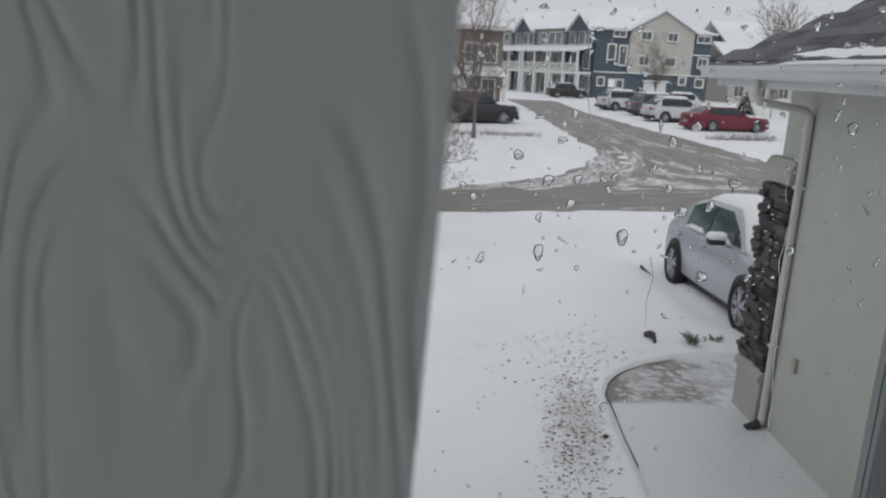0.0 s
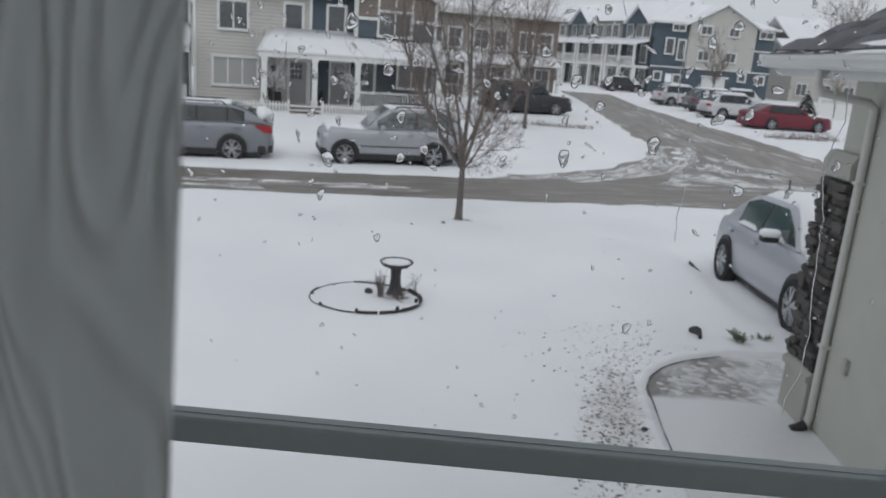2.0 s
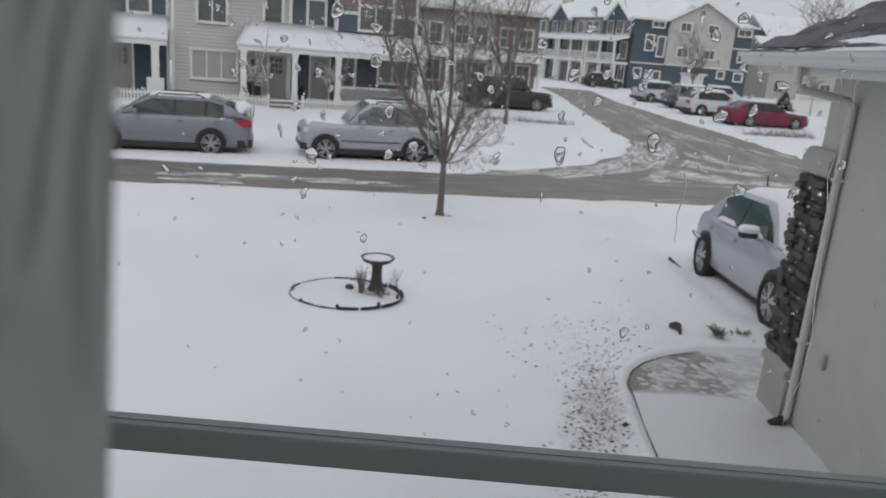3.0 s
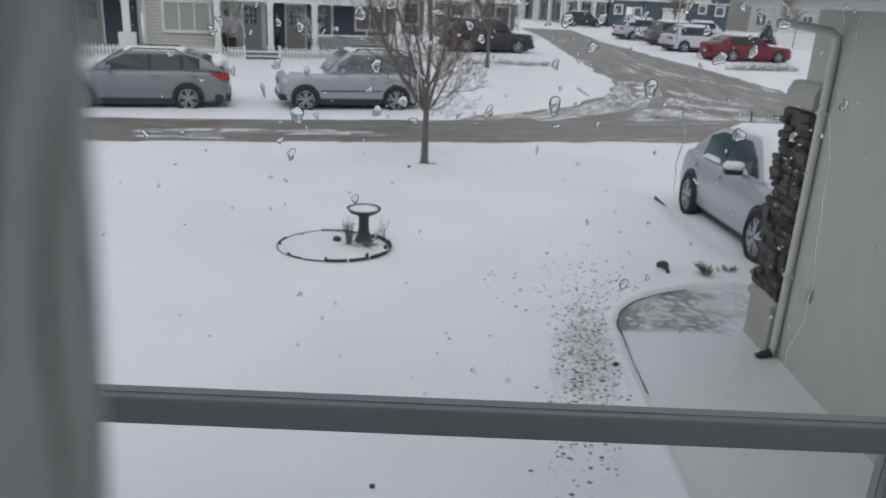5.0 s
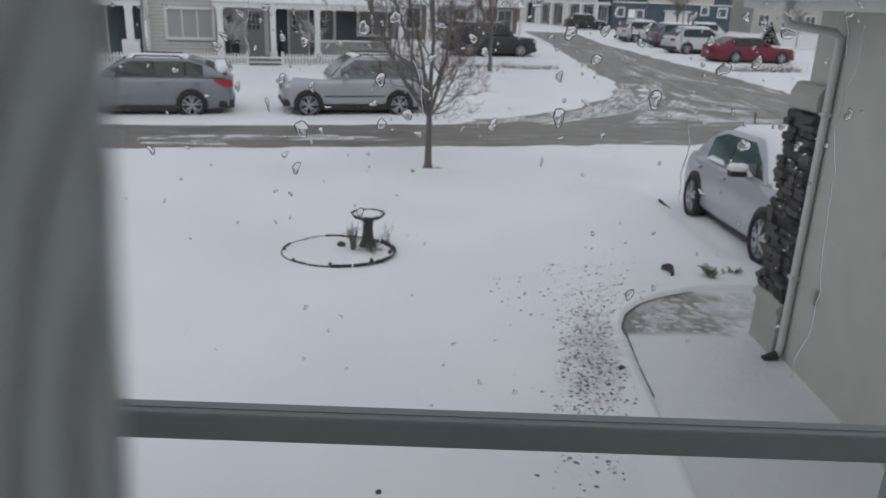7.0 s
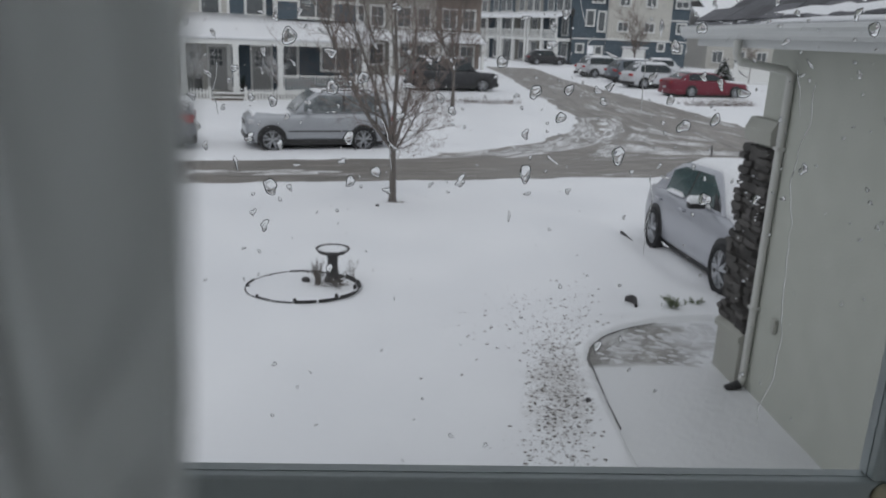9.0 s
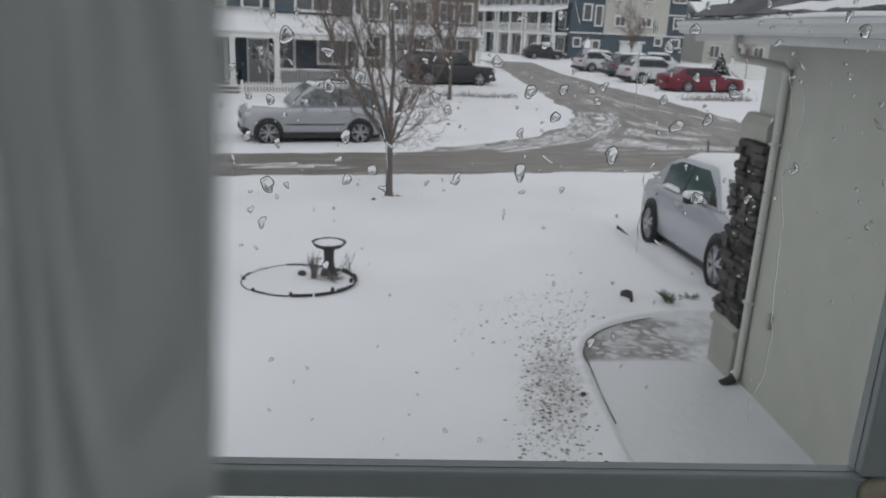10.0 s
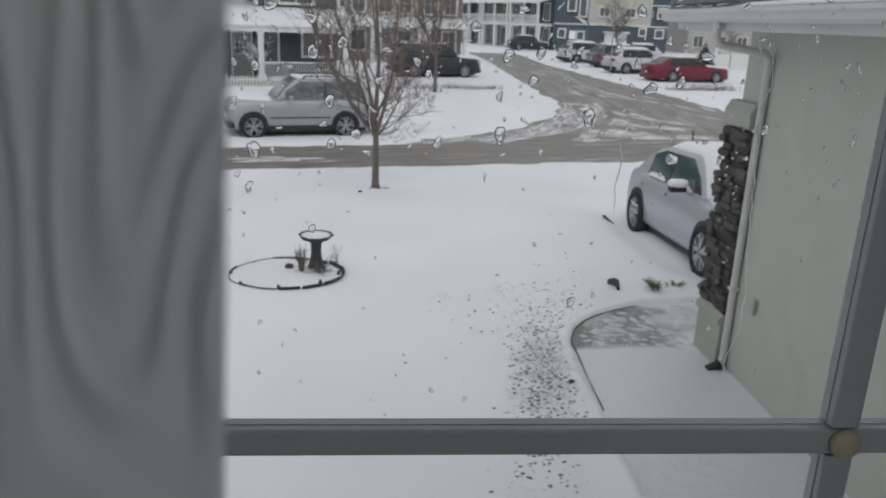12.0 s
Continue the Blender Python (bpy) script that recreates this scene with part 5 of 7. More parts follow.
def blue_house():
    h = thing("house", "navy townhouse with brown gable bay and white trim", "house", HM)
    holes = [(0.59, 1.39, 4.04, 5.18), (0.80, 1.65, 0.6, 2.60), (4.09, 5.46, 1.61, 2.72), (2.2, 2.9, 1.3, 2.7)]
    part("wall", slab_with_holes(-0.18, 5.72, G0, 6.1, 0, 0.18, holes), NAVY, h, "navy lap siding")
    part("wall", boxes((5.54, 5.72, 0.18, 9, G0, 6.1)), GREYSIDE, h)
    put_window(h, *holes[0], 0, ())
    put_door(h, *holes[1], 0, (0.95, 1.5, 1.72, 2.44))
    put_window(h, *holes[2], 0, (0.5,))
    put_window(h, *holes[3], 0, ())
    part("corner_trim", boxes((-0.27, -0.15, -0.03, -0.002, G0, 6.1)), TRIM, h)
    # projecting bay with a gable
    bay = part("bay", slab_with_holes(1.88, 5.72, 3.9, 4.75, -0.45, -0.25, [(2.95, 4.51, 4.02, 4.75)]), NAVY, h, "navy bay front")
    for a in (1.88, 5.62):
        part("bay_cheek", boxes((a, a + 0.1, -0.25, -0.002, 3.9, 5.62)), NAVY, bay)
    bm = slab_with_holes(1.88, 5.72, 4.75, 5.68, -0.45, -0.25, [(2.95, 4.51, 4.75, 5.1)])
    prism(bm, [(1.88, 5.68), (5.72, 5.68), (3.8, 6.55)], 1, -0.45, -0.25)
    part("gable", bm, BROWN, bay, "brown shake gable")
    put_window(h, 2.95, 4.51, 4.02, 5.10, -0.45, (0.5,))
    bm = boxes((3.10, 3.64, -0.402, -0.388, 4.68, 4.70), (3.10, 3.64, -0.402, -0.388, 4.86, 4.88))
    box(bm, 3.26, 3.28, -0.405, -0.391, 4.5, 5.05)
    box(bm, 3.44, 3.46, -0.405, -0.391, 4.5, 5.05)
    part("grille", bm, TRIM, bay)
    for u in (2.86, 3.68, 4.51):
        part("trim_board", boxes((u, u + 0.10, -0.485, -0.452, 5.2, 6.0)), TRIM, bay, "white trim board")
    bm = bmesh.new()
    tube(bm, [Vector((0.95, -0.45, 6.02)), Vector((1.25, -0.40, 5.80)), Vector((1.74, -0.50, 5.62)), Vector((1.77, -0.52, 5.5)), Vector((1.77, -0.52, 3.95))], [0.04] * 5, 8)
    part("downpipe", bm, TRIM, h, "white metal downpipe", smooth=True)
    for q in ((1.95, 2.855, -0.485, -0.452, 4.68, 4.82), (4.615, 5.65, -0.485, -0.452, 4.68, 4.82), (1.82, 1.95, -0.49, -0.452, 3.86, 5.62), (5.65, 5.78, -0.49, -0.452, 3.86, 5.62)):
        part("trim_board", boxes(q), TRIM, bay, "white trim board")
    bm = bmesh.new()
    for s in (1, -1):
        c = 3.8
        prism(bm, [(c, 6.60), (c - s * 2.25, 5.56), (c - s * 2.25, 5.75), (c, 6.79)], 1, -0.75, -0.46)
    part("bargeboard", bm, TRIM, bay, "white sloping bargeboards")
    bm = bmesh.new()
    prism(bm, [(3.8, 6.79), (1.5, 5.73), (1.5, 5.88), (3.8, 6.97), (6.1, 5.88), (6.1, 5.73)], 1, -0.80, 4.0)
    part("snow_cover", bm, SNOW_CAP, bay, "snow on the gable roof")
    bm = bmesh.new()
    prism(bm, [(-0.45, 5.75), (4.5, 8.1), (9.4, 5.75), (9.4, 5.95), (4.5, 8.32), (-0.45, 5.95)], 0, -0.15, 6.0)
    part("roof", bm, SHINGLE, h, "roof under snow")
    bm = bmesh.new()
    snow_roof(bm, -0.15, 6.0, -0.46, 5.95, 4.5, 8.32, 0.15)
    part("snow_cover", bm, SNOW_CAP, h, "thick snow on the roof", smooth=True)


def shared_porch():
    p = thing("porch", "white-posted porch under a deep snowy lean-to roof", "porch", HM)
    v = -1.5
    part("floor", boxes((-2.5, 5.9, v - 0.2, -0.002, G0 - 0.2, 0.58)), CONCRETE, p, "grey porch deck")
    part("porch_roof", boxes((-2.65, 6.0, v - 0.25, v - 0.05, 2.72, 2.96), (-2.65, 6.0, v - 0.05, -0.1, 2.78, 2.82)), TRIM, p, "white porch beam and ceiling")
    bm = bmesh.new()
    snow_roof(bm, -2.72, 6.1, v - 0.27, 2.96, -0.005, 3.92, 0.13, hip=0.6)
    part("snow_cover", bm, SNOW_CAP, p, "deep smooth snow on the porch roof", smooth=True)
    for u in (-2.38, -0.12, 1.85, 5.75):
        porch_post(p, u, v - 0.12, 0.58, 2.72)
    part("railing", boxes((1.97, 5.63, v - 0.15, v - 0.09, 1.36, 1.42), (1.97, 5.63, v - 0.15, v - 0.09, 0.70, 0.75)), TRIM, p, "white porch railing")
    k = 0
    while 2.05 + k * 0.125 < 5.6:
        u = 2.05 + k * 0.125
        part("baluster", boxes((u - 0.018, u + 0.018, v - 0.138, v - 0.102, 0.75, 1.36)), TRIM, p)
        k += 1
    for i in range(3):
        part("step", boxes((-1.25, 0.1, v - 0.55 - 0.3 * i, v - 0.25 - 0.3 * i, G0 - 0.1, 0.46 - 0.13 * i)), BROWN, p, "brown timber step")
    part("wall_lantern", boxes((-2.02, -1.9, -0.16, -0.02, 1.95, 2.25), (-2.05, -1.87, -0.18, -0.002, 2.25, 2.29)), BLACK_PLASTIC, p, "black porch lantern")
    part("wall_lantern", boxes((1.98, 2.1, v - 0.34, v - 0.245, 1.95, 2.2)), BLACK_PLASTIC, p, "black porch lantern")


def court_fence():
    f = thing("picket_fence", "white porch railing beyond the red car", "fence", pose(FX, FY, terrain(FX, FY), 0, 0, 14))
    part("rail", boxes((0, 4.0, -0.02, 0.02, 0.12, 0.2), (0, 4.0, -0.03, 0.03, 1.55, 1.63)), TRIM, f)
    bm = boxes((-0.03, 0.03, -0.015, 0.015, 0.2, 1.55))
    first = part("picket", bm, TRIM, f)
    first.matrix_basis = pose(0.15, 0, 0)
    for i in range(1, 22):
        share("picket", first.data, f, pose(0.15 + 0.17 * i, 0, 0))
    for u in (0, 4.0):
        part("fence_post", boxes((u - 0.06, u + 0.06, -0.06, 0.06, -0.1, 1.75)), TRIM, f)


FX, FY = 25.2, 58.9
court_fence()


def picket_fences():
    for u0, u1, lab in ((-14.5, -1.3, "white picket fence half sunk in snow before the beige house"), (0.22, 8.0, "white picket fence half sunk in snow before the navy house")):
        f = thing("picket_fence", lab, "fence", HM, group="fences along the verge")
        v = -2.1
        z = 0.22
        part("rail", boxes((u0, u1, v + 0.012, v + 0.05, z + 0.10, z + 0.17), (u0, u1, v + 0.012, v + 0.05, z + 0.40, z + 0.47)), TRIM, f)
        bm = bmesh.new()
        prism(bm, [(-0.036, z - 0.15), (0.036, z - 0.15), (0.036, z + 0.56), (0, z + 0.62), (-0.036, z + 0.56)], 1, -0.01, 0.01)
        first = part("picket", bm, TRIM, f)
        first.matrix_basis = pose(u0 + 0.05, v, 0)
        u = u0 + 0.05 + 0.14
        while u < u1:
            share("picket", first.data, f, pose(u, v, 0.01 * noise.noise((u * 3, 0, 0))))
            u += 0.14
        for u in (u0, u1):
            part("fence_post", boxes((u - 0.05, u + 0.05, v + 0.01, v + 0.11, 0.05, z + 0.68)), TRIM, f)
    g = thing("garden_gate", "low white rail gate between the fences", "gate", HM)
    for i in range(3):
        part("board", boxes((-1.22, 0.16, -2.1, -2.06, 0.2 + 0.2 * i, 0.28 + 0.2 * i)), TRIM, g)


def left_house():
    h = thing("house", "navy townhouse with a small snowy porch", "house", HM)
    part("wall", slab_with_holes(-15.0, -5.6, G0, 6.1, 0.5, 0.68, [(-8.2, -7.2, 0.6, 2.6), (-12, -10.4, 1.2, 2.5), (-7.3, -6.4, 4.0, 5.1)]), NAVY, h, "navy lap siding")
    put_door(h, -8.2, -7.2, 0.6, 2.6, 0.5, (-8.0, -7.4, 1.7, 2.4))
    put_window(h, -12, -10.4, 1.2, 2.5, 0.5, (0.5,))
    put_window(h, -7.3, -6.4, 4.0, 5.1, 0.5, ())
    part("corner_trim", boxes((-5.72, -5.6, 0.46, 0.498, G0, 6.1)), TRIM, h)
    part("porch_roof", boxes((-9.4, -5.6, -1.2, -1.0, 2.65, 2.9), (-9.4, -5.6, -1.0, 0.4, 2.7, 2.74)), TRIM, h, "white porch beam")
    bm = bmesh.new()
    snow_roof(bm, -9.5, -5.56, -1.22, 2.9, 0.49, 3.8, 0.15)
    part("snow_cover", bm, SNOW_CAP, h, "snow on the porch roof", smooth=True)
    porch_post(h, -6.1, -1.05, 0.5, 2.65, 0.3)
    part("porch_wall", boxes((-6.45, -5.75, -1.35, -0.75, 0.1, 1.25)), TRIM, h, "white pier with snow on top")
    part("floor", boxes((-9.4, -5.6, -1.3, 0.49, 0.05, 0.55)), CONCRETE, h)
    bm = bmesh.new()
    snow_roof(bm, -15.2, -5.6, 0.05, 5.95, 5.0, 8.2, 0.15)
    part("roof", bm, SNOW_CAP, h, "snow-covered roof", smooth=True)


near_house()
blue_house()
shared_porch()
picket_fences()
left_house()


def porch_bin():
    t = thing("storage_bin", "dark plastic storage bin standing on the porch", "storage bin", HM @ pose(-1.85, -0.55, 0.58))
    part("body", boxes((-0.3, 0.3, -0.25, 0.25, 0, 0.62), bevel=0.03), BLACK_PLASTIC, t)
    part("lid", boxes((-0.33, 0.33, -0.28, 0.28, 0.625, 0.70), bevel=0.02), BLACK_PLASTIC, t)
    t = thing("planter", "dark planter with a small evergreen by the door", "planter", HM @ pose(-0.05 + 0.35, -0.5, 0.58))
    bm = bmesh.new()
    lathe(bm, [(0.12, 0), (0.17, 0.3), (0.19, 0.32), (0.15, 0.3)], 14)
    part("pot", bm, BLACK_PLASTIC, t)
    bm = bmesh.new()
    rng = random.Random(1)
    for _ in range(60):
        d = Vector((rng.gauss(0, 0.1), rng.gauss(0, 0.1), rng.uniform(0.1, 0.5)))
        tube(bm, [Vector((0, 0, 0.3)), Vector((0, 0, 0.3)) + d], [0.012, 0.004], 3)
    part("foliage", bm, NEEDLE, t)


porch_bin()


def back_row():
    """The terrace across the corner, seen through the branches."""
    M = pose(-4.6, 54.5, 0, 0, 0, 14)
    for k, (m, lab) in enumerate(((GREYSIDE, "grey-sided terrace house behind bare trees"), (BEIGE, "beige terrace house behind bare trees"), (BROWN, "brown-clad terrace house behind bare trees"))):
        h = thing("house", lab, "house", M, group="terrace across the corner")
        u0, u1 = k * 3.35, k * 3.35 + 3.35
        holes = [(u0 + 0.5, u0 + 1.5, 3.9, 5.2), (u0 + 2.0, u0 + 2.9, 3.9, 5.2), (u0 + 0.5, u0 + 1.4, 0.8, 2.8), (u0 + 1.9, u0 + 2.9, 1.3, 2.7)]
        part("wall", slab_with_holes(u0, u1, 0.3, 6.4, 0, 0.2, holes), m, h)
        if k == 2:
            part("wall", boxes((u1 - 0.2, u1, 0.2, 9, 0.3, 6.4)), m, h)
        for hh in (holes[0], holes[1], holes[3]):
            put_window(h, *hh, 0, (), ((0.5,), (0.5,)))
        put_door(h, *holes[2], 0, (u0 + 0.7, u0 + 1.2, 1.8, 2.5))
        part("eave", boxes((u0, u1, -0.5, -0.45, 6.15, 6.4)), TRIM, h)
        bm = bmesh.new()
        snow_roof(bm, u0, u1, -0.5, 6.4, 4.5, 8.0, 0.15)
        part("roof", bm, SNOW_CAP, h, "snow-covered roof", smooth=True)
        bm = bmesh.new()
        snow_roof(bm, u0 + 0.1, u1 - 0.1, -1.7, 2.95, -0.01, 3.6, 0.12)
        part("porch_roof", bm, SNOW_CAP, h, "snowy porch roof", smooth=True)
        for u in (u0 + 0.25, u1 - 0.25):
            porch_post(h, u, -1.5, 0.5, 2.92, 0.22)


back_row()


def far_row():
    """Three-storey terrace up the side street: porch front along the lane, gable end towards the street."""
    C = Vector((19.5, 93, 0))
    e = Vector((math.cos(radians(8)), math.sin(radians(8)), 0))
    b = Vector((-0.43, 0.90, 0)).normalized()
    g0, eave = 0.4, 8.8
    h = thing("terrace", "three-storey navy and beige terrace with white balconies", "terrace", pose(*C))
    EM = pose(0, 0, 0, 0, 0, 8)

    def on_end(ob):
        ob.matrix_basis = EM
        return ob

    on_end(part("wall", slab_with_holes(0, 4.2, g0, eave, 0, 0.25, [(2.0, 2.9, 1.9, 2.9)]), NAVY, h, "navy gable-end siding"))
    bm = boxes((4.2, 12.3, -0.35, -0.10, 3.7, eave))
    prism(bm, [(4.2, eave), (12.3, eave), (8.2, 11.0)], 1, -0.35, -0.10)
    on_end(part("wall", bm, PALE, h, "pale gable siding"))
    on_end(part("wall", boxes((4.2, 12.3, -0.30, -0.05, g0, 3.7)), NAVY, h))
    on_end(part("wall", boxes((12.3, 14.8, 0, 0.25, g0, eave)), NAVY, h))
    on_end(part("band", boxes((0, 4.2, -0.06, -0.002, 3.6, 3.75), (12.3, 14.8, -0.06, -0.002, 3.6, 3.75), (4.2, 12.3, -0.40, -0.352, 3.62, 3.8), (12.3, 14.8, -0.06, -0.002, 6.1, 6.25)), TRIM, h, "pale trim bands"))
    for (a, c, z0, z1, v) in ((5.5, 6.75, 7.65, 8.55, -0.35), (8.9, 10.1, 7.65, 8.55, -0.35), (5.5, 6.75, 4.7, 5.7, -0.35), (8.9, 10.1, 4.7, 5.7, -0.35), (1.6, 2.5, 5.2, 6.9, 0), (2.2, 3.6, 7.9, 8.5, 0), (3.1, 3.9, 4.6, 6.8, 0),
                              (10.9, 11.7, 2.6, 3.4, -0.30), (13.2, 14.2, 2.4, 3.3, 0), (12.9, 14.5, 7.7, 8.4, 0), (13.3, 14.4, 4.7, 5.8, 0), (0.6, 1.4, 2.1, 3.0, 0), (3.0, 3.8, 1.9, 2.8, 0)):
        w = put_window(h, a, c, z0, z1, v - 0.07, (0.5,) if c - a > 1 else (), trim=0.14)
        w.matrix_basis = EM
    on_end(part("garage_door", boxes((6.4, 9.3, -0.36, -0.302, g0, 2.7)), TRIM, h, "white garage door"))
    on_end(part("canopy", boxes((6.2, 9.5, -0.75, -0.36, 2.75, 2.95)), SNOW_CAP, h, "snowy door canopy"))
    # snowy roofs: end gable and the long run behind
    bm = bmesh.new()
    prism(bm, [(3.6, 8.5), (8.2, 11.05), (12.9, 8.5), (12.9, 8.75), (8.2, 11.35), (3.6, 8.75)], 1, -0.7, 6)
    on_end(part("roof", bm, SNOW_CAP, h, "snow-covered gable roof"))
    on_end(part("eave", boxes((-0.5, 3.6, -0.5, -0.3, 8.6, 8.85), (12.9, 15.3, -0.5, -0.3, 8.6, 8.85)), TRIM, h))
    E1 = e * 14.8
    L = 46
    P = [Vector((0, 0, 0)) - e * 0.5, E1 + e * 0.5, E1 + b * L, b * L - e * 0.5]
    bm = bmesh.new()
    lo = [bm.verts.new((p.x, p.y, 8.8)) for p in P]
    m0, m1 = e * 7.4 + b * 5, e * 7.4 + b * L
    hi = [bm.verts.new((m0.x, m0.y, 11.9)), bm.verts.new((m1.x, m1.y, 11.9))]
    bm.faces.new((lo[0], lo[1], hi[0]))
    bm.faces.new((lo[1], lo[2], hi[1], hi[0]))
    bm.faces.new((lo[3], lo[0], hi[0], hi[1]))
    bm.faces.new((lo[2], lo[3], hi[1]))
    bm.faces.new((lo[3], lo[2], lo[1], lo[0]))
    part("roof", bm, SNOW_CAP, h, "long snow-covered roof")
    # porch front along the lane; local u runs back from the corner
    FM = Matrix(((b.x, -b.y, 0, 0), (b.y, b.x, 0, 0), (0, 0, 1, 0), (0, 0, 0, 1)))

    def on_front(ob):
        ob.matrix_basis = FM
        return ob

    for k in range(7):
        u0, u1 = k * 6.4, k * 6.4 + 6.4
        m = (NAVY, GREYSIDE)[k % 2]
        on_front(part("wall", boxes((u0, u1, -0.25, 0, g0, eave)), m, h))
        for a, z0, z1 in ((0.8, 6.9, 8.3), (2.3, 6.9, 8.3), (4.2, 6.9, 8.3), (1.0, 4.0, 5.9), (3.6, 4.0, 5.9), (0.9, 0.8, 3.0), (3.8, 0.8, 3.0)):
            w = part("window", boxes((u0 + a - 0.12, u0 + a + 1.22, 0.003, 0.05, z0 - 0.12, z1 + 0.12)), TRIM, h, "white-trimmed window")
            w.matrix_basis = FM
            part("pane", boxes((u0 + a, u0 + a + 0.52, 0.053, 0.07, z0, z1), (u0 + a + 0.58, u0 + a + 1.1, 0.053, 0.07, z0, z1)), PANE, w)
        if k % 2 == 0:
            bm = bmesh.new()
            prism(bm, [(u0 + 0.6, 8.4), (u0 + 5.0, 8.4), (u0 + 2.8, 10.3)], 1, 0.05, 0.5)
            on_front(part("gable", bm, NAVY, h, "navy front gable"))
            bm = bmesh.new()
            prism(bm, [(u0 + 0.3, 8.4), (u0 + 2.8, 10.4), (u0 + 5.3, 8.4), (u0 + 5.3, 8.65), (u0 + 2.8, 10.7), (u0 + 0.3, 8.65)], 1, -3.0, 0.8)
            on_front(part("roof", bm, SNOW_CAP, h, "snowy gable roof"))
        on_front(part("balcony", boxes((u0 + 0.1, u1 - 0.1, 0.003, 2.2, 3.25, 3.6)), TRIM, h, "white balcony deck"))
        on_front(part("balcony_rail", boxes((u0 + 0.1, u1 - 0.1, 2.1, 2.18, 4.45, 4.56), (u0 + 0.1, u1 - 0.1, 2.1, 2.18, 3.66, 3.76), *[(u0 + 0.2 + 0.24 * q, u0 + 0.28 + 0.24 * q, 2.11, 2.17, 3.76, 4.45) for q in range(25)]), TRIM, h, "white balustrade"))
        bm = bmesh.new()
        prism(bm, [(2.6, 5.9), (0.003, 6.5), (0.003, 6.75), (2.6, 6.2)], 0, u0 + 0.05, u1 - 0.05)
        on_front(part("porch_roof", bm, SNOW_CAP, h, "snowy balcony roof"))
        for u in (u0 + 0.3, u0 + 3.2, u1 - 0.4):
            on_front(part("post", boxes((u - 0.2, u + 0.2, 1.9, 2.3, g0, 3.25)), TRIM, h))
            on_front(part("post", boxes((u - 0.13, u + 0.13, 2.185, 2.4, 3.6, 5.95)), TRIM, h))


far_row()


def far_house(x, y, deg, w, d, eave, ridge, m, lab):
    h = thing("house", lab, "house", pose(x, y, 0, 0, 0, deg), group="distant houses")
    part("wall", boxes((0, w, 0, d, 0.3, eave)), m, h)
    for k in range(int(w // 3)):
        for z in (1.4, 4.2, 7.0):
            if z + 1.5 < eave:
                put_window(h, 0.8 + 3 * k, 2.1 + 3 * k, z, z + 1.4, -0.08, (0.5,))
    bm = bmesh.new()
    prism(bm, [(-0.5, eave), (d / 2, ridge), (d + 0.5, eave), (d + 0.5, eave + 0.25), (d / 2, ridge + 0.3), (-0.5, eave + 0.25)], 0, -0.5, w + 0.5)
    part("roof", bm, SNOW_CAP, h, "snow-covered roof")
    part("eave", boxes((-0.5, w + 0.5, -0.56, -0.5, eave - 0.15, eave + 0.22)), TRIM, h)


far_house(45, 118, 6, 30, 12, 8.6, 12.2, GREYSIDE, "distant pale terrace under snow")
far_house(38, 98, 4, 16, 10, 5.4, 8.0, BEIGE, "low distant house behind the parking court")
far_house(-52, 60, 18, 36, 10, 6.2, 9.0, BEIGE, "distant terrace under snow")
far_house(-20, 132, 10, 34, 12, 8.6, 12.0, NAVY, "distant navy terrace under snow")
far_house(64, 84, -20, 24, 10, 6.0, 8.8, GREYSIDE, "distant house beyond the parking court")


def street_lamp(x, y):
    t = thing("street_lamp", "tall black street lamp by the side street", "street lamp", pose(x, y, terrain(x, y)))
    bm = bmesh.new()
    tube(bm, [Vector((0, 0, -0.1)), Vector((0, 0, 0.5)), Vector((0, 0, 5.6))], [0.16, 0.10, 0.07], 8)
    part("pole", bm, BLACK_PLASTIC, t)
    part("base", boxes((-0.28, 0.28, -0.28, 0.28, -0.1, 0.25)), BLACK_PLASTIC, t)
    bm = bmesh.new()
    lathe(bm, [(0.10, 5.6), (0.24, 5.75), (0.26, 6.2), (0.30, 6.25), (0.08, 6.5)], 10)
    part("lantern", bm, BLACK_PLASTIC, t)


street_lamp(19.0, 91.5)


def marker(x, y):
    t = thing("marker_stake", "thin black marker stake at the street edge", "stake", pose(x, y, terrain(x, y)))
    bm = bmesh.new()
    tube(bm, [Vector((0, 0, -0.1)), Vector((-0.06, 0, 0.5))], [0.025, 0.02], 6)
    part("stake", bm, BLACK_PLASTIC, t)
    part("foot", boxes((-0.12, 0.14, -0.08, 0.08, -0.05, 0.04)), BLACK_PLASTIC, t)


marker(9.6, 23.2)
bm = boxes((26.5, 34.0, 66.0, 66.1, 0.5, 1.6))
tagged(part("court_fence", bm, TRIM, None), "white board fence behind the parking court", "fence")

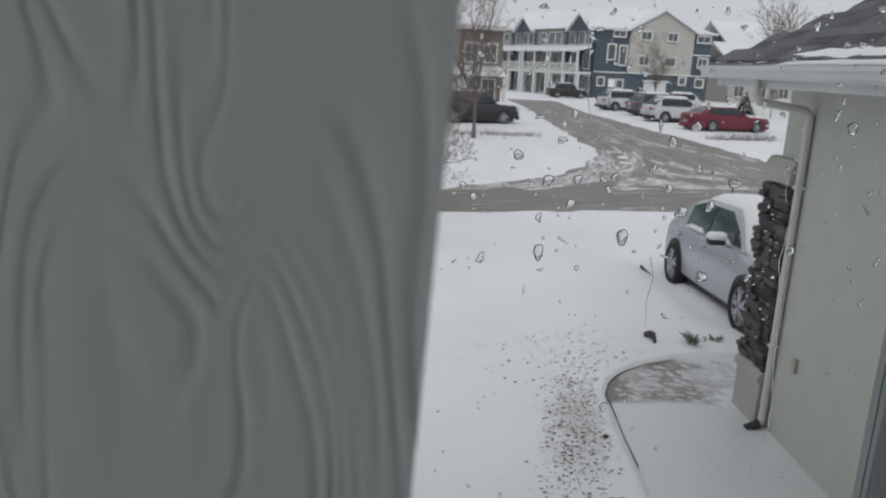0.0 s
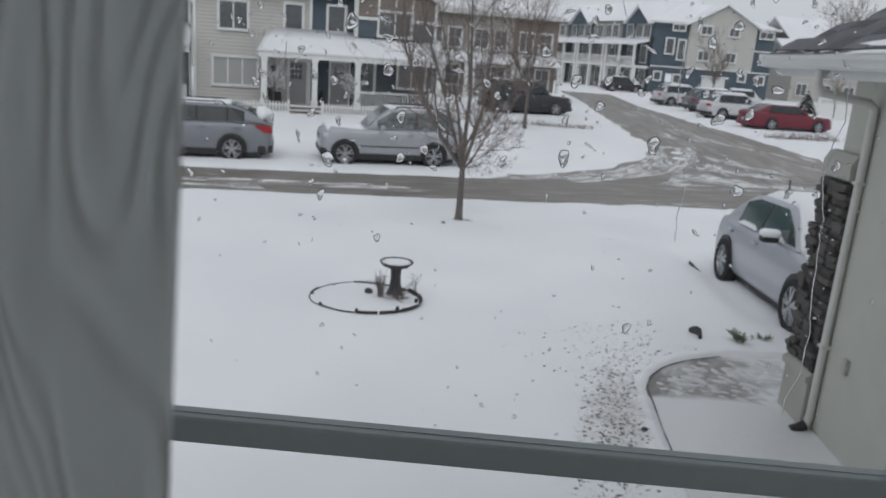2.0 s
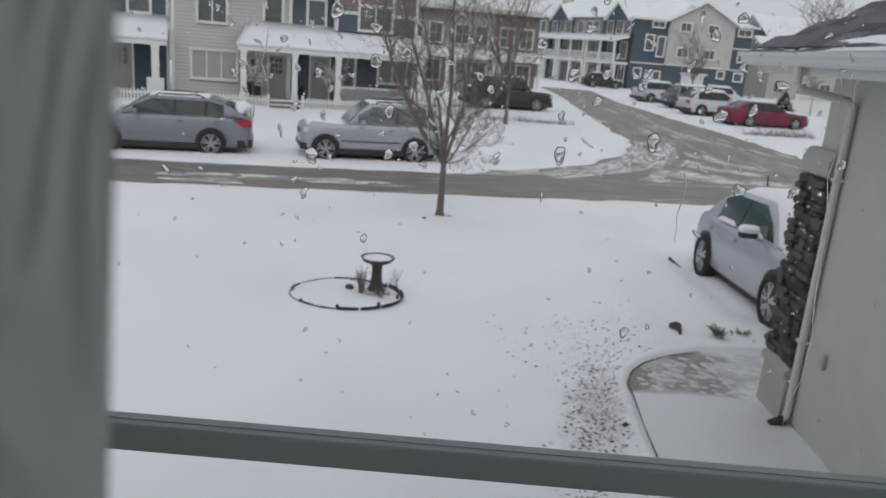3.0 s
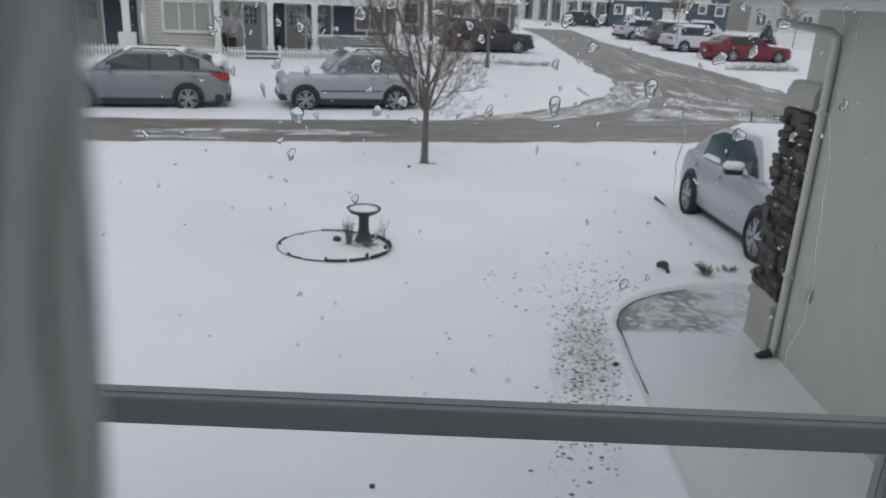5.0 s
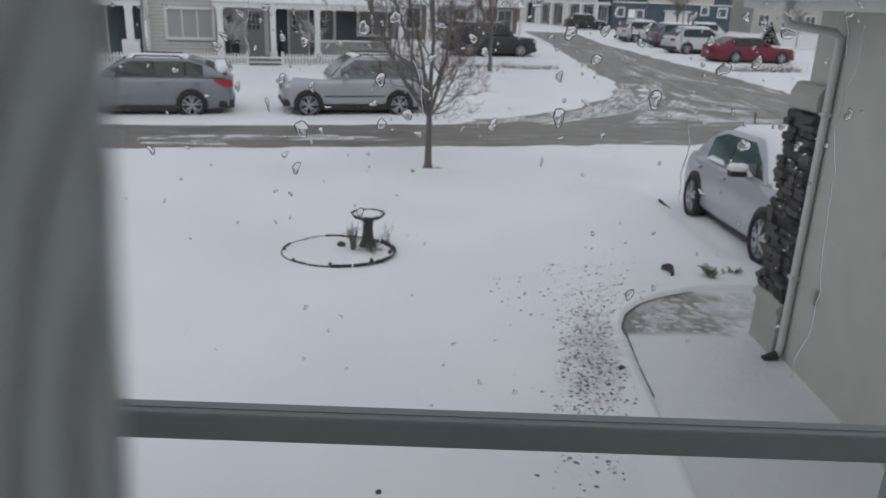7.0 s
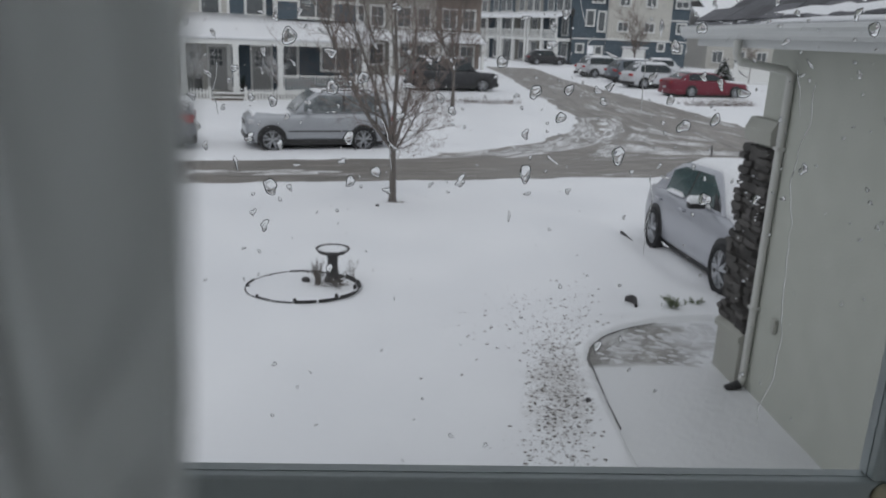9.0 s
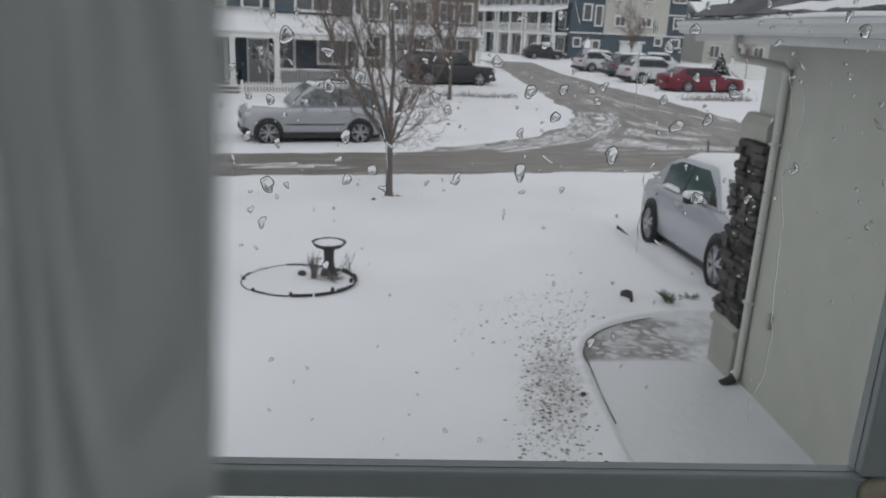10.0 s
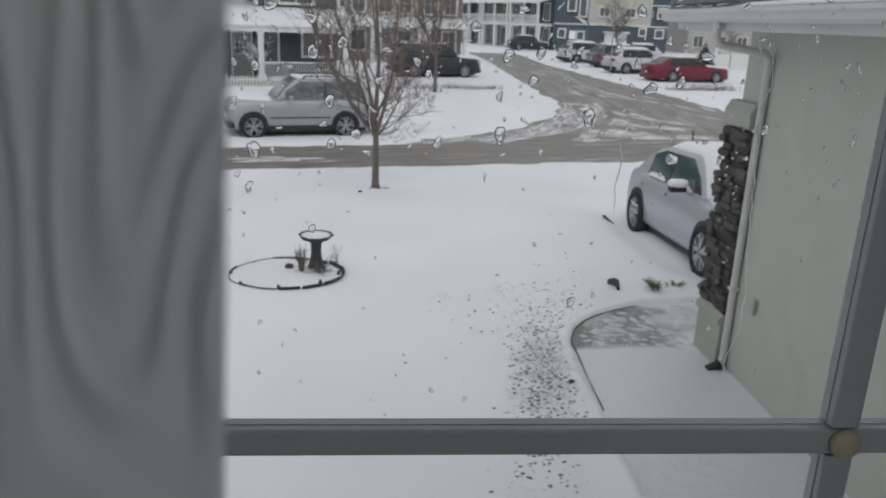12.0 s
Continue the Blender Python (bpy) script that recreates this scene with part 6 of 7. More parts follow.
# ======== cars ========
def car(label, category, colour, m, length, width, height, base, front_hub, r, belt, nose, tail, glass_pts, snow=0.0, glass=None, group="", clear=0.2, cladding=False, roof_rails=False, moulding=False, lump=False):
    """A car pointing along +x with its middle at the origin.
    belt: beltline height; nose, tail: heights of bonnet and boot lines; glass_pts: (foot of windscreen, roof front, roof rear, foot of rear window) along x from the nose."""
    t = thing("car", label, category, m, group=group)
    L2, W2 = length / 2, width / 2
    gf, rf, rr, gr = (L2 - g for g in glass_pts)
    fx, rx = L2 - front_hub, L2 - front_hub - base
    # body: rings along the length
    st = [(L2, 0.62, nose[0] - 0.12, clear + 0.12), (L2 - 0.06, 0.80, nose[0], clear + 0.03), (L2 - 0.30, 0.93, nose[1], clear), (fx, 0.985, nose[1] + (belt - nose[1]) * 0.35, clear), (gf + 0.05, 1.0, belt - 0.03, clear),
          (gf - 0.3, 1.0, belt, clear), ((gf + gr) / 2, 1.0, belt + 0.01, clear), (rx, 0.99, belt + 0.02, clear), (gr + 0.05, 0.97, tail[0], clear), (-L2 + 0.25, 0.93, tail[0] - 0.02, clear + 0.02), (-L2 + 0.05, 0.84, tail[1], clear + 0.06), (-L2, 0.72, tail[1] - 0.12, clear + 0.16)]
    st.sort(key=lambda s: -s[0])
    rings = []
    for x, k, top, low in st:
        w, hgt = W2 * k, top - low
        half = [(w * 0.90, low), (w * 0.985, low + 0.10 * hgt), (w, low + 0.45 * hgt), (w * 0.985, low + 0.66 * hgt), (w * 0.955, low + 0.86 * hgt), (w * 0.90, top - 0.01), (w * 0.55, top + 0.035)]
        rings.append([(x, y, z) for y, z in half] + [(x, -y, z) for y, z in reversed(half)])
    bm = bmesh.new()
    loft(bm, rings)
    body = part("body", bm, colour, t, smooth=True)
    # cabin
    wb, wr = W2 * 0.90, W2 * 0.70

    def cabin(x):
        """Roof height over the length, as fraction of the glasshouse."""
        if x >= rf:
            return 1 - (1 - max(0.0, (gf - x) / (gf - rf))) ** 1.45
        if x <= rr:
            return 1 - (1 - max(0.0, (x - gr) / (rr - gr))) ** 1.6
        return 1.0 + 0.03 * math.sin(math.pi * (x - rr) / (rf - rr))

    def side(x, s, out=0.0):
        """A point on the cabin's side at height fraction s."""
        z = belt - 0.02 + (height - belt + 0.02) * s
        return (x, (wb + (wr - wb) * s ** 1.3) + out, z)

    xs = [gf + (rf - gf) * f for f in (0, 0.2, 0.4, 0.6, 0.8, 1)] + [rf - 0.15, (rf + rr) / 2, rr + 0.15] + [rr + (gr - rr) * f for f in (0, 0.2, 0.4, 0.6, 0.8, 1)]
    bm = bmesh.new()
    rings = []
    for x in xs:
        s = min(cabin(x), 1.0) * 0.97
        ring = []
        for f in (0.0, 0.4, 0.8, 1.0):
            ring.append(side(x, s * f))
        top = side(x, s)
        ring.append((x, top[1] * 0.75, top[2] + 0.03 * s))
        rings.append(ring + [(a, -b, c) for a, b, c in reversed(ring)])
    loft(bm, rings)
    part("cabin", bm, colour, body, smooth=True)
    # side windows: trapezoids on the cabin's flanks
    gl = glass or CARGLASS
    cuts = [gf - (gf - rf) * 0.35, (rf + rr) / 2 + 0.12, rr + 0.02, rr + (gr - rr) * 0.42]
    if glass is GREENGLASS:
        cuts = [cuts[0], (rf + rr) / 2 + 0.02, rr + (gr - rr) * 0.40]
    for s in (1, -1):
        for a, b in zip(cuts, cuts[1:]):
            a2, b2 = a - 0.035, b + 0.035
            ta, tb = min(cabin(a2), 1) * 0.86, min(cabin(b2), 1) * 0.86
            ma, mb = min(a2, rf - 0.02), max(b2, rr + 0.02)
            bm = bmesh.new()
            rings = []
            for o in (0.004, 0.014):
                pts = [side(a2, 0.10, o), side(a2, max(ta, 0.14), o)]
                if ma < a2 - 0.02:
                    pts.append(side(max(ma, b2 + 0.05), 0.86, o))
                if mb > b2 + 0.02:
                    pts.append(side(min(mb, a2 - 0.05), 0.86, o))
                pts += [side(b2, max(tb, 0.14), o), side(b2, 0.10, o)]
                rings.append([(p[0], p[1] * s, p[2]) for p in pts])
            loft(bm, rings)
            part("side_window", bm, gl, body, "dark tinted side window")
        for c in cuts[1:-1]:
            top = min(cabin(c), 1) * 0.86
            bm = bmesh.new()
            rings = []
            for o in (0.002, 0.010):
                pts = [side(c - 0.045, 0.10, o), side(c + 0.045, 0.10, o), side(c + 0.045, top, o), side(c - 0.045, top, o)]
                rings.append([(q[0], q[1] * s, q[2]) for q in pts])
            loft(bm, rings)
            part("pillar", bm, BLACK_PLASTIC, body, "black door pillar")
    # windscreen and rear window
    for x0, x1, nm in ((gf, rf, "windscreen"), (gr, rr, "rear_window")):
        d = 1 if x0 > x1 else -1
        bm = bmesh.new()
        rings = []
        for o in (0.012, 0.024):
            ring = []
            far_edge = []
            for f, wf in ((0.08, 0.90), (0.28, 0.90), (0.5, 0.89), (0.72, 0.88), (0.92, 0.86)):
                x = x0 + (x1 - x0) * f
                p = side(x, min(cabin(x), 1.0) * 0.97)
                ring.append((x + d * o * 1.2, p[1] * wf, p[2] + o))
                far_edge.append((x + d * o * 1.2, -p[1] * wf, p[2] + o))
            rings.append(ring + far_edge[::-1])
        loft(bm, rings)
        part(nm, bm, gl, body)
    # lower trim and bumpers
    trim = BLACK_PLASTIC
    for s in (1, -1) if cladding else ():
        part("sill", boxes((rx + r + 0.06, fx - r - 0.06, min(s * W2 * 0.90, s * (W2 + 0.004)), max(s * W2 * 0.90, s * (W2 + 0.004)), clear - 0.03, clear + (0.12 if cladding else 0.03))), trim if cladding else colour, body)
    part("bumper", boxes((L2 - 0.30, L2 + 0.015, -W2 * (0.86 if cladding else 0.74), W2 * (0.86 if cladding else 0.74), clear + 0.04, clear + 0.24), bevel=0.05), trim if cladding else colour, body)
    part("bumper", boxes((-L2 - 0.03, -L2 + 0.42, -W2 * (0.945 if cladding else 0.82), W2 * (0.945 if cladding else 0.82), clear + 0.04, clear + 0.26), bevel=0.05), trim if cladding else colour, body)
    part("grille", boxes((L2 - 0.08, L2 + 0.012, -0.42, 0.42, nose[0] - 0.26, nose[0] - 0.10), bevel=0.015), BLACK_PLASTIC, body)
    for s in (1, -1):
        a, b = sorted((s * W2 * 0.50, s * W2 * 0.86))
        part("headlight", boxes((L2 - 0.38, L2 - 0.05, a, b, nose[0] - 0.17, nose[0] - 0.03), bevel=0.03), CLEARLAMP, body, "clear headlight")
        a, b = sorted((s * W2 * 0.46, s * W2 * (0.955 if cladding else 0.74)))
        if lump:
            bm = bmesh.new()
            prism(bm, [(-L2 + 0.52, tail[1] - 0.03), (-L2 + 0.06, tail[1] - 0.015), (-L2 - 0.008, tail[1] - 0.10), (-L2 - 0.008, tail[1] - 0.22), (-L2 + 0.20, tail[1] - 0.24)], 1, a, b + (0.004 if s > 0 else 0))
            part("tail_light", bm, REDLAMP, body, "red wedge-shaped tail light")
        else:
            part("tail_light", boxes((-L2 - 0.005, -L2 + 0.12, a, b, tail[1] - 0.20, tail[1] - 0.04), bevel=0.03), REDLAMP, body, "red tail light")
        a, b = sorted((s * (W2 * 0.97), s * (W2 + 0.20)))
        mirror = part("mirror", boxes((gf - 0.48, gf - 0.36, a, b, belt + 0.0, belt + 0.14), bevel=0.035), BLACK_PLASTIC if glass is GREENGLASS else colour, body)
        if glass is GREENGLASS:
            part("snow_cap", boxes((gf - 0.492, gf - 0.348, a - 0.006, b + 0.012, belt + 0.055, belt + 0.165), bevel=0.045), SNOW_CAP, mirror, "snow lying on the mirror", smooth=True)
            for lo, hi in zip(cuts[1:], cuts):
                bm = bmesh.new()
                rings = []
                for i in range(7):
                    x = lo + 0.10 + (hi - lo - 0.22) * i / 6
                    h = (0.045 + 0.02 * noise.noise((x * 6, s, 0))) * (0.3 if i in (0, 6) else 1)
                    rings.append([(q[0], q[1] * s, q[2]) for q in (side(x, 0.06, 0.004), side(x, 0.06, 0.045), side(x, 0.06 + h * 1.1, 0.034), side(x, 0.08 + h * 2.4, 0.016))])
                loft(bm, rings)
                part("snow_ledge", bm, SNOW_CAP, body, "snow caught on the window ledge", smooth=True)
            a0, b0 = sorted((s * (side(cuts[0], 0.1)[1] + 0.002), s * (side(cuts[0], 0.1)[1] + 0.014)))
            bm = bmesh.new()
            prism(bm, [(cuts[0] - 0.03, belt + 0.02), (cuts[0] + 0.17, belt + 0.02), (cuts[0] - 0.03, belt + 0.24)], 1, a0, b0)
            part("mirror_base", bm, BLACK_PLASTIC, body, "black triangle behind the mirror")
        for hx in ((gf + gr) / 2 + 0.15, (gf + gr) / 2 - 0.85):
            a, b = sorted((s * W2 * 0.96, s * (W2 + 0.012)))
            part("door_handle", boxes((hx - 0.09, hx + 0.09, a, b, belt - 0.15, belt - 0.11), bevel=0.008), colour, body)
        if moulding:
            a, b = sorted((s * W2 * 0.96, s * (W2 + 0.012)))
            part("moulding", boxes((rx + r + 0.10, fx - r - 0.10, a, b, 0.60, 0.635), bevel=0.008), trim, body, "black rubbing strip")
    part("underbody", boxes((-L2 + 0.35, L2 - 0.35, -W2 * 0.84, W2 * 0.84, clear - 0.09, clear + 0.1)), trim, body)
    if lump:
        bm = bmesh.new()
        bmesh.ops.create_icosphere(bm, subdivisions=3, radius=0.25)
        for v in bm.verts:
            v.co *= 1 + 0.45 * noise.noise(v.co * 6)
            v.co.y *= 1.5
        for v in bm.verts:
            v.co += Vector((gr + 0.22, 0.38, belt + 0.20))
        part("snow_cover", bm, SNOW_CAP, t, "lump of snow sliding down the rear window", smooth=True)
    # number plate, left blank
    part("plate", boxes((-L2 - 0.045, -L2 - 0.031, -0.16, 0.16, clear + 0.34, clear + 0.44)), CLEARLAMP, body)
    if roof_rails:
        for s in (1, -1):
            bm = bmesh.new()
            y = s * wr * 0.93
            tube(bm, [Vector((rf - 0.1, y, height - 0.01)), Vector((rf - 0.2, y, height + 0.06)), Vector((rr + 0.2, y, height + 0.06)), Vector((rr + 0.05, y, height - 0.01))], [0.02] * 4, 6)
            part("roof_rail", bm, BLACK_PLASTIC, body)
    # wheels with arches
    for x in (fx, rx):
        for s in (1, -1):
            bm = bmesh.new()
            n = 28
            R = r + (0.06 if cladding else 0.04)
            ring = [(x + R * math.cos(math.pi * (i / n) * 1.16 - 0.25), r + 0.02 + R * math.sin(math.pi * (i / n) * 1.16 - 0.25)) for i in range(n + 1)]
            y0, y1 = sorted((s * (W2 * 0.80), s * (W2 + (0.012 if cladding else 0.003))))
            prism(bm, ring, 1, y0, y1)
            part("wheel_arch", bm, BLACK_PLASTIC, body, "dark wheel arch")
            wt = part("wheel", wheel_rim(r), RIM, t, "silver alloy wheel")
            wt.matrix_basis = pose(x, s * (W2 - 0.062), r, 0, 0, 0 if s < 0 else 180)
            part("tyre", wheel_tyre(r), TYRE, wt, "black snowy tyre", smooth=True)
    if snow:
        # a cover of snow on bonnet, screen foot, roof and boot
        bm = bmesh.new()
        rings = []
        n = 18
        for i in range(n + 1):
            x = rf + 0.05 + (rr - rf - 0.1) * i / n
            w = wr * 0.97
            k = snow * (0.4 if i in (0, n) else 1)
            z = height - 0.035
            rings.append([(x, w, z - 0.02), (x, w * 1.0, z + k * 0.6), (x, w * 0.7, z + k + 0.055), (x, 0, z + k + 0.065), (x, -w * 0.7, z + k + 0.055), (x, -w, z + k * 0.6), (x, -w, z - 0.02)])
        loft(bm, rings)
        part("snow_cover", bm, SNOW_CAP, t, "snow lying on the roof", smooth=True)
        bm = bmesh.new()
        rings = []
        for i in range(11):
            s = i / 10
            x = L2 - 0.18 + (gf + 0.1 - (L2 - 0.18)) * s
            z = nose[1] - 0.05 + (belt - nose[1] + 0.02) * s
            w = W2 * (0.80 + 0.06 * s)
            k = snow * (0.35 if i in (0, 10) else 0.8)
            rings.append([(x, w, z - 0.03), (x, w * 0.97, z + k + 0.02), (x, w * 0.5, z + k + 0.085), (x, -w * 0.5, z + k + 0.085), (x, -w * 0.97, z + k + 0.02), (x, -w, z - 0.03)])
        loft(bm, rings)
        part("snow_cover", bm, SNOW_CAP, t, "snow lying on the bonnet", smooth=True)
        if glass is GREENGLASS:
            bm = bmesh.new()
            rings = []
            for i in range(9):
                f = i / 8
                x = gf + 0.06 + (rf - gf - 0.12) * f
                q = side(x, min(cabin(x), 1.0) * 0.97)
                k = snow * (0.5 if i in (0, 8) else 1)
                rings.append([(x, q[1] * 0.95, q[2] - 0.02), (x + 0.03, q[1] * 0.93, q[2] + k * 0.8), (x + 0.04, q[1] * 0.5, q[2] + k + 0.03), (x + 0.04, -q[1] * 0.5, q[2] + k + 0.03), (x + 0.03, -q[1] * 0.93, q[2] + k * 0.8), (x, -q[1] * 0.95, q[2] - 0.02)])
            loft(bm, rings)
            part("snow_cover", bm, SNOW_CAP, t, "snow over the windscreen", smooth=True)
    return t


def wheel_rim(r):
    """Rim with five double spokes, facing -y."""
    bm = bmesh.new()
    ro, n = r * 0.74, 30
    prof = [(ro, -0.075), (ro * 0.93, -0.08), (ro * 0.88, -0.05), (ro * 0.86, 0.06), (ro, 0.06)]
    rs = [[bm.verts.new((q * math.cos(2 * math.pi * i / n), v, q * math.sin(2 * math.pi * i / n))) for i in range(n)] for q, v in prof]
    for a, b in zip(rs, rs[1:] + rs[:1]):
        for i in range(n):
            bm.faces.new((a[i], a[(i + 1) % n], b[(i + 1) % n], b[i]))
    for k in range(5):
        for o in (-0.16, 0.16):
            a = 2 * math.pi * k / 5 + math.pi / 2
            c, s = math.cos(a + o * 0.35), math.sin(a + o * 0.35)
            c2, s2 = math.cos(a + o * 1.4), math.sin(a + o * 1.4)
            p, q = Vector((0.035 * c, -0.072, 0.035 * s)), Vector((ro * 0.9 * c2, -0.066, ro * 0.9 * s2))
            tube(bm, [p, q], [0.030, 0.026], 4)
    tube(bm, [Vector((0, -0.08, 0)), Vector((0, 0.02, 0))], [0.05, 0.055], 12)
    return bm


def wheel_tyre(r):
    bm = bmesh.new()
    n = 36
    prof = [(r * 0.73, -0.085), (r * 0.84, -0.105), (r * 0.94, -0.098), (r, -0.07), (r, 0.09), (r * 0.9, 0.11), (r * 0.3, 0.10), (r * 0.3, 0.02), (r * 0.62, -0.02)]
    rs = [[bm.verts.new((q * math.cos(2 * math.pi * i / n), v, q * math.sin(2 * math.pi * i / n))) for i in range(n)] for q, v in prof]
    for a, b in zip(rs, rs[1:] + rs[:1]):
        for i in range(n):
            bm.faces.new((a[i], a[(i + 1) % n], b[(i + 1) % n], b[i]))
    return bm


SILVER = paint("silver_paint", (0.41, 0.425, 0.45))
LILAC = paint("pale_silver_paint", (0.44, 0.45, 0.49))
GUNMETAL = paint("grey_paint", (0.24, 0.25, 0.275))
BLACKP = paint("black_paint", (0.03, 0.03, 0.033))
REDP = paint("red_paint", (0.17, 0.012, 0.03))
WHITEP = paint("white_paint", (0.62, 0.63, 0.65))
BLUEGREY = paint("blue_grey_paint", (0.13, 0.15, 0.175))


def near_side(x, y, deg, z=None, dz=0.0, pitch=0.0):
    return pose(x, y, (terrain(x, y) if z is None else z) + dz, 0, pitch, deg)


# sedan on the drive, nose towards the garage
car("pale silver sedan parked on the snowy drive", "car", LILAC, near_side(4.60, 9.58, -90.4, 0.59, 0.0, -3.3), 4.35, 1.74, 1.37, 2.56, 0.90, 0.315, 0.91, (0.68, 0.78), (0.93, 0.86), (1.22, 1.92, 2.95, 3.85), 0.05, GREENGLASS, clear=0.19)
SUVROW = "cars along the street"
car("older silver sport utility vehicle parked in roadside snow", "car", SILVER, near_side(-2.74, 23.58, 197, None, -0.02), 4.45, 1.86, 1.74, 2.72, 0.72, 0.365, 1.12, (0.98, 1.10), (1.14, 1.08), (1.38, 2.12, 3.86, 4.36), 0.02, SMOKEGLASS, SUVROW, 0.27, True, True, True)
car("large grey sport utility vehicle with snow on its tailgate", "car", GUNMETAL, near_side(-8.63, 22.12, 194.5, None, -0.04), 4.95, 1.98, 1.62, 2.82, 1.0, 0.37, 1.12, (0.92, 1.04), (1.18, 1.10), (1.40, 2.2, 3.70, 4.88), 0.03, None, SUVROW, 0.24, True, True, False, True)
COURT = "cars up the side street"
car("black sport utility vehicle parked behind the corner tree", "car", BLACKP, near_side(2.45, 43.6, 14), 5.1, 1.98, 1.82, 2.95, 1.0, 0.39, 1.15, (0.96, 1.06), (1.2, 1.12), (1.4, 2.1, 4.35, 4.85), 0.04, None, COURT, 0.26, True, True)
car("dark red sedan parked nose-in to the court", "car", REDP, near_side(17.75, 45.6, 12), 5.2, 1.86, 1.47, 2.95, 1.0, 0.35, 1.0, (0.78, 0.88), (1.08, 1.0), (1.65, 2.5, 3.75, 4.75), 0.035, None, COURT)
car("pale grey crossover with snow on its roof", "car", WHITEP, near_side(16.74, 51.83, 14), 4.6, 1.85, 1.68, 2.7, 0.9, 0.36, 1.06, (0.86, 0.98), (1.12, 1.04), (1.3, 1.95, 3.6, 4.35), 0.06, None, COURT, 0.24, True)
car("dark blue-grey crossover covered with snow", "car", BLUEGREY, near_side(17.18, 57.26, 14), 4.8, 1.9, 1.72, 2.8, 0.95, 0.37, 1.08, (0.9, 1.0), (1.14, 1.06), (1.35, 2.0, 3.9, 4.6), 0.08, None, COURT, 0.24, True)
car("white sport utility vehicle parked by the kerb", "car", WHITEP, near_side(16.1, 63.2, 14), 4.6, 1.85, 1.70, 2.7, 0.9, 0.36, 1.06, (0.86, 0.98), (1.12, 1.04), (1.3, 1.95, 3.8, 4.4), 0.05, None, COURT, 0.24, True)
car("white hatchback parked behind the crossovers", "car", WHITEP, near_side(21.6, 67.5, 175), 4.4, 1.8, 1.62, 2.65, 0.9, 0.34, 1.02, (0.82, 0.94), (1.1, 1.0), (1.3, 1.95, 3.5, 4.15), 0.06, None, COURT)
car("dark grey crossover parked before the far garages", "car", BLACKP, near_side(15.7, 88.5, 6), 4.6, 1.85, 1.68, 2.7, 0.9, 0.36, 1.06, (0.86, 0.98), (1.12, 1.04), (1.3, 1.95, 3.6, 4.35), 0.03, None, COURT, 0.24, True)

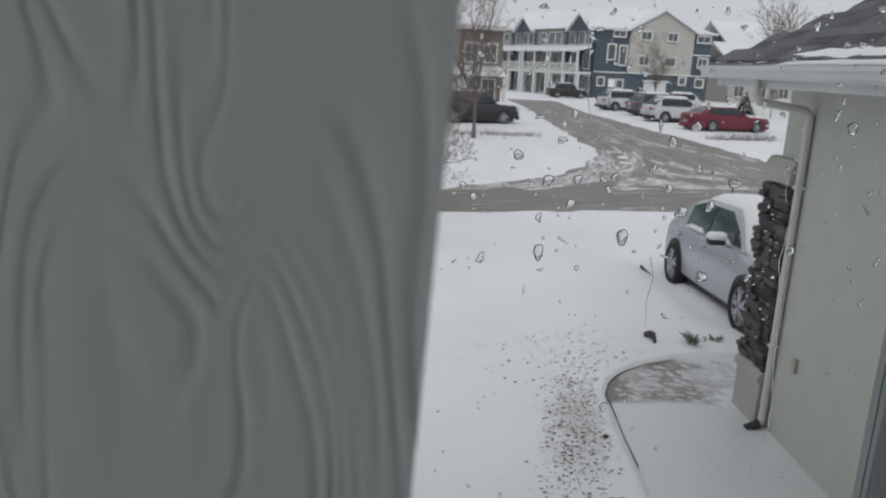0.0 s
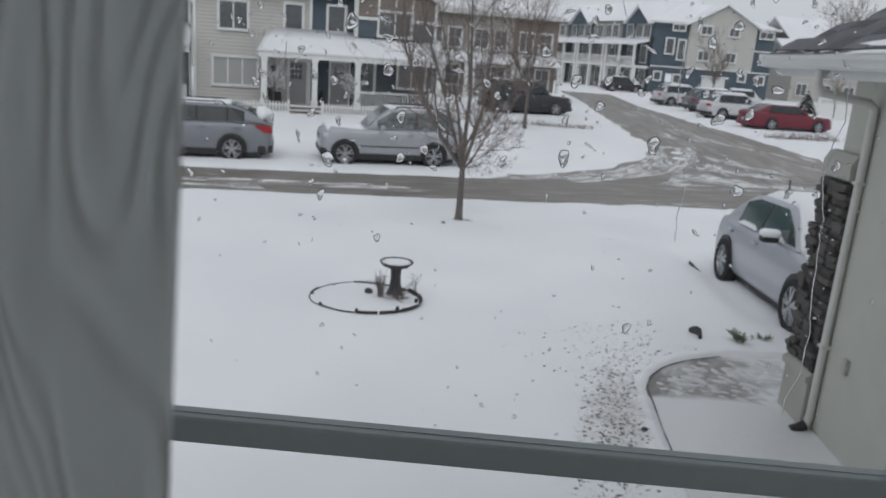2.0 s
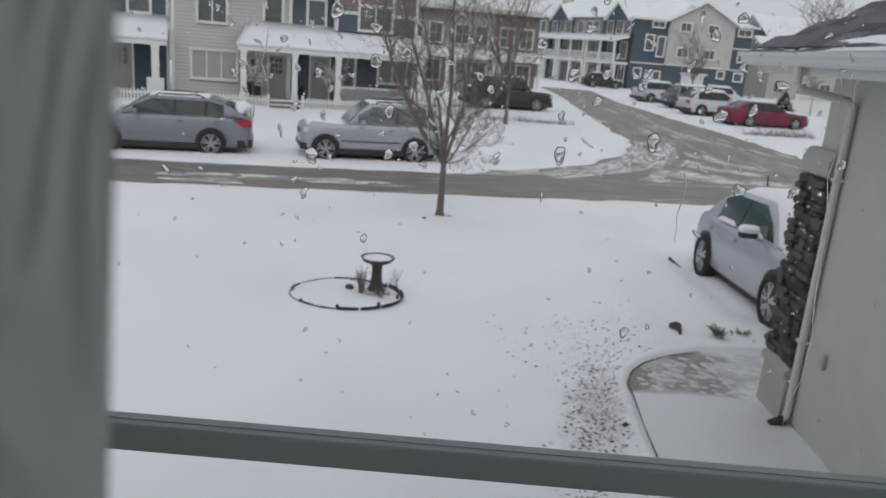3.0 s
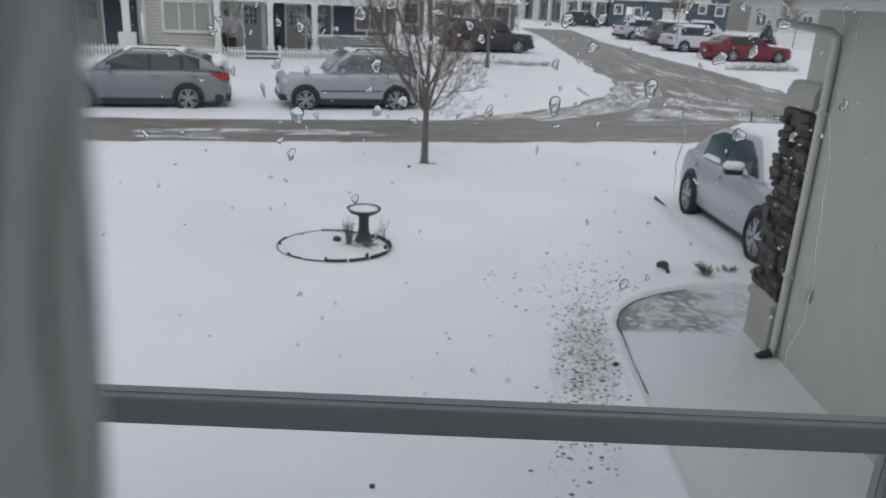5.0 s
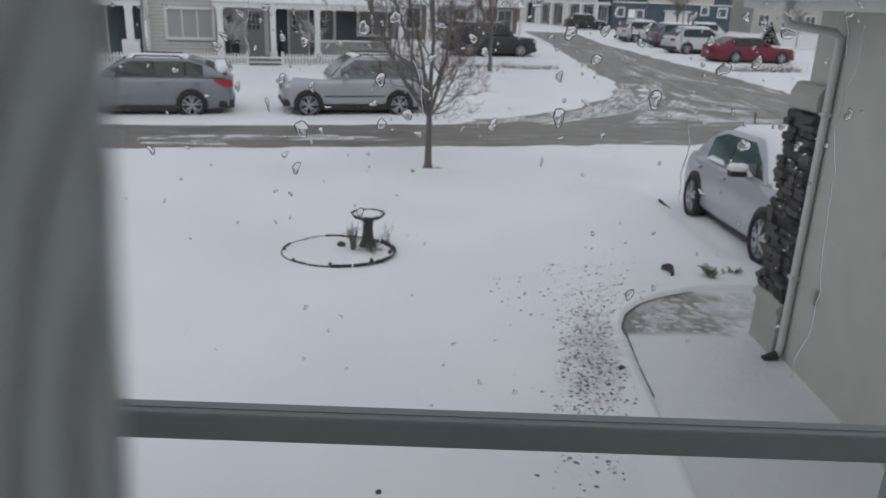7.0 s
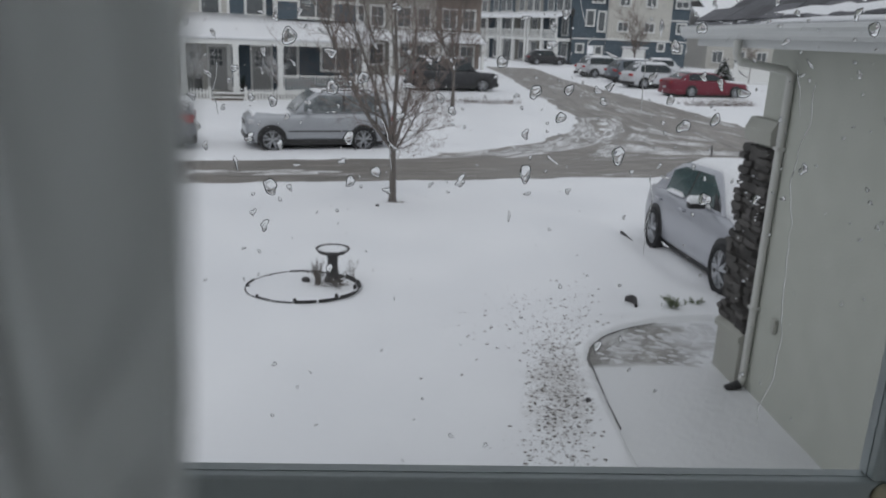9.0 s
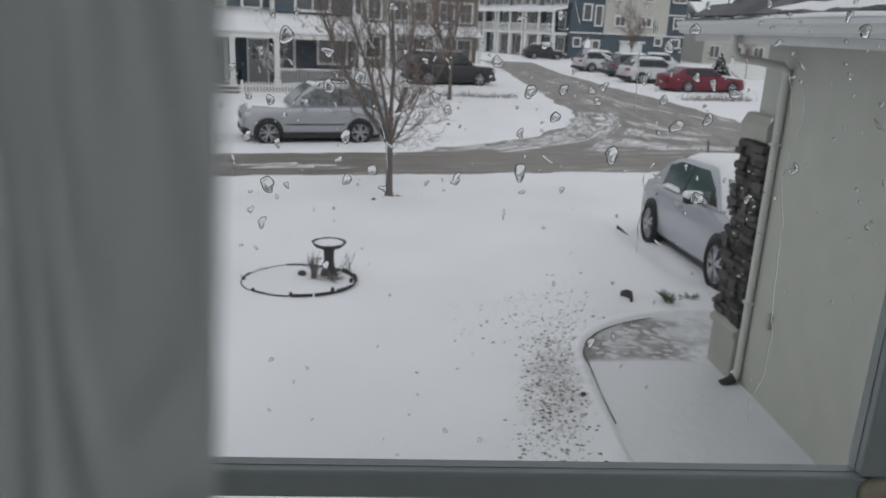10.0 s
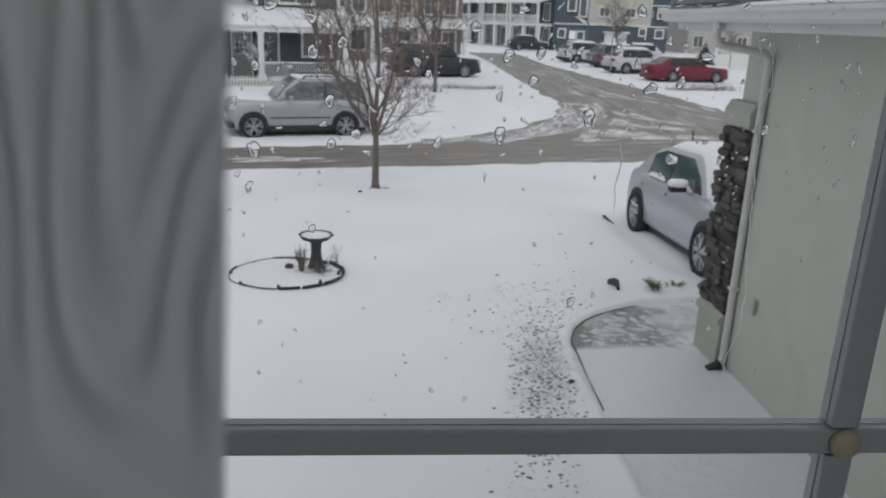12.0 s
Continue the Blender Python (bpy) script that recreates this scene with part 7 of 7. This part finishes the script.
# ======== ledge stones on the garage corner ========
def ledge_stones():
    rng = random.Random(2)
    shapes = []
    for k in range(8):
        bm = bmesh.new()
        box(bm, 0, 1, 0, 1, 0, 1)
        bmesh.ops.subdivide_edges(bm, edges=bm.edges, cuts=1, use_grid_fill=True)
        for v in bm.verts:
            c = Vector((0.5, 0.5, 0.5))
            v.co = c + (v.co - c) * (1 - 0.10 * ((v.co - c).length > 0.8)) + Vector((rng.gauss(0, 0.05), rng.gauss(0, 0.03), rng.gauss(0, 0.06)))
        me = bpy.data.meshes.new("stone")
        bm.to_mesh(me)
        bm.free()
        me.materials.append(STONE)
        shapes.append(me)
    z = 1.208
    while z < 2.73:
        h = rng.uniform(0.045, 0.085)
        y = 5.745
        while y < GCY + 0.06:
            w = min(rng.uniform(0.09, 0.24), GCY + 0.14 - y)
            out = rng.uniform(0.05, 0.11)
            m = Matrix.Translation((GWX - out, y, z)) @ Matrix.Diagonal((out, w - 0.006, min(h, 2.768 - z) - 0.005, 1))
            share("stone", rng.choice(shapes), GARAGE, m)
            y += w
        # the return on the front face
        x = GWX
        while x < GWX + 0.5:
            w = rng.uniform(0.12, 0.25)
            m = Matrix.Translation((x, GCY + 0.002, z)) @ Matrix.Diagonal((w - 0.006, rng.uniform(0.07, 0.12), min(h, 2.768 - z) - 0.005, 1))
            share("stone", rng.choice(shapes), GARAGE, m)
            x += w
        z += h


ledge_stones()


def roof_shingles():
    rng = random.Random(6)
    e0, z0, pitch, yf, ridge = ROOF
    ang = math.atan(pitch)
    shapes = []
    for k in range(4):
        bm = bmesh.new()
        box(bm, 0, 0.19, 0, 0.29 + 0.01 * k, 0, 0.009)
        me = bpy.data.meshes.new("shingle")
        bm.to_mesh(me)
        bm.free()
        me.materials.append(SHINGLE)
        shapes.append(me)
    row = 0
    s = 0.04
    while s < 2.6:
        x = e0 + s * math.cos(ang)
        y_end = yf - (x - e0)
        y = y_end - 0.02
        start = 1.6
        if row % 2:
            y -= 0.15
        while y - 0.30 > start:
            m = Matrix.Translation((x, y - 0.31, z0 + s * math.sin(ang) + 0.006)) @ Matrix.Rotation(-ang - 0.03, 4, "Y") @ Matrix.Translation((0, 0, rng.uniform(0, 0.004)))
            share("shingle", rng.choice(shapes), GARAGE, m)
            y -= 0.305
        s += 0.14
        row += 1


roof_shingles()


def snow_on_stones():
    rng = random.Random(8)
    bm = bmesh.new()
    for i in range(18):
        y, z = rng.uniform(5.75, 6.15), rng.uniform(1.3, 2.75)
        r = rng.uniform(0.005, 0.016)
        x = GWX - 0.105 + rng.uniform(-0.012, 0.01)
        vs = [bm.verts.new((x + r * a, y + r * 1.8 * b, z + r * c)) for a, b, c in ((1, 0, 0), (0, 1, 0), (-1, 0, 0), (0, -1, 0), (0, 0, 0.8), (0, 0, -0.5))]
        for a, b in ((0, 1), (1, 2), (2, 3), (3, 0)):
            bm.faces.new((vs[a], vs[b], vs[4]))
            bm.faces.new((vs[b], vs[a], vs[5]))
    ob = part("snow_bits", bm, SNOW_CAP, GARAGE, "bits of snow caught on the stones", smooth=True)
    tagged(ob, kind="stuff")


snow_on_stones()
